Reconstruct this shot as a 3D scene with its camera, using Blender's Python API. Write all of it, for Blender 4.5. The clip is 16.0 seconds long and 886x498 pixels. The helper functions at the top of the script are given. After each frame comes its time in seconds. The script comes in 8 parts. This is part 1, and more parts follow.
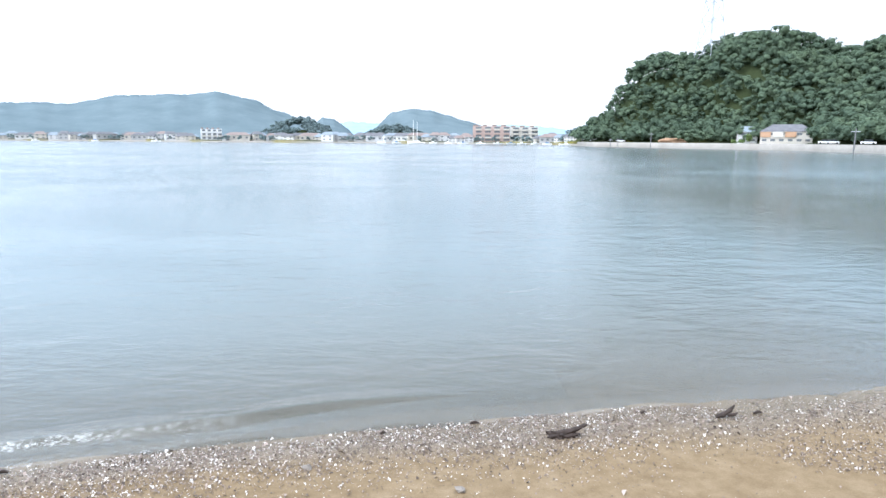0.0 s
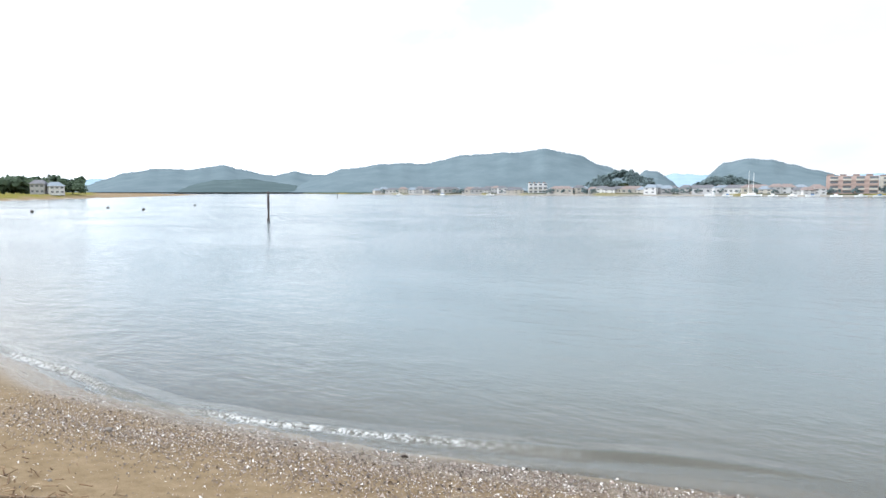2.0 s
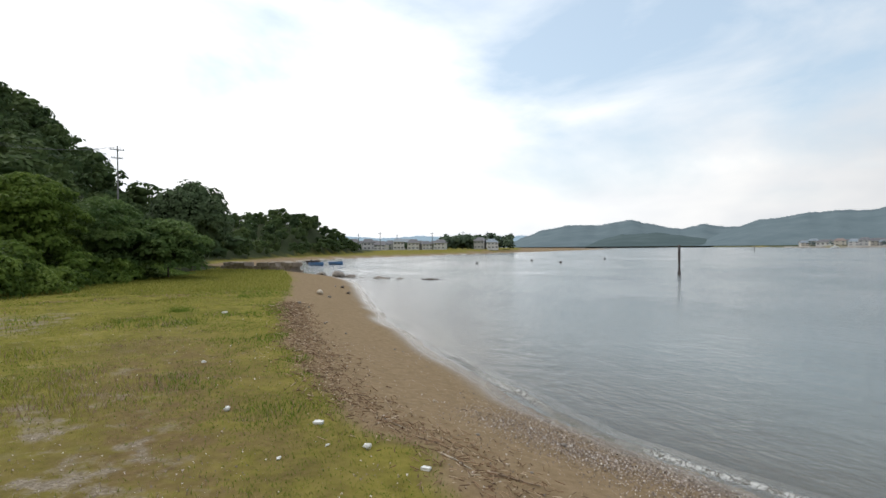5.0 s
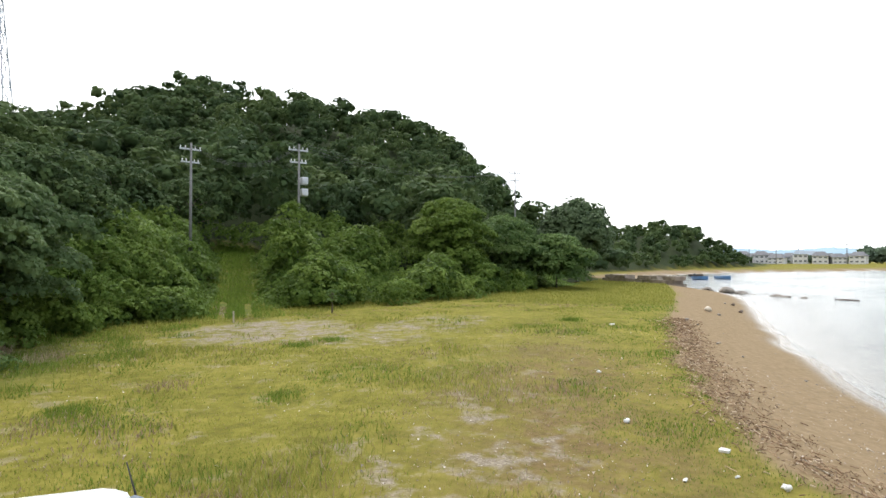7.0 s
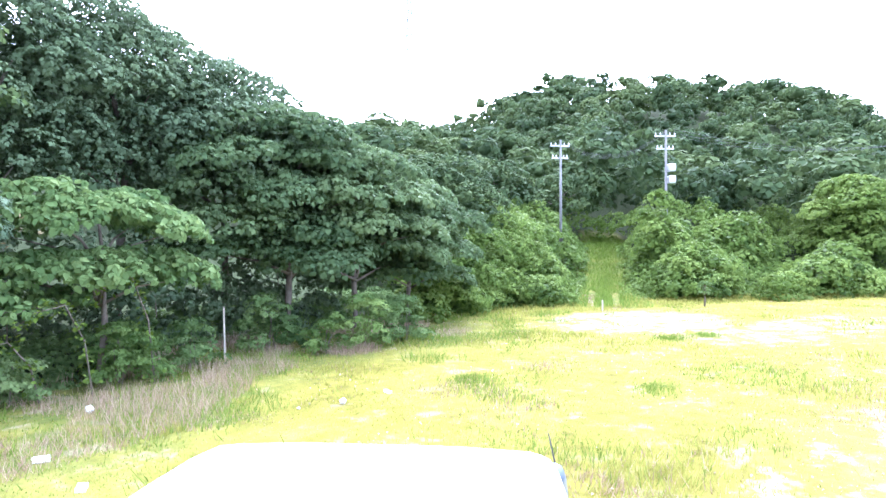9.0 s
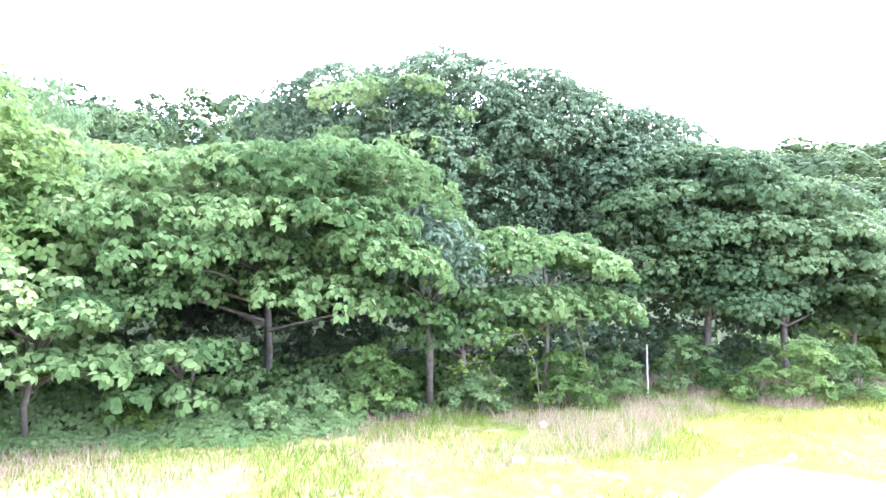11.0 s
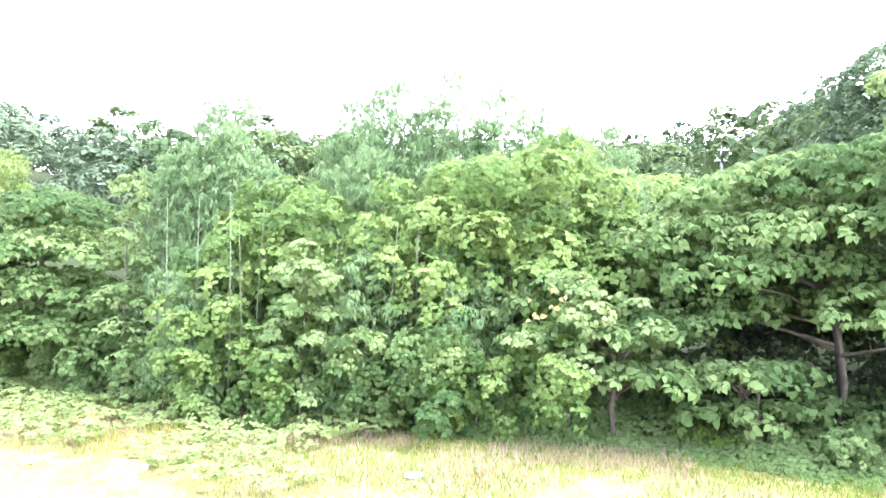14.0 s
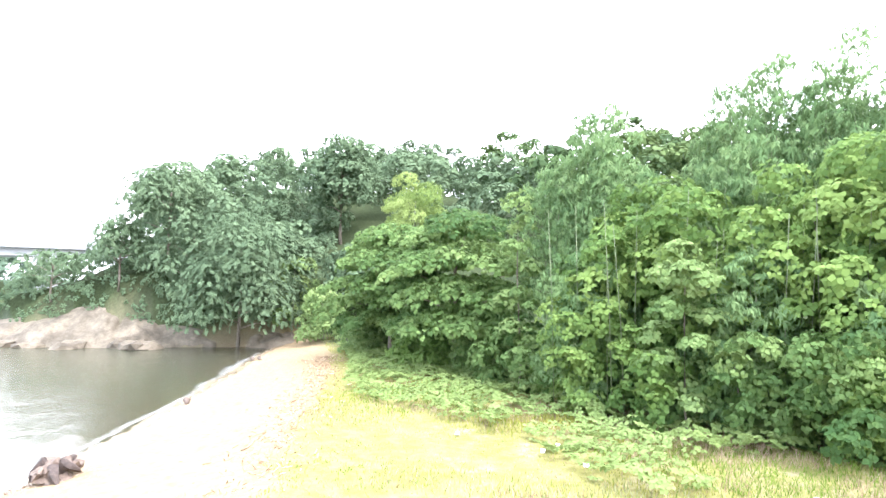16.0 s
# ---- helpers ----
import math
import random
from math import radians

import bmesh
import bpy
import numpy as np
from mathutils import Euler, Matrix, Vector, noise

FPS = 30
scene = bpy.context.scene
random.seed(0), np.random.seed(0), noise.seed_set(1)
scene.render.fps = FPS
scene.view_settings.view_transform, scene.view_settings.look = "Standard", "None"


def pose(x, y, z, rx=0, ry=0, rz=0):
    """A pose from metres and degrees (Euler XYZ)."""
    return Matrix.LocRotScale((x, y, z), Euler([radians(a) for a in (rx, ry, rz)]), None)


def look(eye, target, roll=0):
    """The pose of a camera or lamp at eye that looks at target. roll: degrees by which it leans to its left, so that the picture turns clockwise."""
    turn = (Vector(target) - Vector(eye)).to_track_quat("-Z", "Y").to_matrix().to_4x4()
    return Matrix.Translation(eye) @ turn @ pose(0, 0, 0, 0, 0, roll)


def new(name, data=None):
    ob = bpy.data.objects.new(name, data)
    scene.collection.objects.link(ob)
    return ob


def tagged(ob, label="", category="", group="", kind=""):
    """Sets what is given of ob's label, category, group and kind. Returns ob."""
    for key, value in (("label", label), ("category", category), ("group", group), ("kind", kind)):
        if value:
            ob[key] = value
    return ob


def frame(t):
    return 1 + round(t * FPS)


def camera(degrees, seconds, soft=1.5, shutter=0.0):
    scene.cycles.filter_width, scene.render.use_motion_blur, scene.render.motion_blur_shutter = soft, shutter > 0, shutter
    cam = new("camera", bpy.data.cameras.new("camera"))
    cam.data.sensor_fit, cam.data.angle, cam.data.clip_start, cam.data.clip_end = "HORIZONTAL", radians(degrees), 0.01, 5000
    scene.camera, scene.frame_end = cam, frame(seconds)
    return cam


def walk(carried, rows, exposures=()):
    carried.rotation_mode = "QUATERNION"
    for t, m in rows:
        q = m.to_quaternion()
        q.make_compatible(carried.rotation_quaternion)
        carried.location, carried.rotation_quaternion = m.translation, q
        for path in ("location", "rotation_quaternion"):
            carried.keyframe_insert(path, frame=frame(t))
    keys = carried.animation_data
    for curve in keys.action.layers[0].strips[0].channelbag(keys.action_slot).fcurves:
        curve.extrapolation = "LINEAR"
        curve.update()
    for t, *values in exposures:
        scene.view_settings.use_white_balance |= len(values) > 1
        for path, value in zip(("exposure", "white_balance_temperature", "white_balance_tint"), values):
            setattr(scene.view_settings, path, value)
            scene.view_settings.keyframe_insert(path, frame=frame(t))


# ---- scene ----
cam = camera(72.32, 16.0, soft=1.5)
PATH = [
    (0, (-0.000, -0.000, 2.999), (-0.000, 1.968, 2.644), 0.36),
    (0.5, (-0.028, -0.027, 3.015), (-0.093, 1.943, 2.676), 0.39),
    (1, (-0.079, -0.104, 3.050), (-0.402, 1.848, 2.760), -0.14),
    (1.5, (-0.231, -0.272, 3.073), (-0.893, 1.600, 2.832), -0.17),
    (2, (-0.306, -0.552, 3.027), (-1.284, 1.183, 2.839), 0.01),
    (2.5, (-0.319, -0.831, 2.954), (-1.542, 0.746, 2.822), -0.07),
    (3, (-0.286, -1.028, 2.871), (-1.711, 0.369, 2.743), -0.21),
    (3.2, (-0.273, -1.057, 2.870), (-1.774, 0.259, 2.752), -0.43),
    (5.3, (-0.112, -1.345, 2.980), (-1.999, -0.684, 2.984), -0.20),
    (5.5, (-0.094, -1.380, 2.980), (-2.019, -0.837, 2.987), 0.03),
    (6, (-0.093, -1.438, 2.973), (-2.078, -1.192, 2.997), 0.34),
    (6.5, (-0.058, -1.512, 3.001), (-2.058, -1.523, 3.045), 1.28),
    (7, (0.046, -1.606, 3.054), (-1.916, -1.988, 3.095), -0.00),
    (7.5, (0.035, -1.641, 3.061), (-1.853, -2.299, 3.078), 0.10),
    (8, (0.051, -1.653, 3.074), (-1.721, -2.579, 3.081), 0.35),
    (8.5, (0.088, -1.670, 3.071), (-1.518, -2.862, 3.067), 0.46),
    (9, (0.204, -1.692, 3.086), (-1.224, -3.091, 3.093), -0.10),
    (9.5, (0.386, -1.599, 3.140), (-0.673, -3.293, 3.226), -1.15),
    (9.7, (0.471, -1.671, 3.111), (-0.465, -3.437, 3.199), -0.67),
    (11.8, (1.163, -1.566, 3.030), (1.237, -3.559, 3.185), 0.57),
    (12, (1.199, -1.547, 3.025), (1.399, -3.530, 3.193), 0.42),
    (12.5, (1.246, -1.456, 3.016), (1.750, -3.385, 3.182), 0.78),
    (13, (1.261, -1.414, 3.019), (2.125, -3.210, 3.185), 0.36),
    (13.5, (1.252, -1.386, 3.019), (2.324, -3.066, 3.185), 0.22),
    (14, (1.240, -1.345, 3.022), (2.458, -2.921, 3.196), 0.77),
    (14.5, (1.213, -1.276, 3.010), (2.613, -2.693, 3.189), 0.85),
    (15, (1.111, -1.260, 3.019), (2.775, -2.360, 3.172), 0.47),
    (15.5, (1.061, -1.258, 2.986), (2.894, -2.036, 3.164), 0.11),
    (16, (1.053, -1.221, 3.007), (2.951, -1.830, 3.175), 0.66),
]
EXPOSURES = [(0.0, 0.45, 5750, 10), (1.5, 0.3, 6000, 10), (2.5, -0.1, 6200, 10), (3.0, -0.3, 6300, 10), (5.5, -0.82, 6500, 10), (6.5, -0.5, 6500, 10), (7.0, 0.1, 6500, 10), (7.5, 0.8, 6050, 12), (8.5, 1.8, 5250, 21), (9.5, 2.4, 5200, 27), (12.0, 2.9, 5480, 29), (14.0, 2.75, 5780, 26), (15.0, 2.58, 5900, 20), (16.0, 2.22, 6000, 15)]
walk(cam, [(t, look(eye, target, roll)) for t, eye, target, roll in PATH], EXPOSURES)

# ---- sky and sun: thin bright overcast with blue gaps to the north-west ----
SUN_AZ, SUN_EL = 112.0, 48.0          # azimuth turned left from +y
world = bpy.data.worlds.new("sky")
scene.world = world
world.use_nodes = True
wn, wl = world.node_tree.nodes, world.node_tree.links
wn.clear()


def wnode(kind, **kw):
    n = wn.new(kind)
    for k, v in kw.items():
        if k == "inp":
            for name, val in v.items():
                n.inputs[name].default_value = val
    return n


sky = wn.new("ShaderNodeTexSky")
sky.sky_type = "NISHITA"
sky.sun_disc = False
sky.sun_elevation = radians(SUN_EL)
sky.sun_rotation = radians(360 - SUN_AZ)
sky.air_density, sky.dust_density, sky.ozone_density = 1.0, 2.0, 1.5
skys = wn.new("ShaderNodeVectorMath")
skys.operation = "SCALE"
skys.inputs["Scale"].default_value = 0.12
wl.new(sky.outputs[0], skys.inputs[0])
tc = wn.new("ShaderNodeTexCoord")
mp = wn.new("ShaderNodeMapping")
mp.inputs["Scale"].default_value = (1.0, 1.0, 2.6)
wl.new(tc.outputs["Generated"], mp.inputs["Vector"])
cn = wn.new("ShaderNodeTexNoise")
cn.inputs["Scale"].default_value = 2.3
cn.inputs["Detail"].default_value = 8
cn.inputs["Roughness"].default_value = 0.55
cn.inputs["Distortion"].default_value = 0.35
wl.new(mp.outputs[0], cn.inputs["Vector"])
# cover thins high in the north-west, thickens to the horizon
dotn = wn.new("ShaderNodeVectorMath")
dotn.operation = "DOT_PRODUCT"
wl.new(tc.outputs["Generated"], dotn.inputs[0])
dotn.inputs[1].default_value = (-0.35, 0.75, 0.55)
ca = wn.new("ShaderNodeMath")
ca.operation = "MULTIPLY_ADD"
ca.inputs[1].default_value = -0.34
wl.new(dotn.outputs["Value"], ca.inputs[0])
wl.new(cn.outputs["Fac"], ca.inputs[2])
sep = wn.new("ShaderNodeSeparateXYZ")
wl.new(tc.outputs["Generated"], sep.inputs[0])
hz = wn.new("ShaderNodeMapRange")
hz.inputs["From Min"].default_value, hz.inputs["From Max"].default_value = 0.0, 0.24
hz.inputs["To Min"].default_value, hz.inputs["To Max"].default_value = 0.36, 0.0
wl.new(sep.outputs["Z"], hz.inputs["Value"])
cb = wn.new("ShaderNodeMath")
wl.new(ca.outputs[0], cb.inputs[0])
wl.new(hz.outputs["Result"], cb.inputs[1])
cr = wn.new("ShaderNodeValToRGB")
cr.color_ramp.elements[0].position = 0.1
cr.color_ramp.elements[1].position = 0.42
wl.new(cb.outputs[0], cr.inputs["Fac"])
# cloud brightness varies softly
cn2 = wn.new("ShaderNodeTexNoise")
cn2.inputs["Scale"].default_value = 4.0
cn2.inputs["Detail"].default_value = 5
wl.new(mp.outputs[0], cn2.inputs["Vector"])
cc = wn.new("ShaderNodeValToRGB")
cc.color_ramp.elements[0].position, cc.color_ramp.elements[0].color = 0.3, (1.0, 1.04, 1.09, 1)
cc.color_ramp.elements[1].position, cc.color_ramp.elements[1].color = 0.62, (1.25, 1.25, 1.24, 1)
wl.new(cn2.outputs["Fac"], cc.inputs["Fac"])
# clouds glow brighter round the hidden sun
sdot = wn.new("ShaderNodeVectorMath")
sdot.operation = "DOT_PRODUCT"
wl.new(tc.outputs["Generated"], sdot.inputs[0])
sdot.inputs[1].default_value = (-math.sin(radians(SUN_AZ)) * math.cos(radians(SUN_EL)), math.cos(radians(SUN_AZ)) * math.cos(radians(SUN_EL)), math.sin(radians(SUN_EL)))
sgl = wn.new("ShaderNodeMapRange")
sgl.inputs["From Min"].default_value, sgl.inputs["From Max"].default_value = -0.1, 1.0
sgl.inputs["To Min"].default_value, sgl.inputs["To Max"].default_value = 0.9, 2.3
wl.new(sdot.outputs["Value"], sgl.inputs["Value"])
ccs = wn.new("ShaderNodeVectorMath")
ccs.operation = "SCALE"
wl.new(cc.outputs["Color"], ccs.inputs[0])
wl.new(sgl.outputs["Result"], ccs.inputs["Scale"])
mx = wn.new("ShaderNodeMix")
mx.data_type = "RGBA"
wl.new(cr.outputs["Color"], mx.inputs["Factor"])
haze = wn.new("ShaderNodeVectorMath")      # thin high haze whitens the blue
haze.inputs[1].default_value = (0.66, 0.81, 0.91)
wl.new(skys.outputs[0], haze.inputs[0])
wl.new(haze.outputs[0], mx.inputs["A"])
wl.new(ccs.outputs[0], mx.inputs["B"])
bg = wn.new("ShaderNodeBackground")
bg.inputs["Strength"].default_value = 1.0
wl.new(mx.outputs["Result"], bg.inputs["Color"])
wo = wn.new("ShaderNodeOutputWorld")
wl.new(bg.outputs[0], wo.inputs["Surface"])

sun_data = bpy.data.lights.new("sun", "SUN")
sun_data.energy = 1.5
sun_data.angle = radians(20)
sun_data.color = (1.0, 0.96, 0.9)
sun = new("sun", sun_data)
sd = Vector((-math.sin(radians(SUN_AZ)) * math.cos(radians(SUN_EL)), math.cos(radians(SUN_AZ)) * math.cos(radians(SUN_EL)), math.sin(radians(SUN_EL))))
sun.matrix_world = look(sd * 60, (0, 0, 0))


# ---- materials ----
def lin(r, g, b):
    return tuple((c / 255 / 12.92 if c <= 10 else ((c / 255 + 0.055) / 1.055) ** 2.4) for c in (r, g, b)) + (1.0,)


class Mat:
    """A node material with a few short ways to wire it."""

    def __init__(self, name):
        self.m = bpy.data.materials.new(name)
        self.m.use_nodes = True
        self.t = self.m.node_tree
        self.b = self.t.nodes["Principled BSDF"]
        self.out = self.t.nodes["Material Output"]

    def n(self, kind, **inp):
        node = self.t.nodes.new(kind)
        for k, v in inp.items():
            node.inputs[k.replace("_", " ")].default_value = v
        return node

    def link(self, a, b):
        self.t.links.new(a, b)

    def noise(self, scale, detail=4.0, rough=0.55, coord=None, vec=(1, 1, 1), distort=0.0):
        node = self.n("ShaderNodeTexNoise", Scale=scale, Detail=detail, Roughness=rough, Distortion=distort)
        mpn = self.n("ShaderNodeMapping", Scale=vec)
        self.link(coord if coord else self.pos(), mpn.inputs["Vector"])
        self.link(mpn.outputs[0], node.inputs["Vector"])
        return node.outputs["Fac"]

    def pos(self):
        return self.n("ShaderNodeNewGeometry").outputs["Position"]

    def obj(self):
        return self.n("ShaderNodeTexCoord").outputs["Object"]

    def island(self):
        return self.n("ShaderNodeNewGeometry").outputs["Random Per Island"]

    def objrandom(self):
        return self.n("ShaderNodeObjectInfo").outputs["Random"]

    def attr(self, name):
        a = self.n("ShaderNodeAttribute")
        a.attribute_name = name
        return a.outputs["Fac"]

    def ramp(self, fac, *stops):
        r = self.n("ShaderNodeValToRGB")
        els = r.color_ramp.elements
        els[0].position, els[0].color = stops[0]
        els[1].position, els[1].color = stops[-1]
        for p, c in stops[1:-1]:
            e = els.new(p)
            e.color = c
        self.link(fac, r.inputs["Fac"])
        return r.outputs["Color"]

    def val(self, fac, a, b, lo=0.0, hi=1.0):
        r = self.n("ShaderNodeMapRange")
        r.inputs["From Min"].default_value, r.inputs["From Max"].default_value = a, b
        r.inputs["To Min"].default_value, r.inputs["To Max"].default_value = lo, hi
        self.link(fac, r.inputs["Value"])
        return r.outputs["Result"]

    def mix(self, fac, a, b, mode="MIX"):
        x = self.n("ShaderNodeMix")
        x.data_type = "RGBA"
        x.blend_type = mode
        for sock, v in (("Factor", fac), ("A", a), ("B", b)):
            if isinstance(v, (int, float)):
                x.inputs[sock].default_value = v
            elif isinstance(v, tuple):
                x.inputs[sock].default_value = v
            else:
                self.link(v, x.inputs[sock])
        return x.outputs["Result"]

    def math(self, op, a, b=0.5):
        x = self.n("ShaderNodeMath")
        x.operation = op
        for i, v in enumerate((a, b)):
            if isinstance(v, (int, float)):
                x.inputs[i].default_value = v
            else:
                self.link(v, x.inputs[i])
        return x.outputs[0]

    def bump(self, height, strength=0.3, dist=0.02):
        b = self.n("ShaderNodeBump", Strength=strength, Distance=dist)
        self.link(height, b.inputs["Height"])
        self.link(b.outputs[0], self.b.inputs["Normal"])
        return b.outputs[0]

    def color(self, c):
        if isinstance(c, tuple):
            self.b.inputs["Base Color"].default_value = c
        else:
            self.link(c, self.b.inputs["Base Color"])

    def set(self, **kw):
        for k, v in kw.items():
            s = self.b.inputs[k.replace("_", " ")]
            if isinstance(v, (int, float)):
                s.default_value = v
            else:
                self.link(v, s)
        return self


def plain_mat(name, c1, c2, scale=8.0, rough=0.7, metal=0.0, bump=0.15, spec=0.4, coord="obj"):
    m = Mat(name)
    co = m.obj() if coord == "obj" else m.pos()
    f = m.noise(scale, 6, 0.6, co)
    f2 = m.noise(scale * 7, 3, 0.6, co)
    m.color(m.mix(m.val(f2, 0.35, 0.7, 0.0, 0.35), m.ramp(f, (0.3, c1), (0.7, c2)), c1))
    m.set(Roughness=m.val(f2, 0.3, 0.7, rough - 0.08, min(1.0, rough + 0.08)), Metallic=metal)
    m.b.inputs["Specular IOR Level"].default_value = spec
    if bump:
        m.bump(f2, bump, 0.01)
    return m.m


def leaf_mat(name, dark, mid, light, trans=0.35, rough=0.5, patch=0.25, gloss=0.04, toned=True):
    """Leaves: hue differs by bough and twig, a little leaf by leaf and in broad drifts; some light passes through."""
    m = Mat(name)
    isl = m.island()
    drift = m.noise(patch, 3, 0.6)
    if toned:
        f = m.math("ADD", m.math("MULTIPLY", m.attr("tone"), 0.62), m.math("ADD", m.math("MULTIPLY", isl, 0.2), m.math("MULTIPLY", drift, 0.25)))
    else:
        f = m.math("ADD", m.math("MULTIPLY", isl, 0.6), m.math("MULTIPLY", drift, 0.45))
    col = m.ramp(f, (0.2, dark), (0.5, mid), (0.85, light))
    m.color(col)
    m.set(Roughness=rough)
    m.b.inputs["Specular IOR Level"].default_value = gloss
    tr = m.n("ShaderNodeBsdfTranslucent")
    m.link(m.mix(0.5, col, light), tr.inputs["Color"])
    ms = m.n("ShaderNodeMixShader", Fac=trans)
    m.link(m.b.outputs[0], ms.inputs[1])
    m.link(tr.outputs[0], ms.inputs[2])
    m.link(ms.outputs[0], m.out.inputs["Surface"])
    return m.m


def rgb(r, g, b):
    return (r, g, b, 1.0)


M_BROAD = leaf_mat("broad_leaf", rgb(0.04, 0.082, 0.027), rgb(0.103, 0.168, 0.054), rgb(0.198, 0.272, 0.096), 0.42)
# M_DIM is M_BROAD darkened: shade put into the leaf colour
M_DIM = leaf_mat("shade_tinted_broad_leaf", rgb(0.042, 0.075, 0.032), rgb(0.086, 0.134, 0.055), rgb(0.155, 0.215, 0.088), 0.38)
M_BRIGHT = leaf_mat("bright_leaf", rgb(0.08, 0.135, 0.045), rgb(0.155, 0.225, 0.08), rgb(0.24, 0.315, 0.12), 0.4)
# creeper: kudzu green made paler, veiling glare put into the colour
M_CREEPER = leaf_mat("creeper_leaf", rgb(0.045, 0.088, 0.024), rgb(0.12, 0.192, 0.052), rgb(0.225, 0.308, 0.09), 0.42)
M_KUDZU = leaf_mat("kudzu_leaf", rgb(0.034, 0.066, 0.014), rgb(0.098, 0.156, 0.03), rgb(0.2, 0.275, 0.065), 0.36)
M_CARPET = leaf_mat("ground_creeper_leaf", rgb(0.12, 0.17, 0.055), rgb(0.19, 0.255, 0.085), rgb(0.27, 0.34, 0.13), 0.4)
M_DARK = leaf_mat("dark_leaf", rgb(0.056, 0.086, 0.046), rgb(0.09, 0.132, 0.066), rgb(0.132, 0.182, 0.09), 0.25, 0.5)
M_SILVER = leaf_mat("silver_leaf", rgb(0.09, 0.14, 0.08), rgb(0.14, 0.2, 0.115), rgb(0.2, 0.27, 0.165), 0.35)
M_BAMBOO = leaf_mat("bamboo_leaf", rgb(0.08, 0.145, 0.06), rgb(0.14, 0.22, 0.09), rgb(0.21, 0.29, 0.125), 0.45)
M_YELLOW = leaf_mat("yellow_green_leaf", rgb(0.13, 0.19, 0.055), rgb(0.19, 0.255, 0.075), rgb(0.26, 0.32, 0.11), 0.45)
M_WOODS = leaf_mat("wood_crown_leaf", rgb(0.036, 0.062, 0.028), rgb(0.06, 0.096, 0.038), rgb(0.1, 0.14, 0.05), 0.25, 0.7, 0.05, 0.06)
# woods over the water: green lifted towards grey-blue to paint in haze
M_HEADWOODS = leaf_mat("haze_tinted_headland_leaf", rgb(0.095, 0.137, 0.096), rgb(0.116, 0.162, 0.108), rgb(0.142, 0.192, 0.12), 0.3, 0.7, 0.03, 0.06)
M_COVE = leaf_mat("cove_tree_leaf", rgb(0.074, 0.11, 0.06), rgb(0.096, 0.138, 0.076), rgb(0.126, 0.172, 0.094), 0.3, 0.7, 0.05, 0.05)
# far crowns: pale bluish albedo stands in for haze
M_KNOLL = leaf_mat("haze_tinted_crown_leaf", rgb(0.16, 0.215, 0.225), rgb(0.18, 0.24, 0.245), rgb(0.205, 0.265, 0.265), 0.3, 0.7, 0.03, 0.05)
M_GRASS = leaf_mat("grass_blade", rgb(0.13, 0.148, 0.024), rgb(0.23, 0.242, 0.046), rgb(0.345, 0.335, 0.095), 0.5, 0.7, 0.5, 0.05, toned=False)
M_WEED = leaf_mat("weed_leaf", rgb(0.07, 0.12, 0.016), rgb(0.12, 0.185, 0.027), rgb(0.19, 0.265, 0.05), 0.4, 0.7, 0.6, 0.06, toned=False)
# pale eastern grass: drier, with veiling glare also put into its colour
M_PALETURF = leaf_mat("pale_grass_blade", rgb(0.17, 0.175, 0.085), rgb(0.24, 0.245, 0.13), rgb(0.32, 0.31, 0.185), 0.4, 0.7, 0.6, 0.05, toned=False)
M_DRY = leaf_mat("dry_grass_blade", rgb(0.2, 0.13, 0.09), rgb(0.32, 0.225, 0.155), rgb(0.45, 0.36, 0.26), 0.25, 0.7, 0.6, toned=False)
M_DRYLEAF = leaf_mat("yellowed_leaf", rgb(0.24, 0.2, 0.06), rgb(0.3, 0.25, 0.09), rgb(0.36, 0.3, 0.12), 0.3, toned=False)
M_FLOWER = plain_mat("brown_seed_head", rgb(0.15, 0.11, 0.05), rgb(0.23, 0.18, 0.08), 20)
M_BARK = plain_mat("bark", rgb(0.09, 0.07, 0.05), rgb(0.2, 0.17, 0.13), 9, 0.85, bump=0.5)
M_CANE = plain_mat("bamboo_cane", rgb(0.08, 0.1, 0.045), rgb(0.16, 0.18, 0.085), 6, 0.5)
M_DRIFT = plain_mat("weathered_driftwood", rgb(0.06, 0.042, 0.033), rgb(0.17, 0.125, 0.095), 14, 0.85, bump=0.6)
M_DARKDRIFT = plain_mat("dark_wet_driftwood", rgb(0.022, 0.015, 0.012), rgb(0.075, 0.052, 0.042), 14, 0.8, bump=0.6)
M_PALEWOOD = plain_mat("pale_driftwood", rgb(0.38, 0.33, 0.26), rgb(0.56, 0.5, 0.42), 14, 0.85, bump=0.5)
M_STICK = plain_mat("dry_stick", rgb(0.16, 0.11, 0.07), rgb(0.36, 0.28, 0.2), 10, 0.85)
M_ROCK = plain_mat("shore_rock", rgb(0.16, 0.14, 0.12), rgb(0.34, 0.3, 0.26), 1.6, 0.85, bump=0.7)
M_WALLSTONE = plain_mat("old_stone_wall", rgb(0.2, 0.17, 0.14), rgb(0.36, 0.31, 0.26), 1.2, 0.9, bump=0.7)
M_BANK = plain_mat("bare_clay_bank", rgb(0.05, 0.04, 0.028), rgb(0.2, 0.165, 0.12), 0.9, 0.9, bump=1.0, coord="pos")
M_ORANGEEARTH = plain_mat("orange_earth", rgb(0.28, 0.17, 0.1), rgb(0.42, 0.28, 0.18), 0.4, 0.9, bump=0.6)
M_CONC = plain_mat("concrete", rgb(0.24, 0.245, 0.245), rgb(0.32, 0.32, 0.315), 0.8, 0.85, bump=0.3)
M_SEAWALL = plain_mat("sea_wall_concrete", rgb(0.25, 0.232, 0.205), rgb(0.36, 0.335, 0.3), 0.15, 0.9, bump=0.3)
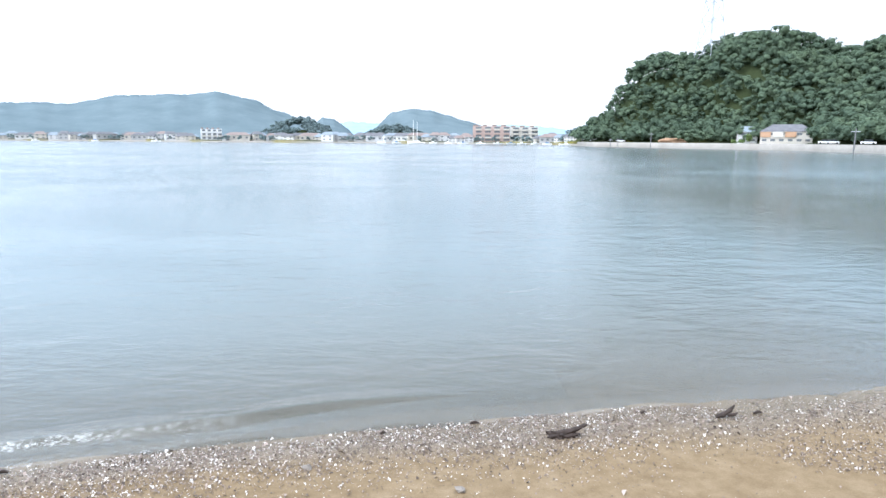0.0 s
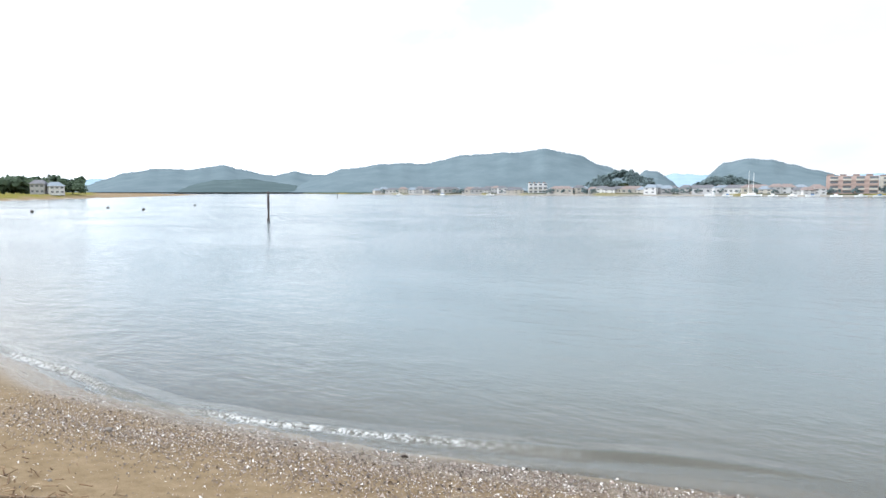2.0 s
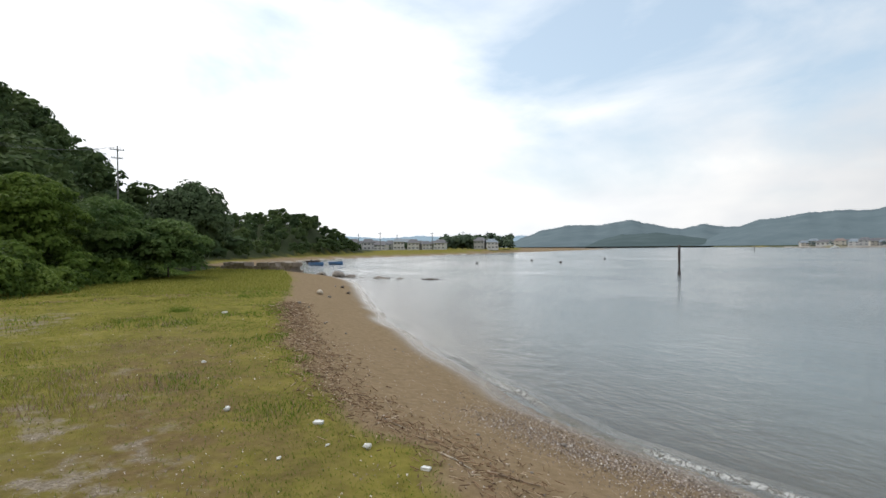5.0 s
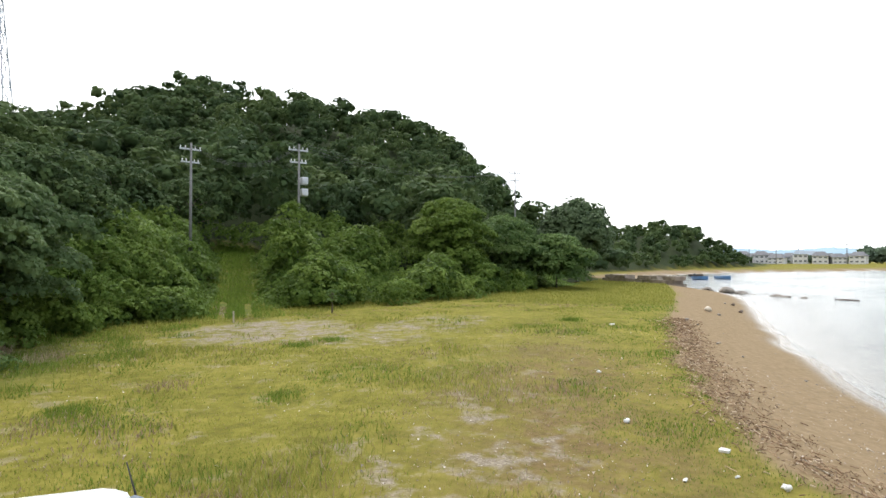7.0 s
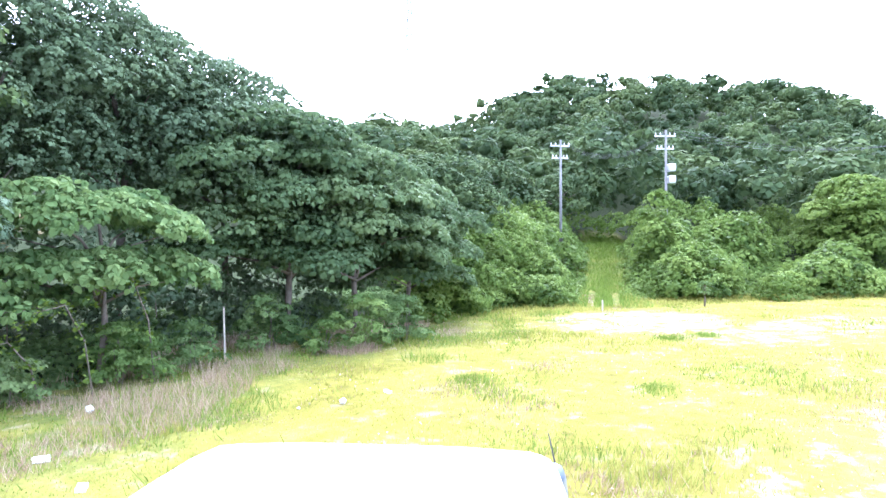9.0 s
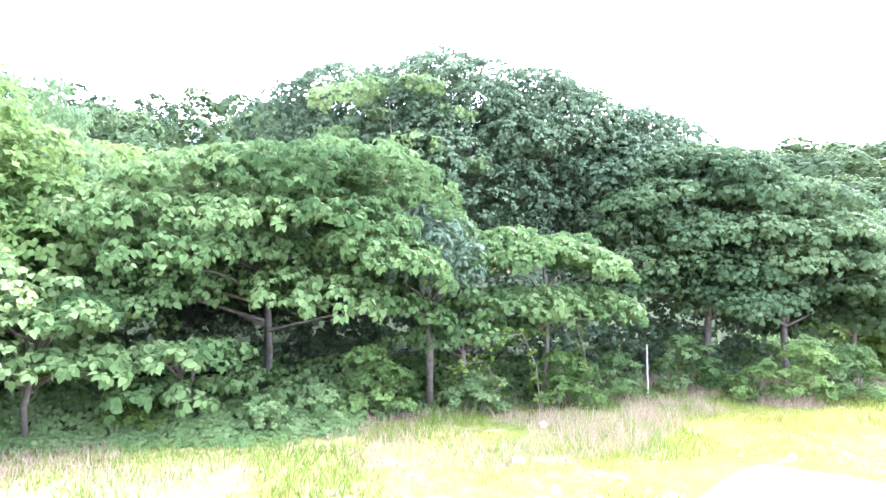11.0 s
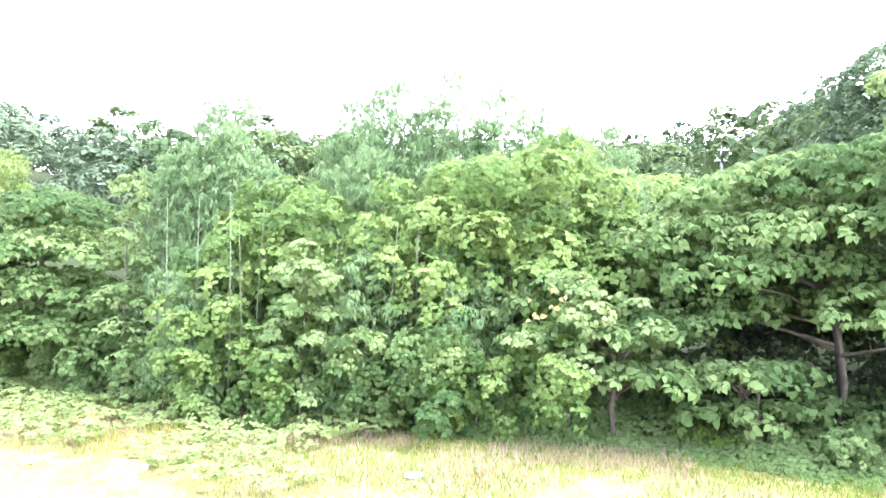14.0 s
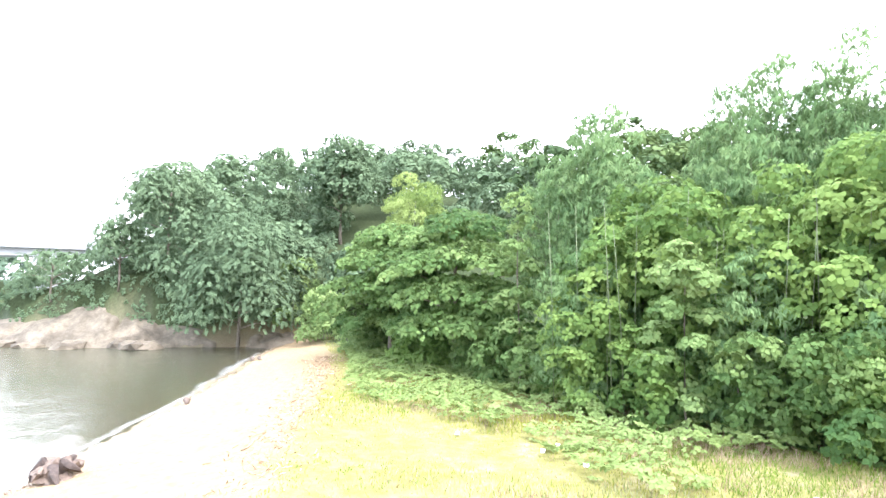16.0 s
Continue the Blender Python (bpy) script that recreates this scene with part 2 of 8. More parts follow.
M_POLE = plain_mat("grey_concrete_pole", rgb(0.13, 0.13, 0.13), rgb(0.22, 0.22, 0.215), 3, 0.8)
M_PALESTEEL = plain_mat("pale_painted_steel", rgb(0.36, 0.39, 0.43), rgb(0.46, 0.49, 0.53), 1, 0.6)
M_STEEL = plain_mat("galvanised_steel", rgb(0.42, 0.44, 0.46), rgb(0.6, 0.62, 0.64), 3, 0.5, 0.6)
M_DARKMETAL = plain_mat("dark_metal", rgb(0.05, 0.05, 0.055), rgb(0.1, 0.1, 0.1), 8, 0.5, 0.5)
M_WHITE = plain_mat("white_foam", rgb(0.74, 0.74, 0.72), rgb(0.85, 0.85, 0.84), 12, 0.7, bump=0.4)
M_PAINT = plain_mat("white_car_paint", rgb(0.8, 0.8, 0.8), rgb(0.83, 0.83, 0.83), 3, 0.25, bump=0.0, spec=0.5)
M_GLASS = plain_mat("dark_glass", rgb(0.03, 0.04, 0.05), rgb(0.05, 0.06, 0.07), 2, 0.08, bump=0.0, spec=0.6)
# far windows: dark glass made lighter, haze painted into the colour
M_FARGLASS = plain_mat("haze_paled_window_glass", rgb(0.12, 0.135, 0.15), rgb(0.17, 0.185, 0.2), 2, 0.3, bump=0.0, spec=0.4)
M_RUBBER = plain_mat("black_rubber", rgb(0.02, 0.02, 0.02), rgb(0.04, 0.04, 0.04), 20, 0.8)
M_LAMP = plain_mat("red_lamp_glass", rgb(0.35, 0.02, 0.02), rgb(0.4, 0.04, 0.03), 8, 0.2)
M_PILLAR = plain_mat("grey_blue_trim", rgb(0.16, 0.19, 0.24), rgb(0.2, 0.24, 0.3), 8, 0.35)
M_BLUE = plain_mat("blue_boat_paint", rgb(0.06, 0.15, 0.32), rgb(0.1, 0.22, 0.42), 4, 0.5)
M_BOATWHITE = plain_mat("white_boat_paint", rgb(0.68, 0.68, 0.67), rgb(0.8, 0.8, 0.79), 4, 0.45)
M_STAKE = plain_mat("tarred_post", rgb(0.05, 0.04, 0.04), rgb(0.14, 0.12, 0.11), 3, 0.85)
M_PINKWALL = plain_mat("salmon_render", rgb(0.42, 0.31, 0.275), rgb(0.48, 0.37, 0.33), 0.5, 0.85)
M_CREAM = plain_mat("cream_render", rgb(0.5, 0.47, 0.42), rgb(0.6, 0.57, 0.51), 0.6, 0.85)
M_GREYWALL = plain_mat("grey_siding", rgb(0.36, 0.365, 0.37), rgb(0.47, 0.47, 0.465), 0.6, 0.85)
M_WHITEWALL = plain_mat("white_render", rgb(0.6, 0.605, 0.61), rgb(0.72, 0.72, 0.72), 0.6, 0.85)
M_ORANGEWALL = plain_mat("orange_render", rgb(0.42, 0.26, 0.16), rgb(0.48, 0.31, 0.2), 0.6, 0.85)
M_ROOFDARK = plain_mat("grey_roof_tile", rgb(0.1, 0.1, 0.11), rgb(0.18, 0.18, 0.19), 0.9, 0.7)
M_ROOFBLUE = plain_mat("blue_grey_roof", rgb(0.18, 0.22, 0.26), rgb(0.26, 0.3, 0.34), 0.9, 0.6)
M_ROOFRED = plain_mat("brown_red_roof", rgb(0.2, 0.155, 0.14), rgb(0.27, 0.215, 0.195), 0.9, 0.7)
# hill colours carry the air's haze: bluer and paler with distance
M_FAR = plain_mat("haze_tinted_hillside", rgb(0.12, 0.16, 0.178), rgb(0.165, 0.21, 0.228), 0.02, 1.0, bump=0.0, spec=0.0, coord="pos")
M_FARNEAR = plain_mat("haze_tinted_wooded_ridge", rgb(0.075, 0.105, 0.11), rgb(0.11, 0.145, 0.15), 0.02, 1.0, bump=0.0, spec=0.0, coord="pos")
M_FAR2 = plain_mat("haze_tinted_farthest_hillside", rgb(0.26, 0.36, 0.44), rgb(0.33, 0.43, 0.5), 0.015, 1.0, bump=0.0, spec=0.0, coord="pos")


def shell_material():
    m = Mat("broken_shell")
    m.color(m.ramp(m.island(), (0.0, rgb(0.06, 0.042, 0.032)), (0.5, rgb(0.17, 0.12, 0.09)), (0.78, rgb(0.36, 0.285, 0.24)), (1.0, rgb(0.78, 0.74, 0.69))))
    m.set(Roughness=0.5)
    return m.m


M_SHELL = shell_material()


def ground_material():
    """Sand, wet sand, turf, gravel and forest litter by the zones of the ground sheet."""
    m = Mat("ground")
    fine = m.noise(90, 3, 0.7)
    mid = m.noise(6, 5, 0.6)
    wide = m.noise(0.7, 4, 0.6)
    sand = m.ramp(m.math("ADD", m.math("MULTIPLY", fine, 0.45), m.math("MULTIPLY", mid, 0.55)), (0.3, rgb(0.16, 0.112, 0.062)), (0.5, rgb(0.235, 0.17, 0.1)), (0.72, rgb(0.315, 0.242, 0.155)))
    turf = m.ramp(m.math("ADD", m.math("MULTIPLY", m.noise(3.2, 6, 0.7), 0.65), m.math("MULTIPLY", wide, 0.35)), (0.32, rgb(0.085, 0.078, 0.016)), (0.5, rgb(0.175, 0.16, 0.03)), (0.68, rgb(0.28, 0.232, 0.06)))
    # eastern turf mixed paler for dryness and for veiling glare
    turf = m.mix(m.math("MULTIPLY", m.attr("dry"), 0.45), turf, m.ramp(m.noise(3.2, 6, 0.7), (0.35, rgb(0.13, 0.125, 0.06)), (0.65, rgb(0.25, 0.235, 0.14))))
    turf = m.mix(m.math("MULTIPLY", m.attr("lush"), m.val(m.noise(1.3, 5, 0.7), 0.35, 0.6, 0.2, 0.9)), turf, m.ramp(m.noise(7, 4, 0.7), (0.3, rgb(0.04, 0.062, 0.014)), (0.7, rgb(0.1, 0.135, 0.035))))
    turf = m.mix(m.math("MULTIPLY", m.attr("withered"), m.val(m.noise(2.2, 5, 0.7), 0.35, 0.6, 0.25, 0.95)), turf, m.ramp(m.noise(9, 4, 0.7), (0.3, rgb(0.1, 0.068, 0.03)), (0.7, rgb(0.2, 0.14, 0.07))))
    gvor = m.n("ShaderNodeTexVoronoi", Scale=38.0)
    m.link(m.pos(), gvor.inputs["Vector"])
    gravel = m.mix(0.75, rgb(0.25, 0.215, 0.165), m.ramp(gvor.outputs["Color"], (0.1, rgb(0.12, 0.095, 0.065)), (0.9, rgb(0.34, 0.29, 0.225))))
    # forest floor coloured dark green so gaps between crowns blend in
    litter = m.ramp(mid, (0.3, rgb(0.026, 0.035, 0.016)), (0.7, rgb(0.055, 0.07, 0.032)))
    damp = m.mix(0.62, sand, rgb(0.16, 0.13, 0.09))
    c = m.mix(m.attr("wet"), sand, damp)
    g = m.math("ADD", m.math("MULTIPLY", m.attr("gravel"), m.val(m.noise(1.4, 6, 0.7), 0.4, 0.6, 0.1, 1.2)), m.math("MULTIPLY", m.val(m.noise(1.6, 5, 0.65), 0.5, 0.66), m.attr("patchy")))
    land = m.mix(m.val(g, 0.28, 0.95), turf, gravel)
    c = m.mix(m.attr("turf"), c, land)
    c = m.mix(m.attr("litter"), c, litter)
    m.color(c)
    m.set(Roughness=m.math("SUBTRACT", 0.92, m.math("MULTIPLY", m.attr("wet"), 0.72)))
    m.link(m.val(m.attr("wet"), 0.0, 1.0, 0.04, 0.45), m.b.inputs["Specular IOR Level"])
    m.bump(m.math("ADD", m.math("MULTIPLY", fine, 0.4), mid), 0.5, 0.03)
    return m.m


M_GROUND = ground_material()


def water_material():
    """Murky shallow sea: sand shows through at the edge, ripples break the sky's image."""
    m = Mat("sea_water")
    p = m.pos()
    w1 = m.noise(2.4, 4, 0.6, p, (1.0, 2.4, 1), 0.6)
    w2 = m.noise(0.22, 3, 0.55, p, (1.0, 2.0, 1), 0.4)
    w3 = m.noise(7.0, 2, 0.5, p, (1.0, 1.8, 1))
    w4 = m.noise(0.75, 3, 0.55, p, (1.0, 1.9, 1), 0.5)
    calm = m.val(m.noise(0.035, 3, 0.6, p, (1, 1.6, 1), 0.5), 0.35, 0.65, 0.25, 1.0)
    h = m.math("ADD", m.math("ADD", m.math("ADD", m.math("MULTIPLY", w1, 0.55), m.math("MULTIPLY", w4, 1.3)), m.math("MULTIPLY", w2, 1.2)), m.math("MULTIPLY", w3, 0.2))
    bmp = m.n("ShaderNodeBump", Distance=0.1)
    m.link(m.math("MULTIPLY", calm, m.val(m.attr("shoal"), 0.55, 1.0, 0.72, 0.12)), bmp.inputs["Strength"])
    m.link(h, bmp.inputs["Height"])
    tp = m.n("ShaderNodeBsdfTransparent", Color=rgb(0.86, 0.87, 0.82))
    df = m.n("ShaderNodeBsdfDiffuse")
    # diffuse colour turns to dark olive towards the cove
    m.link(m.mix(m.attr("cove"), m.mix(m.attr("shoal"), rgb(0.165, 0.208, 0.215), rgb(0.21, 0.195, 0.16)), rgb(0.078, 0.078, 0.05)), df.inputs["Color"])
    ms = m.n("ShaderNodeMixShader")
    m.link(m.attr("deep"), ms.inputs[0])
    m.link(tp.outputs[0], ms.inputs[1])
    m.link(df.outputs[0], ms.inputs[2])
    gl = m.n("ShaderNodeBsdfGlossy", Roughness=0.13)
    m.link(bmp.outputs[0], gl.inputs["Normal"])
    fr = m.n("ShaderNodeFresnel", IOR=1.33)
    m.link(bmp.outputs[0], fr.inputs["Normal"])
    mt = m.n("ShaderNodeMixShader")
    m.link(fr.outputs[0], mt.inputs[0])
    m.link(ms.outputs[0], mt.inputs[1])
    m.link(gl.outputs[0], mt.inputs[2])
    m.link(mt.outputs[0], m.out.inputs["Surface"])
    return m.m


M_WATER = water_material()


def foam_material():
    m = Mat("lapping_foam")
    f = m.noise(15, 6, 0.75, m.pos())
    m.color(rgb(0.75, 0.76, 0.74))
    m.set(Roughness=0.7)
    tp = m.n("ShaderNodeBsdfTransparent")
    ms = m.n("ShaderNodeMixShader")
    m.link(m.math("MULTIPLY", m.val(f, 0.42, 0.62, 0.0, 0.95), m.attr("edge")), ms.inputs[0])
    m.link(tp.outputs[0], ms.inputs[1])
    m.link(m.b.outputs[0], ms.inputs[2])
    m.link(ms.outputs[0], m.out.inputs["Surface"])
    return m.m


M_FOAM = foam_material()


# ---- mesh helpers ----
def mesh_arrays(name, verts, faces, smooth=False):
    """A mesh from an (n, 3) array and an (m, k) array of corners."""
    verts = np.asarray(verts, np.float32)
    faces = np.asarray(faces, np.int32)
    me = bpy.data.meshes.new(name)
    m, k = faces.shape
    me.vertices.add(len(verts))
    me.vertices.foreach_set("co", verts.ravel())
    me.loops.add(m * k)
    me.loops.foreach_set("vertex_index", faces.ravel())
    me.polygons.add(m)
    me.polygons.foreach_set("loop_start", np.arange(0, m * k, k, dtype=np.int32))
    if smooth:
        me.polygons.foreach_set("use_smooth", np.ones(m, dtype=bool))
    me.update(calc_edges=True)
    return me


def part(name, bm, material, parent=None, label="", smooth=False):
    """Links a bmesh as one mesh object, under a thing or part if one is given."""
    me = bpy.data.meshes.new(name)
    bm.to_mesh(me)
    bm.free()
    return mpart(name, me, material, parent, label, smooth)


def mpart(name, me, material, parent=None, label="", smooth=False):
    if material:
        me.materials.append(material)
    if smooth:
        me.polygons.foreach_set("use_smooth", np.ones(len(me.polygons), dtype=bool))
    ob = new(name, me)
    if parent:
        ob.parent = parent
    if label:
        tagged(ob, label)
    return ob


def thing(name, label, category, m=None, group="", kind=""):
    ob = new(name)
    if m is not None:
        ob.matrix_world = m
    return tagged(ob, label, category, group, kind)


def bm_box(bm, x0, y0, z0, x1, y1, z1, bevel=0.0, m=None):
    r = bmesh.ops.create_cube(bm, size=1)
    t = Matrix.Translation(((x0 + x1) / 2, (y0 + y1) / 2, (z0 + z1) / 2)) @ Matrix.Diagonal((x1 - x0, y1 - y0, z1 - z0, 1))
    bmesh.ops.transform(bm, matrix=(m @ t) if m else t, verts=r["verts"])
    if bevel:
        es = list({e for v in r["verts"] for e in v.link_edges})
        bmesh.ops.bevel(bm, geom=es, offset=bevel, segments=2, affect="EDGES", profile=0.7)
    return bm


def bm_rod(bm, a, b, r0, r1, seg=8):
    """A tapered rod from a to b."""
    a, b = Vector(a), Vector(b)
    d = b - a
    q = d.to_track_quat("Z", "Y").to_matrix().to_4x4()
    bmesh.ops.create_cone(bm, cap_ends=True, segments=seg, radius1=r0, radius2=r1, depth=d.length, matrix=Matrix.Translation((a + b) / 2) @ q)
    return bm


def bm_tube(bm, pts, radii, seg=8):
    """A bent tapered tube through points."""
    rings = []
    for i, (p, r) in enumerate(zip(pts, radii)):
        p = Vector(p)
        d = (Vector(pts[min(i + 1, len(pts) - 1)]) - Vector(pts[max(i - 1, 0)])).normalized()
        q = d.to_track_quat("Z", "Y")
        rings.append([bm.verts.new(p + q @ Vector((r * math.cos(a * math.tau / seg), r * math.sin(a * math.tau / seg), 0))) for a in range(seg)])
    for u, v in zip(rings, rings[1:]):
        for i in range(seg):
            bm.faces.new((u[i], u[(i + 1) % seg], v[(i + 1) % seg], v[i]))
    bm.faces.new(list(reversed(rings[0])))
    bm.faces.new(rings[-1])
    return bm


def bm_lump(bm, c, r, seed, rough=0.25, sub=2, freq=1.2):
    """A worn stone-like or crumpled lump."""
    s = bmesh.ops.create_icosphere(bm, subdivisions=sub, radius=1.0)
    for v in s["verts"]:
        k = 1 + rough * 1.6 * noise.noise(v.co * freq + Vector((seed * 3.1, seed * 1.7, 0))) + rough * 0.5 * noise.noise(v.co * freq * 3 + Vector((0, seed, 5)))
        v.co = Vector((c[0] + v.co.x * k * r[0], c[1] + v.co.y * k * r[1], c[2] + v.co.z * k * r[2]))
    return bm


def vnoise(x, y, seed=0):
    """Smooth value noise on the plane, 0 to 1."""
    xi, yi = np.floor(x), np.floor(y)
    fx, fy = x - xi, y - yi
    fx, fy = fx * fx * (3 - 2 * fx), fy * fy * (3 - 2 * fy)

    def hsh(a, b):
        s = np.sin(a * 127.1 + b * 311.7 + seed * 74.7) * 43758.5453
        return s - np.floor(s)

    return (hsh(xi, yi) * (1 - fx) + hsh(xi + 1, yi) * fx) * (1 - fy) + (hsh(xi, yi + 1) * (1 - fx) + hsh(xi + 1, yi + 1) * fx) * fy


def smooth01(v):
    v = np.clip(v, 0, 1)
    return v * v * (3 - 2 * v)


# ---- the ground: shoreline, beach, turf, hills ----
SHORE_X = [-4000, -470, -285, -210, -188, -162, -131, -100, -76, -70, -65, -52, -36.6, -23, -16, -12, -8, -4.4, -1, 2, 5.5, 8, 10.5, 13, 19.4, 31.5, 38, 44, 60, 80, 110, 160, 4000]
SHORE_Y = [2520, 400, 175, 90, 60, 35, 17, 11, 9, 10.5, 14, 13, 9.4, 6.4, 5.4, 4.75, 4.5, 5.05, 5.9, 6.45, 7.05, 6.0, 3.7, 2.0, 0.65, -1.25, -2.6, -4, 6, 14, 26, 80, 400]
TURF_X = [-4000, -290, -215, -165, -100, -75, -66, -46, -22.4, -14.4, -9.7, -7.5, -6, -4.6, -2, 2, 6, 9, 12, 15.6, 23, 31, 38, 45, 4000]
TURF_Y = [2400, 168, 82, 24, 2, 5, 9, 6.5, 2.1, 1.05, 0.7, 0.85, 1.15, 1.1, 1.0, 0.6, -0.5, -1.66, -2.2, -2.9, -4.3, -5.0, -5.5, -6, -6]
WOOD_X = [-400, -300, -240, -131, -100, -76, -56, -36, -30.5, -25, -19, -15, -11, -7, -5, -3.7, -1, 1.7, 4.5, 8, 11, 15.4, 24, 31.5, 40, 60, 90, 110, 160]
WOOD_Y = [150, 95, 62, 6, 2, 4, -1.5, -11.5, -14.5, -16.5, -18.5, -18, -16, -16.2, -15, -13.6, -12.6, -11.3, -11.2, -10, -9.8, -8.2, -7.2, -4.4, -5, -5, 10, 24, 76]
# hills: azimuth, distance, height, width across, width along
HILLS = [
    (87, 95, 1.5, 13, 20), (82, 240, 12, 24, 40),
    (203, 85, 15, 38, 28), (165, 80, 10, 26, 26), (236, 80, 6.5, 16, 22), (260, 72, 10.5, 14, 16), (271, 58, 4.0, 7, 9), (290.6, 150, 9, 7, 16),
    (324, 335, 37, 34, 42), (334.5, 345, 44, 20, 36), (341.5, 362, 39, 15, 32), (312, 260, 14, 30, 60), (345.8, 400, 8, 14, 25), (13.2, 660, 15, 26, 20), (4.6, 610, 9, 20, 20),
]


# the crest of the hill behind the meadow, 150 m off: azimuth, height
CREST_AZ = [84, 89, 92, 94, 96.2, 100.4, 104.7, 110, 116, 119, 124, 129, 132, 135, 138.5, 141, 146, 152, 160, 175]
CREST_H = [0, 1, 3.5, 8, 15, 23.5, 29, 33.5, 35.5, 36, 35, 31.5, 28, 24.5, 26, 26, 19, 12, 8, 0]


def polar(az, dist):
    return -dist * np.sin(np.radians(az)), -1.2 + dist * np.cos(np.radians(az))


def far_shore(az):
    """Distance of the opposite shore by azimuth, -40 to 58 degrees."""
    return np.interp(az, [-45, -36, -29.4, -21, -13.5, -10, 0, 20, 36, 48, 58], [160, 197, 243, 277, 317, 430, 455, 500, 620, 1150, 1500])


def ground_z(x, y):
    x, y = np.asarray(x, float), np.asarray(y, float)
    yw, yg, yv = np.interp(x, SHORE_X, SHORE_Y), np.interp(x, TURF_X, TURF_Y), np.interp(x, WOOD_X, WOOD_Y)
    d = yw - y + 0.35 * (vnoise(x * 0.5, y * 0.3, 3) - 0.5)
    w = np.maximum(yw - yg, 1.0)
    h = np.where(d < 0, np.maximum(0.09 * d, -2.0), 0.75 * np.clip(d / w, 0, 1) ** 0.9)
    dist = np.hypot(x, y + 1.2)
    az = np.degrees(np.arctan2(-x, y + 1.2))
    far = smooth01((dist - far_shore(np.clip(az, -45, 58))) / 5) * ((az > -45) & (az < 60))
    h = h * (1 - far) + 1.9 * far
    bank = smooth01((x - 41.5 - 0.3 * np.maximum(y - 4, 0)) / 2.0) * smooth01((16 - y) / 3) * (x < 75)
    h = np.maximum(h, bank * 2.2 + h * (1 - bank))
    h = h + 1.2 * smooth01((dist - 285) / 12) * ((az > 56) & (az < 84)) * smooth01((yg - y) / 6)
    inland = np.maximum(np.maximum(smooth01((yv - y + 1) / 14), smooth01((dist - far_shore(np.clip(az, -45, 58)) - 12) / 45) * ((az > -45) & (az < 60))), bank)
    add = np.zeros_like(h)
    for a, dd, hh, wa, wb in HILLS:
        cx, cy = polar(a, dd)
        ux, uy = -math.sin(radians(a)), math.cos(radians(a))
        al, ac = (x - cx) * ux + (y - cy) * uy, (x - cx) * uy - (y - cy) * ux
        add = add + hh * np.exp(-0.5 * (al / wb) ** 2 - 0.5 * (np.abs(ac) / wa) ** 2.3)
    az2 = az % 360
    crest = np.interp(az2, CREST_AZ, CREST_H) * ((az2 > 84) & (az2 < 175))
    add = add + crest * np.exp(-0.5 * ((dist - 150) / np.where(dist < 150, 44, 60)) ** 2)
    bumps = 1 + 0.16 * (vnoise(x * 0.06, y * 0.06, 5) - 0.5) + 0.1 * (vnoise(x * 0.17, y * 0.17, 6) - 0.5)
    h = h + add * inland * bumps
    near = np.exp(-((dist / 40) ** 2))
    h = h + near * 0.035 * (vnoise(x * 1.3, y * 1.3, 8) - 0.5) * (d > 0)
    return h


def gz(x, y):
    return float(ground_z(np.array([x]), np.array([y]))[0])


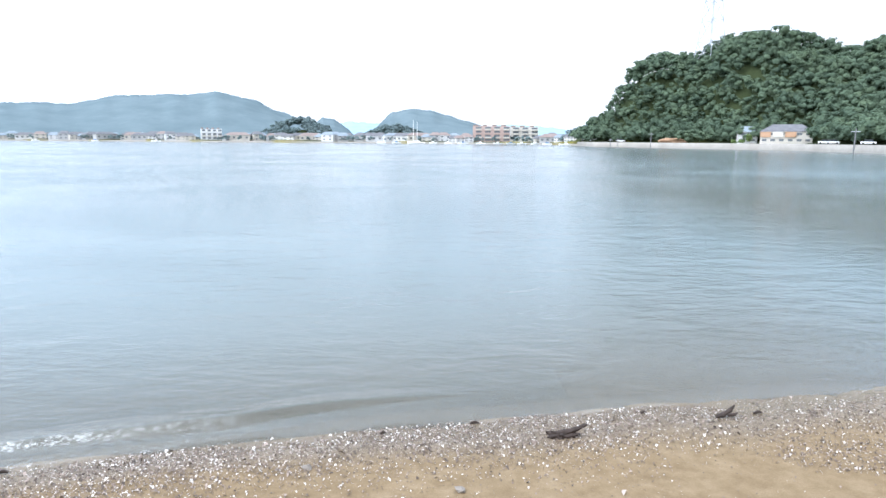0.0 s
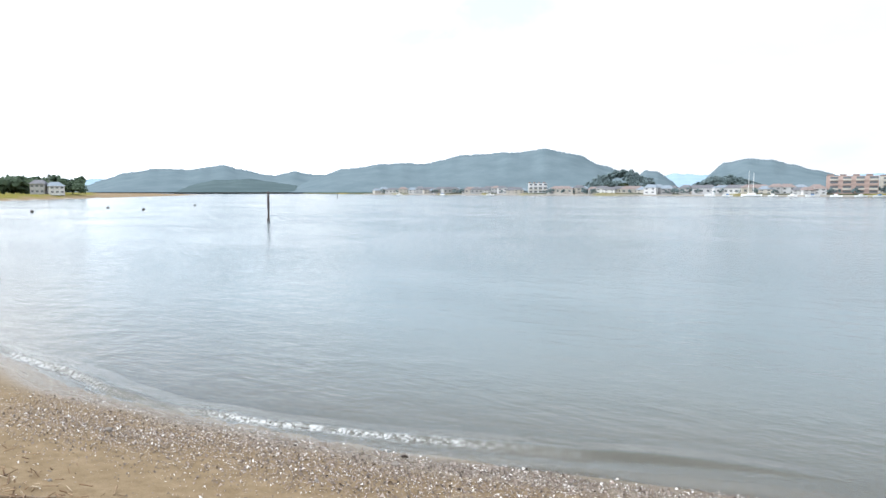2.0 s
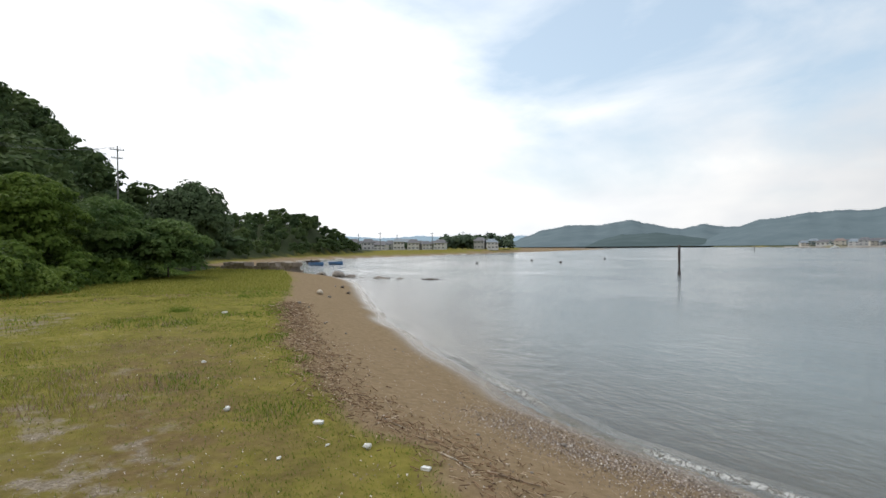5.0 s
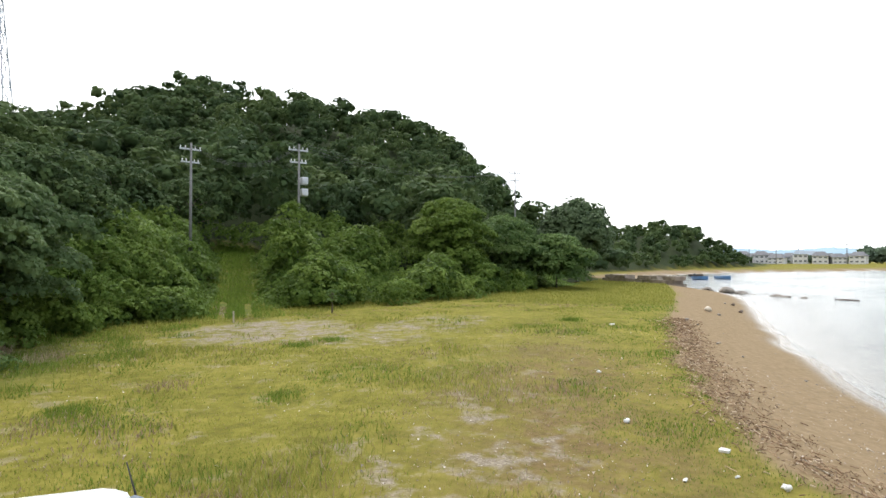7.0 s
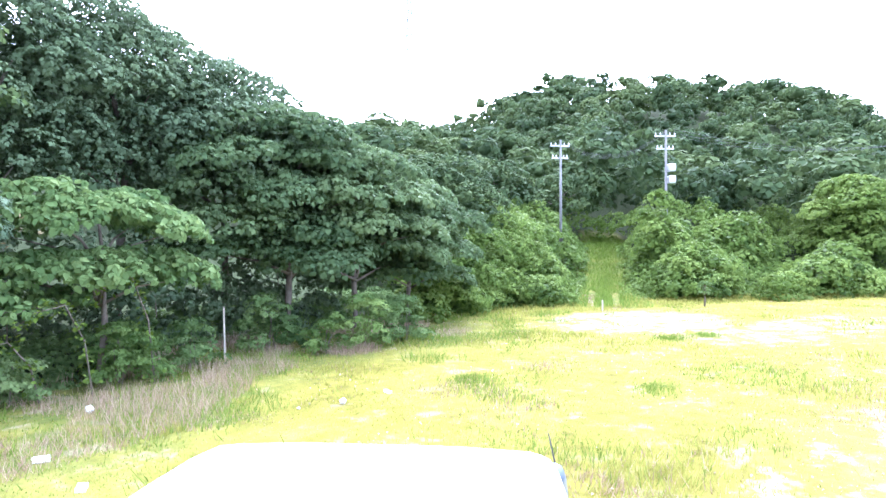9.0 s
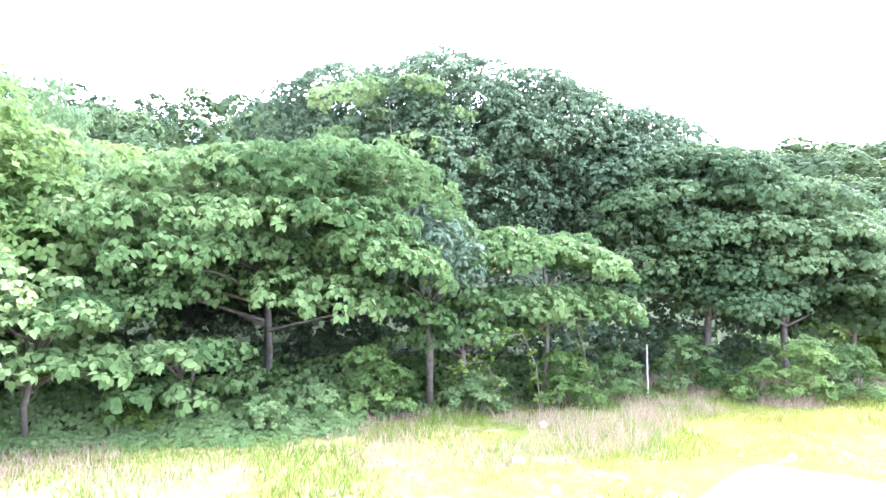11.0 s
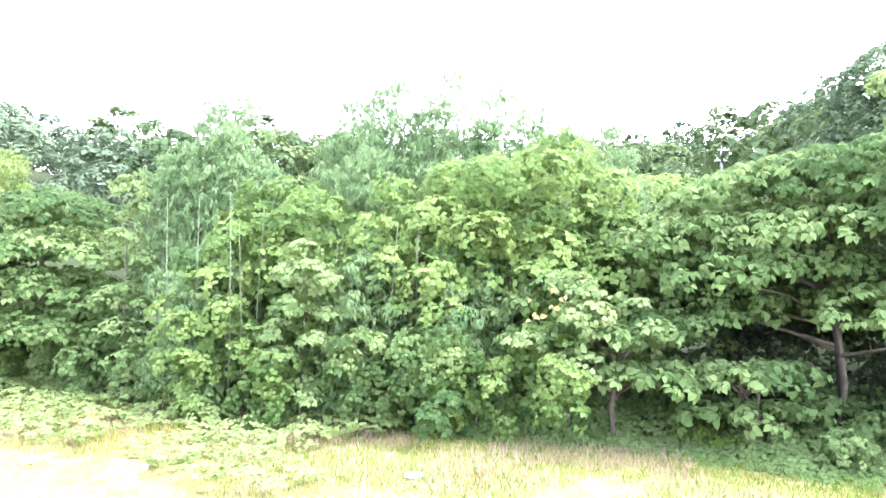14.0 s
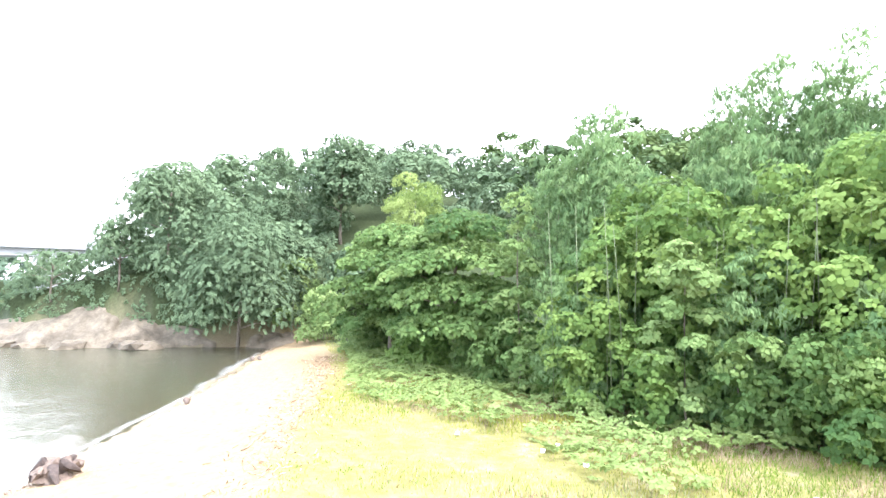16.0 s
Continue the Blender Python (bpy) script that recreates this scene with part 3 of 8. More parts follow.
def ground_sheet():
    na, rr = 520, np.geomspace(0.8, 4200, 165)
    az = np.linspace(0, math.tau, na, endpoint=False)
    R, A = np.meshgrid(rr, az, indexing="ij")
    x, y = -R * np.sin(A), -1.2 + R * np.cos(A)
    z = ground_z(x, y)
    verts = np.stack([x, y, z], -1).reshape(-1, 3)
    verts = np.vstack([verts, [[0, -1.2, gz(0, -1.2)]]])
    i = np.arange(len(rr) - 1)[:, None] * na
    j = np.arange(na)[None, :]
    k = (j + 1) % na
    quads = np.stack([i + j, i + na + j, i + na + k, i + k], -1).reshape(-1, 4)
    cap = np.stack([np.full(na // 2, len(verts) - 1), np.arange(0, na, 2), np.arange(0, na, 2) + 1, (np.arange(0, na, 2) + 2) % na], -1)
    me = mesh_arrays("ground", verts, np.vstack([quads, cap])[:, ::-1][:, ::-1], True)
    X, Y, Z = verts[:, 0], verts[:, 1], verts[:, 2]
    yg, yv = np.interp(X, TURF_X, TURF_Y), np.interp(X, WOOD_X, WOOD_Y)
    dist = np.hypot(X, Y + 1.2)
    edge = yg - Y + 0.5 * (vnoise(X * 1.1, Y * 1.1, 11) - 0.5)
    turf = np.maximum(smooth01(edge / 0.5 + 0.5), (dist > 130) * (Z > 0.8))
    wet = smooth01((0.2 - Z) / 0.14)
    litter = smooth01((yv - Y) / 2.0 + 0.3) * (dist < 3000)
    pad = smooth01((3.0 - np.hypot((X + 19.0) * 0.66, Y + 11.3)) / 1.0)
    strip = smooth01((2.6 - np.abs(Y + 6.8 + 0.2 * (X + 20))) / 1.6) * smooth01((6.0 - np.abs(X + 21)) / 2)
    along, across = (X + 24.05) * -0.87 + (Y + 15.45) * -0.5, (X + 24.05) * 0.5 + (Y + 15.45) * -0.87
    ruts = (smooth01((0.3 - np.abs(across - 0.55)) / 0.25) + 0.6 * smooth01((0.24 - np.abs(across + 0.5)) / 0.22)) * smooth01((along + 2) / 1.5) * smooth01((6 - along) / 5) * (0.4 + 0.9 * vnoise(X * 0.8, Y * 0.8, 33))
    near = smooth01((1.9 - np.hypot((X + 7.8) * 0.5, Y + 2.9)) / 1.5)
    broken = 0.45 + 0.8 * vnoise(X * 1.3, Y * 1.9, 17)
    gravel = np.clip(pad * (0.55 + 0.5 * broken) + strip * 0.85 * broken + ruts * 1.2 + near * 0.38 * broken, 0, 1)
    patchy = 0.6 * (1 + 0.5 * np.exp(-(((X + 6.5) / 4.5) ** 2 + ((Y + 2.2) / 2.2) ** 2))) * smooth01((21 - np.abs(X + 4)) / 6) * smooth01((yg - 0.8 - Y) / 2)
    azs = np.degrees(np.arctan2(-X, Y + 1.2))
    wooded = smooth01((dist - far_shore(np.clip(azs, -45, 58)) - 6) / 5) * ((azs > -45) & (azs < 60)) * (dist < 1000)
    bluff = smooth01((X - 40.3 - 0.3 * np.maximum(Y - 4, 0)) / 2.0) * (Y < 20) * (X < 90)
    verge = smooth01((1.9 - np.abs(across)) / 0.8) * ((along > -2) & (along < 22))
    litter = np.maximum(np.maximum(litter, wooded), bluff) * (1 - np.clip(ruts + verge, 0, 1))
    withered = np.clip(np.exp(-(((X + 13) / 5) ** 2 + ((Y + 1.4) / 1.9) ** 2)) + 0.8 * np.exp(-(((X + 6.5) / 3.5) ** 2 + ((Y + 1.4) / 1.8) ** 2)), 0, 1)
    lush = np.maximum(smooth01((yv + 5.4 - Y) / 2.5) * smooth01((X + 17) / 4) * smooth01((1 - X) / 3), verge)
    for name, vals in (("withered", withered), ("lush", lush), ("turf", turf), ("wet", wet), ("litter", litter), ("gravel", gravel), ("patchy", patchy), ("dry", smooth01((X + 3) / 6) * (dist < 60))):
        a = me.attributes.new(name, "FLOAT", "POINT")
        a.data.foreach_set("value", vals.astype(np.float32))
    me.materials.append(M_GROUND)
    return tagged(new("ground", me), "sandy beach, sparse yellow-green turf and wooded hills", "ground", kind="structure")


ground_sheet()


def sea_attributes(me, v):
    """How clouded and how shoal the water is, and how far into the cove it lies."""
    z = ground_z(v[:, 0], v[:, 1])
    for name, vals in (("deep", np.clip(0.3 + 0.69 * (1 - np.exp(z / 0.3)), 0.3, 0.985)), ("shoal", np.clip(np.exp(z / 0.35), 0, 1)), ("cove", smooth01((v[:, 0] - 7) / 9) * smooth01((60 - v[:, 1]) / 40))):
        a = me.attributes.new(name, "FLOAT", "POINT")
        a.data.foreach_set("value", vals.astype(np.float32))


def sea():
    na, rr = 300, np.geomspace(1.5, 4200, 130)
    az = np.linspace(0, math.tau, na, endpoint=False)
    R, A = np.meshgrid(rr, az, indexing="ij")
    x, y = -R * np.sin(A), -1.2 + R * np.cos(A)
    verts = np.stack([x, y, np.zeros_like(x)], -1).reshape(-1, 3)
    i = np.arange(len(rr) - 1)[:, None] * na
    j = np.arange(na)[None, :]
    k = (j + 1) % na
    quads = np.stack([i + j, i + na + j, i + na + k, i + k], -1).reshape(-1, 4)
    z = ground_z(verts[:, 0], verts[:, 1])
    keep = (z[quads].min(1) < 0.12)
    me = mesh_arrays("water", verts, quads[keep], True)
    sea_attributes(me, verts)
    me.materials.append(M_WATER)
    tagged(new("water", me), "calm grey-green sea with small ripples", "water", kind="structure")


sea()


def foam_line():
    """The thin lace of foam where the water laps."""
    xs = np.linspace(-50, 36, 900)
    yw = np.interp(xs, SHORE_X, SHORE_Y)
    yw = np.convolve(np.pad(yw, 12, mode="edge"), np.ones(25) / 25, "valid")
    rows, edge = [], []
    wob = 0.3 * (vnoise(xs * 0.5, xs * 0, 4) - 0.5) + 0.12 * (vnoise(xs * 2.1, xs * 0, 5) - 0.5)
    width = 0.1 + 0.3 * vnoise(xs * 0.35, xs * 0, 7)
    for f, e in ((-0.5, 0.0), (-0.15, 0.65), (0.25, 0.55), (1.2, 0.0)):
        y = yw + 0.05 + wob + f * width
        rows.append(np.stack([xs, y, np.maximum(ground_z(xs, y), 0) + 0.012], -1))
        edge.append(e * np.interp(xs, [-6, 0, 8, 12], [0.4, 0.2, 0.2, 0.7]))
    v = np.concatenate(rows)
    n = len(xs)
    f = np.concatenate([np.stack([np.arange(n - 1) + r * n, np.arange(1, n) + r * n, np.arange(1, n) + (r + 1) * n, np.arange(n - 1) + (r + 1) * n], -1) for r in range(3)])
    me = mesh_arrays("foam_line", v, f, True)
    a = me.attributes.new("edge", "FLOAT", "POINT")
    a.data.foreach_set("value", np.concatenate(edge).astype(np.float32))
    me.materials.append(M_FOAM)
    tagged(new("foam_line", me), "thin white foam along the lapping water's edge", "foam", kind="stuff")


foam_line()


def small_wave():
    """A knee-low ripple about to break along the near shore."""
    xs = np.linspace(-17, 1.5, 420)
    yw = np.interp(xs, SHORE_X, SHORE_Y)
    yw = np.convolve(np.pad(yw, 20, mode="edge"), np.ones(41) / 41, "valid")
    off = np.interp(xs, [-17, -8, -4, 1], [0.2, 0.3, 0.5, 0.6]) + 0.12 * np.sin(xs * 0.45 + 1.0) + 0.1 * (vnoise(xs * 1.3, xs * 0, 2) - 0.5)
    amp = 0.06 * smooth01((xs + 17) / 3) * smooth01((1.5 - xs) / 4) * (0.45 + 0.75 * vnoise(xs * 0.4, xs * 0, 9))
    prof = [(-0.3, -0.35), (-0.12, 0.06), (-0.07, 0.5), (-0.03, 0.92), (0.03, 1.0), (0.12, 0.8), (0.26, 0.42), (0.45, 0.1), (0.7, -0.3)]
    v = np.concatenate([np.stack([xs, yw + off + dy, -0.012 + 1.25 * amp * h], -1) for dy, h in prof])
    n, m = len(xs), len(prof)
    f = np.concatenate([np.stack([np.arange(n - 1) + r * n, np.arange(1, n) + r * n, np.arange(1, n) + (r + 1) * n, np.arange(n - 1) + (r + 1) * n], -1) for r in range(m - 1)])
    me = mesh_arrays("small_wave", v, f, True)
    sea_attributes(me, v)
    me.materials.append(M_WATER)
    tagged(new("small_wave", me), "low murky ripple breaking along the beach", "wave", kind="stuff")
    # its foaming front
    rows, edge = [], []
    k = np.interp(xs, [-17, -12, -9, -6.5, -4.2, -3, 0], [0.6, 0.9, 0.6, 0.95, 0.85, 0.35, 0.25]) * smooth01((vnoise(xs * 0.7, xs * 0, 21) - 0.25) / 0.3) * smooth01((0.5 - xs) / 3)
    for dy, h, e in ((-0.2, 0.0, 0.0), (-0.1, 0.1, 0.7), (-0.05, 0.62, 0.85), (0.0, 1.03, 0.4), (0.04, 1.03, 0.0)):
        rows.append(np.stack([xs, yw + off + dy - 0.012, 0.006 + 1.2 * amp * h], -1))
        edge.append(e * k)
    f = np.concatenate([np.stack([np.arange(n - 1) + r * n, np.arange(1, n) + r * n, np.arange(1, n) + (r + 1) * n, np.arange(n - 1) + (r + 1) * n], -1) for r in range(4)])
    me = mesh_arrays("wave_foam", np.concatenate(rows), f, True)
    a = me.attributes.new("edge", "FLOAT", "POINT")
    a.data.foreach_set("value", np.concatenate(edge).astype(np.float32))
    me.materials.append(M_FOAM)
    tagged(new("wave_foam", me), "white foam on the breaking ripple", "foam", kind="stuff")


small_wave()


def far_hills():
    """Ridges behind the far shore, haze put into their colour; each a crest line of azimuths and elevations in degrees.
    """
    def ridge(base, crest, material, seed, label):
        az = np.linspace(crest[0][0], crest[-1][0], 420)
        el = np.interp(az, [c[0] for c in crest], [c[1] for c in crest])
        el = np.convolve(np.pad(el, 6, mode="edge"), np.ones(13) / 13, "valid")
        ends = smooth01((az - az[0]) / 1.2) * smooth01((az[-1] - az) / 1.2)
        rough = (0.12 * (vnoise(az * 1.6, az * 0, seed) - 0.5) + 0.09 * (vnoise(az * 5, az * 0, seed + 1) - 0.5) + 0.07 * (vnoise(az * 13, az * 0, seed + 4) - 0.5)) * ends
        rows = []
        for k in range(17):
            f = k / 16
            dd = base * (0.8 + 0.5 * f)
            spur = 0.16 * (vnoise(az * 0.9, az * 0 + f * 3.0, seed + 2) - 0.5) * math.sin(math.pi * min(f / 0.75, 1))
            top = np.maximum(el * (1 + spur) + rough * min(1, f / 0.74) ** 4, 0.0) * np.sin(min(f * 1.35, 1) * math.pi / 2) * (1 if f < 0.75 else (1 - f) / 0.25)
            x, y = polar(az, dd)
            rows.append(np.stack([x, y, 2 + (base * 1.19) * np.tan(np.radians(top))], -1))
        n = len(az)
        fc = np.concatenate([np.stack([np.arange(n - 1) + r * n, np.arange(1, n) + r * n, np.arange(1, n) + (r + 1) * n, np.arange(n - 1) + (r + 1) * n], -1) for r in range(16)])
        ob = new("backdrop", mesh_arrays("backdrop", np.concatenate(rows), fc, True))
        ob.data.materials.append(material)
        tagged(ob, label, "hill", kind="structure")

    pale, blue, broad = "palest blue hazy hills on the skyline", "blue-grey hazy wooded hills behind the bay", "broad wooded mountain behind the town, tinted blue-grey for haze"
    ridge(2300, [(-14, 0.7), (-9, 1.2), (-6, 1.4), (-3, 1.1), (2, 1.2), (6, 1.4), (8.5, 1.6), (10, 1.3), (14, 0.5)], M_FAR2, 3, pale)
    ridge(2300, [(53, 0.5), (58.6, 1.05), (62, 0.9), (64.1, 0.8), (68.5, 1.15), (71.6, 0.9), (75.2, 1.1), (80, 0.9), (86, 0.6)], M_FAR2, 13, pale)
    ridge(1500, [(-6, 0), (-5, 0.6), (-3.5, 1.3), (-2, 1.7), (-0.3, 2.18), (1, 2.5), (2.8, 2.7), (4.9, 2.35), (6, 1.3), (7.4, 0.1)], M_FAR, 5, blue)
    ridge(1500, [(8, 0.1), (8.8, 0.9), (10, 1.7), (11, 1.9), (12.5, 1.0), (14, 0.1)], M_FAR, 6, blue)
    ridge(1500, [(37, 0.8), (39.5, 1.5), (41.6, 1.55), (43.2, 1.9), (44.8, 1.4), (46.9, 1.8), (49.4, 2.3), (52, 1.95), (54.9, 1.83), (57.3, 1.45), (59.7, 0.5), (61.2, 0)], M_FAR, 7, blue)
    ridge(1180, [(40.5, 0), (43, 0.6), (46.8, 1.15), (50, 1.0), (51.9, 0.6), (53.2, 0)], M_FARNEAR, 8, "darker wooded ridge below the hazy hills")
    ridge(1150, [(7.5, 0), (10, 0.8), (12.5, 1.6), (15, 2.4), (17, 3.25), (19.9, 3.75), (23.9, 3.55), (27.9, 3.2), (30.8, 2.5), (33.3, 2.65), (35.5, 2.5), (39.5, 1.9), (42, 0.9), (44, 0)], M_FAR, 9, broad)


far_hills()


# ---- vegetation builders ----
LEAF_BROAD = np.array([[0, 0, 0], [0.2, 0.36, 0.05], [0.56, 0.31, 0.0], [1, 0, -0.2], [0.56, -0.31, 0.0], [0.2, -0.36, 0.05]])
LEAF_BROAD_F = np.array([[0, 3, 2, 1], [0, 5, 4, 3]])
LEAF_KITE = np.array([[0, 0, 0], [0.42, 0.4, 0.07], [1, 0, -0.1], [0.42, -0.4, 0.07]])
LEAF_KITE_F = np.array([[0, 3, 2, 1]])


def leaves(centres, normals, size, rng, shape=LEAF_BROAD, faces=LEAF_BROAD_F, droop=0.4, jitter=0.55):
    """Single leaf blades at centres, facing roughly along normals, tips hanging."""
    n = len(centres)
    nor = normals + jitter * rng.normal(size=(n, 3))
    nor /= np.linalg.norm(nor, axis=1, keepdims=True) + 1e-9
    tip = rng.normal(size=(n, 3)) * 0.7 + normals * [1, 1, 0.2] + [0, 0, -droop]
    tip -= (tip * nor).sum(1, keepdims=True) * nor
    tip /= np.linalg.norm(tip, axis=1, keepdims=True) + 1e-9
    side = np.cross(nor, tip)
    s = (size * rng.uniform(0.65, 1.25, n))[:, None, None]
    v = centres[:, None] + s * (shape[None, :, :1] * tip[:, None] + shape[None, :, 1:2] * side[:, None] + shape[None, :, 2:] * nor[:, None])
    f = faces[None] + (np.arange(n) * len(shape))[:, None, None]
    return v.reshape(-1, 3), f.reshape(-1, faces.shape[1])


def spray_template(kind, rng, fine=True):
    """One leafy twig end, unit leaf length: x runs downhill, z away from the crown."""
    rows = []          # origin, heading, droop, length, width
    if kind == "rosette":
        for i in range(7):
            a = math.tau * i / 7 + rng.uniform(-0.3, 0.3)
            rows.append(((0.3 * math.cos(a) + rng.uniform(-0.1, 0.1), 0.3 * math.sin(a), rng.uniform(-0.1, 0.1)), a, rng.uniform(0.35, 1.0), rng.uniform(0.7, 1.1), 1.0))
    elif kind == "trefoil":
        for ox, oy in ((-0.55, -0.35), (0.25, 0.55), (0.5, -0.6)):
            a0, d0 = rng.normal() * 0.5, rng.uniform(0.1, 0.6)
            for a in (-1.35, 0.0, 1.35):
                rows.append(((ox, oy, rng.uniform(-0.12, 0.12)), a0 + a, d0 + rng.uniform(-0.1, 0.2), rng.uniform(0.65, 0.85), 1.25))
    elif kind == "bamboo":
        for i in range(8):
            rows.append(((rng.uniform(-0.3, 0.3), rng.uniform(-0.3, 0.3), rng.uniform(-0.2, 0.2)), rng.uniform(-1.3, 1.3), rng.uniform(0.2, 1.1), rng.uniform(0.7, 1.2), 0.27))
    elif kind == "twig":
        for i in range(10):
            rows.append(((-0.8 + 0.17 * i, rng.uniform(-0.06, 0.06), rng.uniform(-0.1, 0.1)), (0.95 if i % 2 else -0.95) + rng.uniform(-0.2, 0.2), rng.uniform(-0.1, 0.6), rng.uniform(0.5, 0.7), 0.9))
    else:              # clump
        for i in range(5):
            a = math.tau * i / 5 + rng.uniform(-0.5, 0.5)
            rows.append(((0.15 * math.cos(a), 0.15 * math.sin(a), rng.uniform(-0.15, 0.15)), a, rng.uniform(0.0, 0.75), rng.uniform(0.75, 1.1), 1.0))
    lv, lf = (LEAF_BROAD, LEAF_BROAD_F) if fine and kind in ("rosette", "trefoil") else (LEAF_KITE, LEAF_KITE_F)
    vs, fs = [], []
    for o, a, d, ln, wd in rows:
        x = np.array([math.cos(a) * math.cos(d), math.sin(a) * math.cos(d), -math.sin(d)])
        z = np.array([math.cos(a) * math.sin(d), math.sin(a) * math.sin(d), math.cos(d)])
        y = np.cross(z, x)
        fs.append(lf + len(lv) * len(vs))
        vs.append(np.array(o) + ln * (lv[:, :1] * x + wd * lv[:, 1:2] * y + lv[:, 2:] * z))
    return np.concatenate(vs), np.concatenate(fs)


SPRAYS = {(k, fine): [spray_template(k, np.random.default_rng(100 + i), fine) for i in range(5)] for k in ("rosette", "trefoil", "bamboo", "twig", "clump") for fine in (True, False)}


def sprays(p, nor, down, size, rng, kind, fine, tone):
    """Twig ends at p, facing nor, hanging along down; returns corners, faces and a tone for each corner."""
    n = len(p)
    nor = nor + 0.2 * rng.normal(size=(n, 3))
    nor /= np.linalg.norm(nor, axis=1, keepdims=True) + 1e-9
    t = down + 0.4 * rng.normal(size=(n, 3))
    t -= (t * nor).sum(1, keepdims=True) * nor
    t /= np.linalg.norm(t, axis=1, keepdims=True) + 1e-9
    s = np.cross(nor, t)
    k = size * rng.uniform(0.75, 1.25, n)
    pick = rng.integers(5, size=n)
    vs, fs, ts, o = [], [], [], 0
    for i, (tv, tf) in enumerate(SPRAYS[(kind, fine)]):
        m = pick == i
        if not m.any():
            continue
        q = m.sum()
        v = p[m][:, None] + k[m][:, None, None] * (tv[None, :, :1] * t[m][:, None] + tv[None, :, 1:2] * s[m][:, None] + tv[None, :, 2:] * nor[m][:, None])
        vs.append(v.reshape(-1, 3))
        fs.append((tf[None] + (np.arange(q) * len(tv))[:, None, None]).reshape(-1, 4) + o)
        ts.append(np.repeat(np.clip(tone[m] + 0.1 * rng.normal(size=q), 0, 1), len(tv)))
        o += q * len(tv)
    return np.concatenate(vs), np.concatenate(fs), np.concatenate(ts)


def leaf_mesh(name, bits):
    """One mesh of leaf bits (corners, faces, tones)."""
    vs, fs, ts, o = [], [], [], 0
    for v, f, t in bits:
        vs.append(v)
        fs.append(f + o)
        ts.append(t)
        o += len(v)
    me = mesh_arrays(name, np.concatenate(vs), np.concatenate(fs))
    a = me.attributes.new("tone", "FLOAT", "POINT")
    a.data.foreach_set("value", np.concatenate(ts).astype(np.float32))
    return me


def dome(c, r, n, rng, cap=-0.35, fill=0.2, slope=(0, 0)):
    """Points over a leafy dome, with normals and the downhill way; a few lie inside."""
    d = rng.normal(size=(n, 3))
    d /= np.linalg.norm(d, axis=1, keepdims=True)
    d[:, 2] = np.where(d[:, 2] < cap, -d[:, 2], d[:, 2])
    wob = 1 + 0.3 * (vnoise(d[:, 0] * 2.0 + c[0] * 3.1, d[:, 1] * 2.0 + d[:, 2] * 1.7 + c[1] * 2.3) - 0.5)
    k = np.where(rng.random(n) < fill, rng.uniform(0.4, 0.9, n), rng.normal(1.0, 0.05, n)) * wob
    off = d * np.asarray(r) * k[:, None]
    off[:, 2] -= off[:, 0] * slope[0] + off[:, 1] * slope[1]
    nn = d / np.asarray(r)
    nn /= np.linalg.norm(nn, axis=1, keepdims=True)
    nn = nn * 0.8 + [0, 0, 0.3]
    return np.asarray(c) + off, nn, np.stack([d[:, 0], d[:, 1], np.full(n, -0.75)], -1)


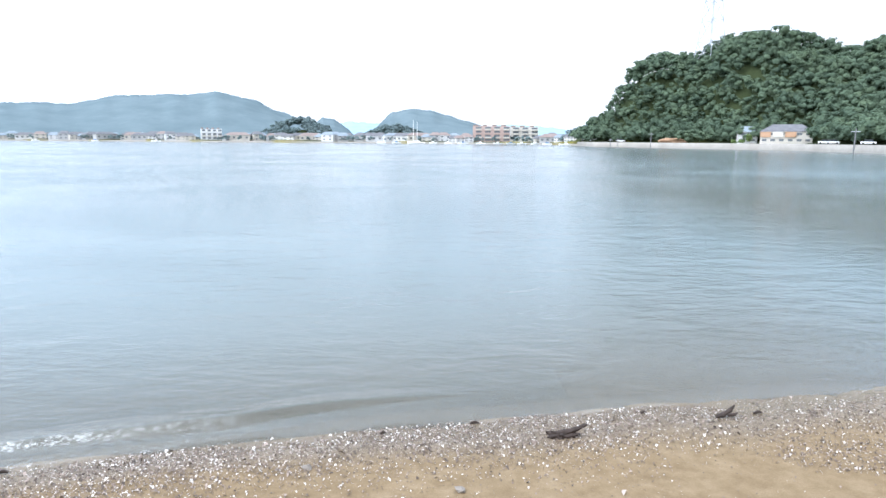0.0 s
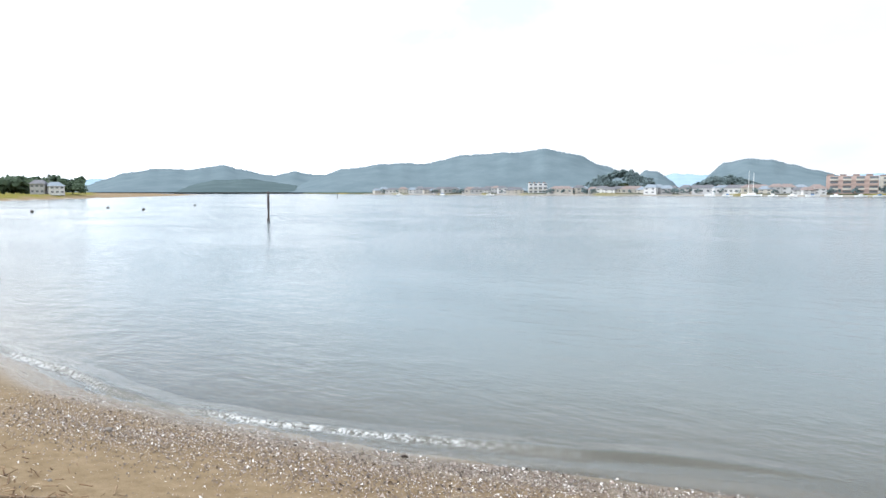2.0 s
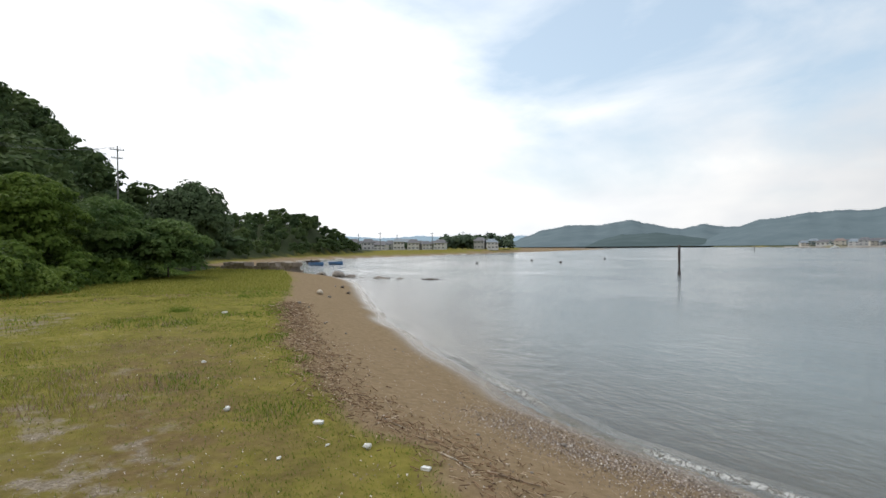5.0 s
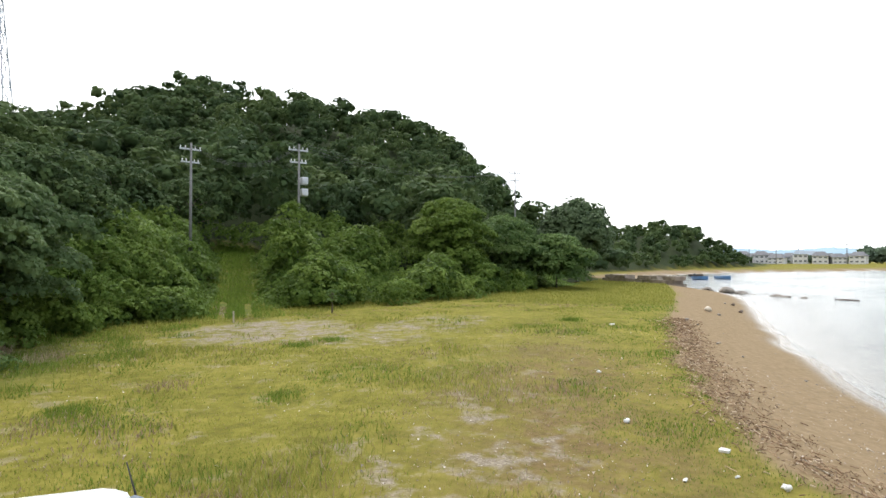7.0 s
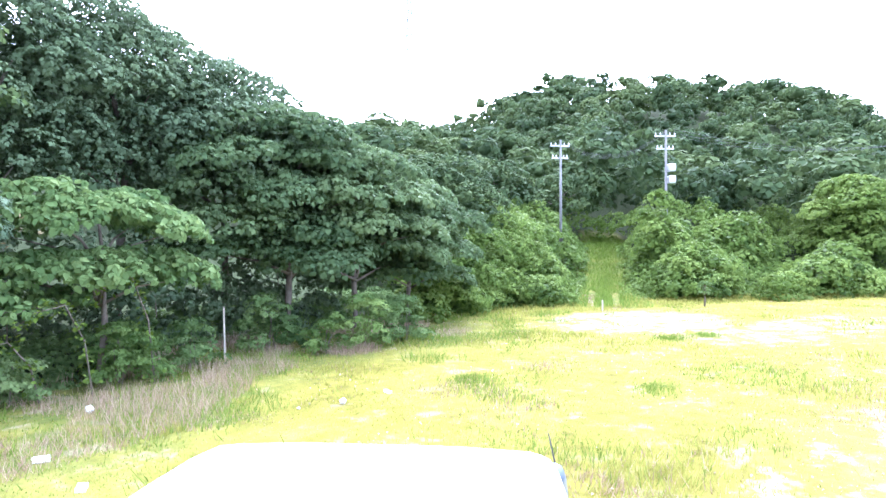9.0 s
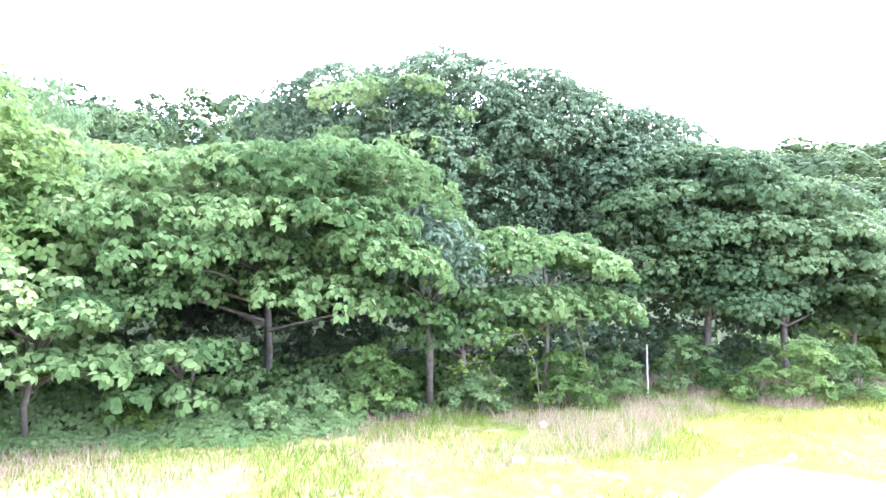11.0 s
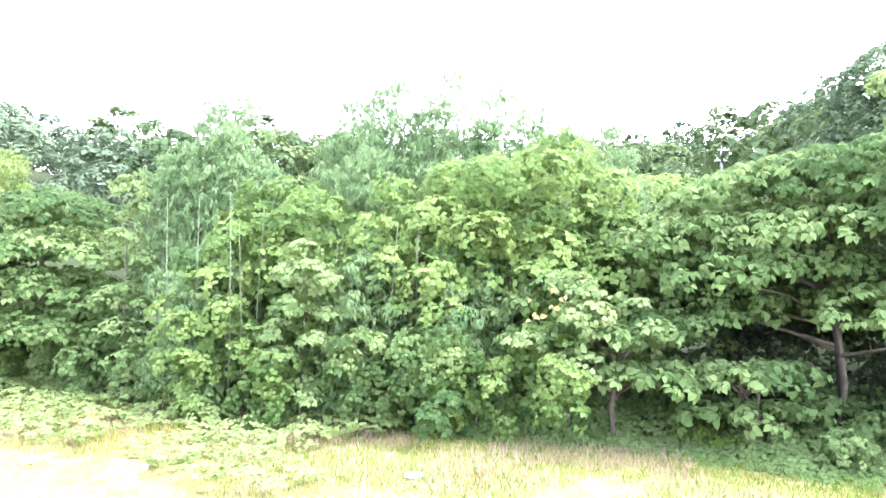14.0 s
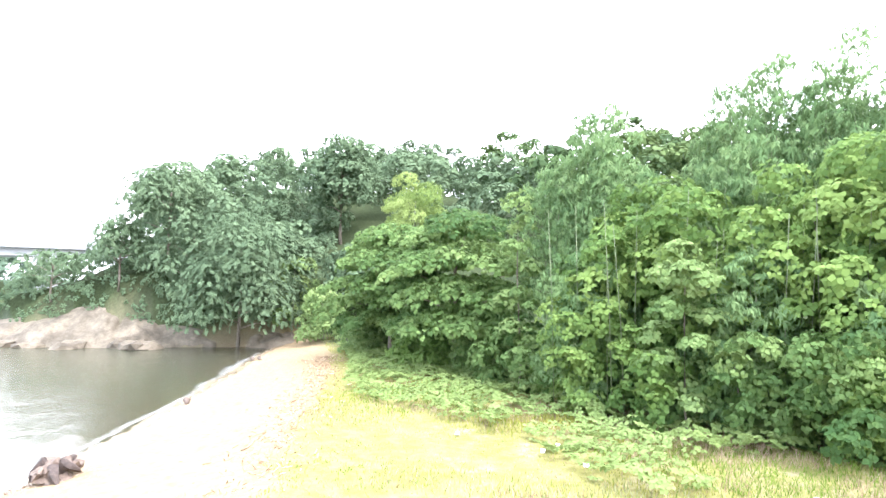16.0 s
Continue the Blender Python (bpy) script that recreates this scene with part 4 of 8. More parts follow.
def crown_pads(rng, w, dep, z0, z1, style, count, flat):
    """Boughs of a crown as domes: centre, radii, slope, height of the cap's rim."""
    out = []
    rx, ry, h = w / 2, dep / 2, z1 - z0
    small = min(rx, ry * 1.25)
    if style == "layered":
        tiers = max(2, round(h / 1.05))
        for k in range(tiers):
            f = (k + 0.5) / tiers
            sc = math.sin(math.pi * (0.28 + 0.52 * f)) ** 0.8 * (1.0 if f < 0.8 else 0.8)
            m = max(4, round(count * 1.9 * sc / tiers))
            for i in range(m):
                a = math.tau * (i + 0.5 * (k % 2)) / m + rng.uniform(-0.35, 0.35)
                r = small * rng.uniform(0.3, 0.48)
                q = sc * rng.uniform(0.72, 1.08)
                z = z0 + h * (0.1 + 0.78 * f) + rng.uniform(-0.16, 0.16) * h / tiers + r * 0.1
                out.append(((math.cos(a) * q * max(rx - r * 0.6, 0.1), math.sin(a) * q * max(ry - r * 0.6, 0.1), z), (r, r, r * flat * rng.uniform(0.75, 1.15)), (0.28 * math.cos(a), 0.28 * math.sin(a)), -0.05))
            out.append(((rng.uniform(-0.2, 0.2) * rx, rng.uniform(-0.2, 0.2) * ry, z0 + h * (0.12 + 0.8 * f)), (small * 0.5, small * 0.5, small * 0.5 * flat), (0, 0), -0.05))
    elif style == "curtain":
        for i in range(count):
            a = i * 2.399 + rng.uniform(-0.3, 0.3)
            q = math.sqrt((i + 0.5) / count)
            top = z0 + h * rng.uniform(0.6, 1.0) * (1.0 - 0.25 * q ** 3)
            r = small * rng.uniform(0.26, 0.42)
            x, y = math.cos(a) * q * (rx - r * 0.4), math.sin(a) * q * (ry - r * 0.4)
            z = top - r * 0.6
            while z > z0 + 0.1:
                rr = r * rng.uniform(0.75, 1.1)
                out.append(((x + rng.uniform(-0.25, 0.25), y + rng.uniform(-0.25, 0.25), z), (rr, rr, rr * rng.uniform(0.7, 1.0)), (0, 0), -0.4))
                z -= rr * rng.uniform(0.95, 1.5)
    else:
        mound = style == "mound"
        c = z0 if mound else (z0 + z1) / 2
        rz = h if mound else h / 2
        n = int(count * 1.9)
        for i in range(n):
            dz = 1 - (i + 0.5) / n * (1.0 if mound else 1.55)
            a = i * 2.399 + rng.uniform(-0.35, 0.35)
            q = math.sqrt(max(0.0, 1 - dz * dz))
            r = min(small, rz * 1.2) * (rng.uniform(0.24, 0.52) if mound else rng.uniform(0.27, 0.47))
            k = rng.uniform(0.74, 1.02)
            out.append(((math.cos(a) * q * k * max(rx - r * 0.7, 0.1), math.sin(a) * q * k * max(ry - r * 0.7, 0.1), c + dz * k * max(rz - r * flat * 0.7, 0.1)), (r, r, r * flat * rng.uniform(0.85, 1.2)), (0.15 * math.cos(a), 0.15 * math.sin(a)), -0.3))
    return out


KINDS = {     # growth, leaf, cover
    "mallotus_tree": ("layered", "rosette", 2.2), "shade_tree": ("round", "rosette", 1.4), "vine": ("mound", "trefoil", 1.5), "silver_bush": ("round", "twig", 0.9),
    "kudzu_mound": ("mound", "trefoil", 1.5), "leafy_thicket": ("curtain", "trefoil", 1.35), "creeper_bush": ("mound", "trefoil", 1.9), "yellow_bamboo": ("round", "bamboo", 2.2),
    "shore_tree": ("round", "twig", 0.5), "slope_tree": ("round", "clump", 1.4), "locust_tree": ("layered", "clump", 2.2), "shore_pine": ("round", "clump", 2.0),
    "dark_bush": ("mound", "rosette", 1.3), "sapling": ("round", "twig", 1.6), "shrub": ("mound", "trefoil", 1.4), "hedge_tree": ("round", "clump", 2.0),
    "bamboo_clump": ("curtain", "bamboo", 1.8),
}


def tree(name, label, x, y, w, dep, z0, z1, material, seed, count=12, size=0.17, flat=0.5, stems=1, bark=None, category="tree", group=""):
    """A tree or bush: tapered trunks with limbs, and a crown of leafy boughs between z0 and z1 over the ground."""
    rng = np.random.default_rng(seed)
    style, leaf, cover = KINDS[name]
    dist = math.hypot(x, y + 1.2)
    fine = dist < 14 and leaf == "rosette" or dist < 13
    size *= 0.7 if dist < 20 else 0.8 if dist < 36 else 1.0
    if dist > 24 and leaf in ("rosette", "trefoil"):
        leaf = "clump"
    root = thing(name, label, category, Matrix.Translation((x, y, gz(x, y))), group)
    pads = crown_pads(rng, w, dep, z0, z1, style, count, flat)
    per = {"rosette": 4.2, "trefoil": 3.6, "bamboo": 1.5, "twig": 1.7, "clump": 3.2}[leaf] * size ** 2
    bits = []
    for c, r, slope, rim in pads:
        area = math.pi * r[0] ** 2 * (0.9 + 1.2 * r[2] / r[0])
        n = max(12, int(cover * area / per))
        p, nn, dn = dome(c, r, n, rng, rim, 0.18, slope)
        bits.append(sprays(p, nn, dn, size, rng, leaf, fine, np.full(n, np.clip(0.5 + 0.2 * rng.normal(), 0.05, 0.95))))
    mpart("crown", leaf_mesh("crown", bits), material, root)
    top = z0 + (z1 - z0) * 0.7
    for k in range(stems):
        bm = bmesh.new()
        bx, by = (rng.uniform(-0.25, 0.25) * w * 0.4, rng.uniform(-0.2, 0.2) * dep * 0.4) if stems > 1 else (0, 0)
        r0 = (0.025 + 0.011 * z1) * (0.3 if style in ("mound", "curtain") else 1)
        pts = [(bx, by, -0.15), (bx + rng.uniform(-.1, .1), by + rng.uniform(-.1, .1), z0 * 0.6 + 0.2), (bx * 1.2 + rng.uniform(-.2, .2), by, top * 0.75), (bx * 1.3, by, top)]
        bm_tube(bm, pts, [r0 * 1.25, r0, r0 * 0.7, r0 * 0.35], 8)
        part("trunk", bm, bark or M_BARK, root, smooth=True)
    for c, r, slope, rim in (pads[:: max(1, len(pads) // 9)] if style in ("layered", "round") else []):
        bm = bmesh.new()
        st = Vector((0, 0, max(0.3, min(c[2] * 0.72, top * 0.8))))
        en = Vector(c) * 0.94
        mid = (st + en) / 2 + Vector((0, 0, 0.12))
        bm_tube(bm, [st, mid, en], [0.014 + 0.005 * z1, 0.011 + 0.003 * z1, 0.006], 6)
        part("limb", bm, bark or M_BARK, root, smooth=True)
    return root


def lump_body(c, r, rng, k0=0.62):
    """A closed leafy inner body that keeps a far crown from being see-through."""
    nu, nv = 6, 4
    u, v = np.meshgrid(np.linspace(0, math.tau, nu, endpoint=False), np.linspace(0.1, math.pi - 0.1, nv))
    k = k0 * (1 + 0.12 * rng.normal(size=u.shape))
    p = np.stack([np.sin(v) * np.cos(u), np.sin(v) * np.sin(u), np.cos(v)], -1) * k[..., None] * r + c
    i = np.arange(nv - 1)[:, None] * nu
    j = np.arange(nu)[None]
    f = np.stack([i + j, i + nu + j, i + nu + (j + 1) % nu, i + (j + 1) % nu], -1).reshape(-1, 4)
    return p.reshape(-1, 3), f


def woods(name, label, xs, ys, hs, material, seed, lsize, pads=9, cover=1.5, wide=0.95, body=True, core=0.62):
    """A wood of many crowns in one mesh; each crown has several boughs and a tone of its own."""
    rng = np.random.default_rng(seed)
    temps = []
    for t in range(8):
        bits = []
        for c, r, slope, rim in crown_pads(rng, wide * rng.uniform(0.85, 1.15), wide, 0.02, rng.uniform(0.88, 1.08), "round", pads / 1.9, 0.75):
            shade = 0.5 + 0.1 * rng.normal()
            if body:
                v, f = lump_body(np.array(c), np.array(r), rng, core)
                bits.append((v, f, np.full(len(v), shade)))
            n = max(6, int(cover * math.pi * r[0] ** 2 * 1.9 / (3.2 * lsize ** 2)))
            p, nn, dn = dome(c, r, n, rng, -0.3, 0.05)
            bits.append(sprays(p, nn, dn, lsize, rng, "clump", False, np.full(n, shade)))
        vs, fs, ts, o = [], [], [], 0
        for v, f, tn in bits:
            vs.append(v)
            fs.append(f + o)
            ts.append(tn)
            o += len(v)
        temps.append((np.concatenate(vs), np.concatenate(fs), np.concatenate(ts)))
    out = []
    for x, y, z, h in zip(xs, ys, ground_z(xs, ys), hs):
        v, f, tn = temps[rng.integers(8)]
        a = rng.uniform(0, math.tau)
        c, s = math.cos(a), math.sin(a)
        k = h * rng.uniform(0.85, 1.25)
        out.append((np.stack([x + k * (v[:, 0] * c - v[:, 1] * s), y + k * (v[:, 0] * s + v[:, 1] * c), z - 0.3 + h * v[:, 2]], -1), f, np.clip(tn + 0.26 * rng.normal(), 0, 1)))
    me = leaf_mesh(name, out)
    me.polygons.foreach_set("use_smooth", np.ones(len(me.polygons), dtype=bool))
    return tagged(mpart(name, me, material), label, "woods", kind="stuff")


def scatter(rng, n, x0, x1, y0, y1, ok):
    x, y = rng.uniform(x0, x1, n), rng.uniform(y0, y1, n)
    k = ok(x, y)
    return x[k], y[k]


def spaced(x, y, gap):
    """Drops points nearer than gap to one already taken."""
    seen, keep = {}, np.zeros(len(x), bool)
    for i, (a, b) in enumerate(zip(x, y)):
        ca, cb = int(a // gap), int(b // gap)
        if all((a - p) ** 2 + (b - q) ** 2 > gap * gap for u in (-1, 0, 1) for w in (-1, 0, 1) for p, q in seen.get((ca + u, cb + w), ())):
            seen.setdefault((ca, cb), []).append((a, b))
            keep[i] = True
    return x[keep], y[keep]


def wood_line(x):
    return np.interp(x, WOOD_X, WOOD_Y)


def azd(x, y):
    return np.degrees(np.arctan2(-x, y + 1.2)) % 360, np.hypot(x, y + 1.2)


def track_lateral(x, y):
    """Distance along and across the track that climbs from the meadow."""
    return (x + 24.05) * -0.87 + (y + 15.45) * -0.5, (x + 24.05) * 0.5 + (y + 15.45) * -0.87


# ---- woods on the hills ----
def hill_woods():
    rng = np.random.default_rng(11)
    # the hill behind the turf
    x, y = scatter(rng, 9000, -210, -8, -190, 40, lambda x, y: (y < wood_line(x) - 9) & (azd(x, y)[0] > 93) & (azd(x, y)[0] < 152) & (azd(x, y)[1] < 172) & (azd(x, y)[1] > 46))
    x, y = spaced(x, y, 4.6)
    d = azd(x, y)[1]
    for k, size, pads, core in ((d < 70, 0.062, 11, 0.3), ((d >= 70) & (d < 110), 0.078, 9, 0.45), (d >= 110, 0.1, 8, 0.55)):
        woods("hillside_woods", "dense dark green broad-leaved woods covering the hill", x[k], y[k], rng.uniform(5.5, 9.0, k.sum()), M_WOODS, pads, size, pads, core=core)
    # ridge behind the inlet
    x, y = scatter(rng, 3600, -330, -60, -60, 110, lambda x, y: (y < wood_line(x) + 1) & (azd(x, y)[0] > 74.5) & (azd(x, y)[0] < 95) & (azd(x, y)[1] < 300) & (azd(x, y)[1] > 80) & (np.abs(azd(x, y)[0] - 84) < 30 - azd(x, y)[1] * 0.07))
    x, y = spaced(x, y, 4.6)
    woods("ridge_woods", "dark wooded ridge beyond the inlet", x, y, rng.uniform(4, 6.5, len(x)), M_WOODS, 22, 0.17, 6, 1.0)
    # woods behind the thicket
    x, y = scatter(rng, 3000, -45, 62, -120, -12, lambda x, y: (y < wood_line(x) - 14) & (azd(x, y)[0] > 150) & (azd(x, y)[0] < 246) & (azd(x, y)[1] < 100) & (azd(x, y)[1] > 30) & ~((np.abs(azd(x, y)[0] - 194.2) < 3.2) & (azd(x, y)[1] < 50)))
    x, y = spaced(x, y, 5.2)
    woods("back_woods", "green woods rising behind the thicket", x, y, rng.uniform(5.5, 8.5, len(x)), M_WOODS, 23, 0.065, 10, 1.5, body=False)
    # hill over the end of the beach
    x, y = scatter(rng, 3000, 38, 100, -45, 22, lambda x, y: (ground_z(x, y) > 1.6) & (x > 42.0) & (azd(x, y)[0] > 243) & (azd(x, y)[0] < 277.5) & (azd(x, y)[1] < 84))
    x, y = spaced(x, y, 3.7)
    woods("shore_hill_woods", "grey-green woods on the hill over the cove", x, y, rng.uniform(4.0, 6.5, len(x)), M_COVE, 24, 0.06, 10, 1.5, body=False)
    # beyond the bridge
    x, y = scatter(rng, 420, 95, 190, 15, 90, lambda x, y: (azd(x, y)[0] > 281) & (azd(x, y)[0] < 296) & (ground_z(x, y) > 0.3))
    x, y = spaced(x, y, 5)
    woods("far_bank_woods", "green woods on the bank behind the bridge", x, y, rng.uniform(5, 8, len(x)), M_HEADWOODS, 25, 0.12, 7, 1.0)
    # headland across the water; its leaf colour is paled for haze
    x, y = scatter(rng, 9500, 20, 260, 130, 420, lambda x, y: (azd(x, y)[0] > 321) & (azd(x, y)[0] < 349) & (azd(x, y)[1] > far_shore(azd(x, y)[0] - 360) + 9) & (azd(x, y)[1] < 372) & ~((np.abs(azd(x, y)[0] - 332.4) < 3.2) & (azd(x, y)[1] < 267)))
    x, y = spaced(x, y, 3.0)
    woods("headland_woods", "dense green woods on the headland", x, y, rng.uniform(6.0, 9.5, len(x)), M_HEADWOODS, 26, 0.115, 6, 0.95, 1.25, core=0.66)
    # dark wooded knolls among the town; haze is put into their leaf colour
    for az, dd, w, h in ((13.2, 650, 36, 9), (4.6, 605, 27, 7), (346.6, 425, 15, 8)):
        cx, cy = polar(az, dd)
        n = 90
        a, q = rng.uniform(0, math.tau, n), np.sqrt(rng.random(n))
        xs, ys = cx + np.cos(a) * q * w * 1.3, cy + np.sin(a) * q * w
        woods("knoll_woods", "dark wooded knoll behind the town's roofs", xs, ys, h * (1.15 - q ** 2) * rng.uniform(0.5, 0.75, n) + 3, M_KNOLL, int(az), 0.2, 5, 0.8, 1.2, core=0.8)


hill_woods()


# ---- the thicket along the meadow ----
def place(az, dist):
    x, y = polar(az, dist)
    return float(x), float(y)


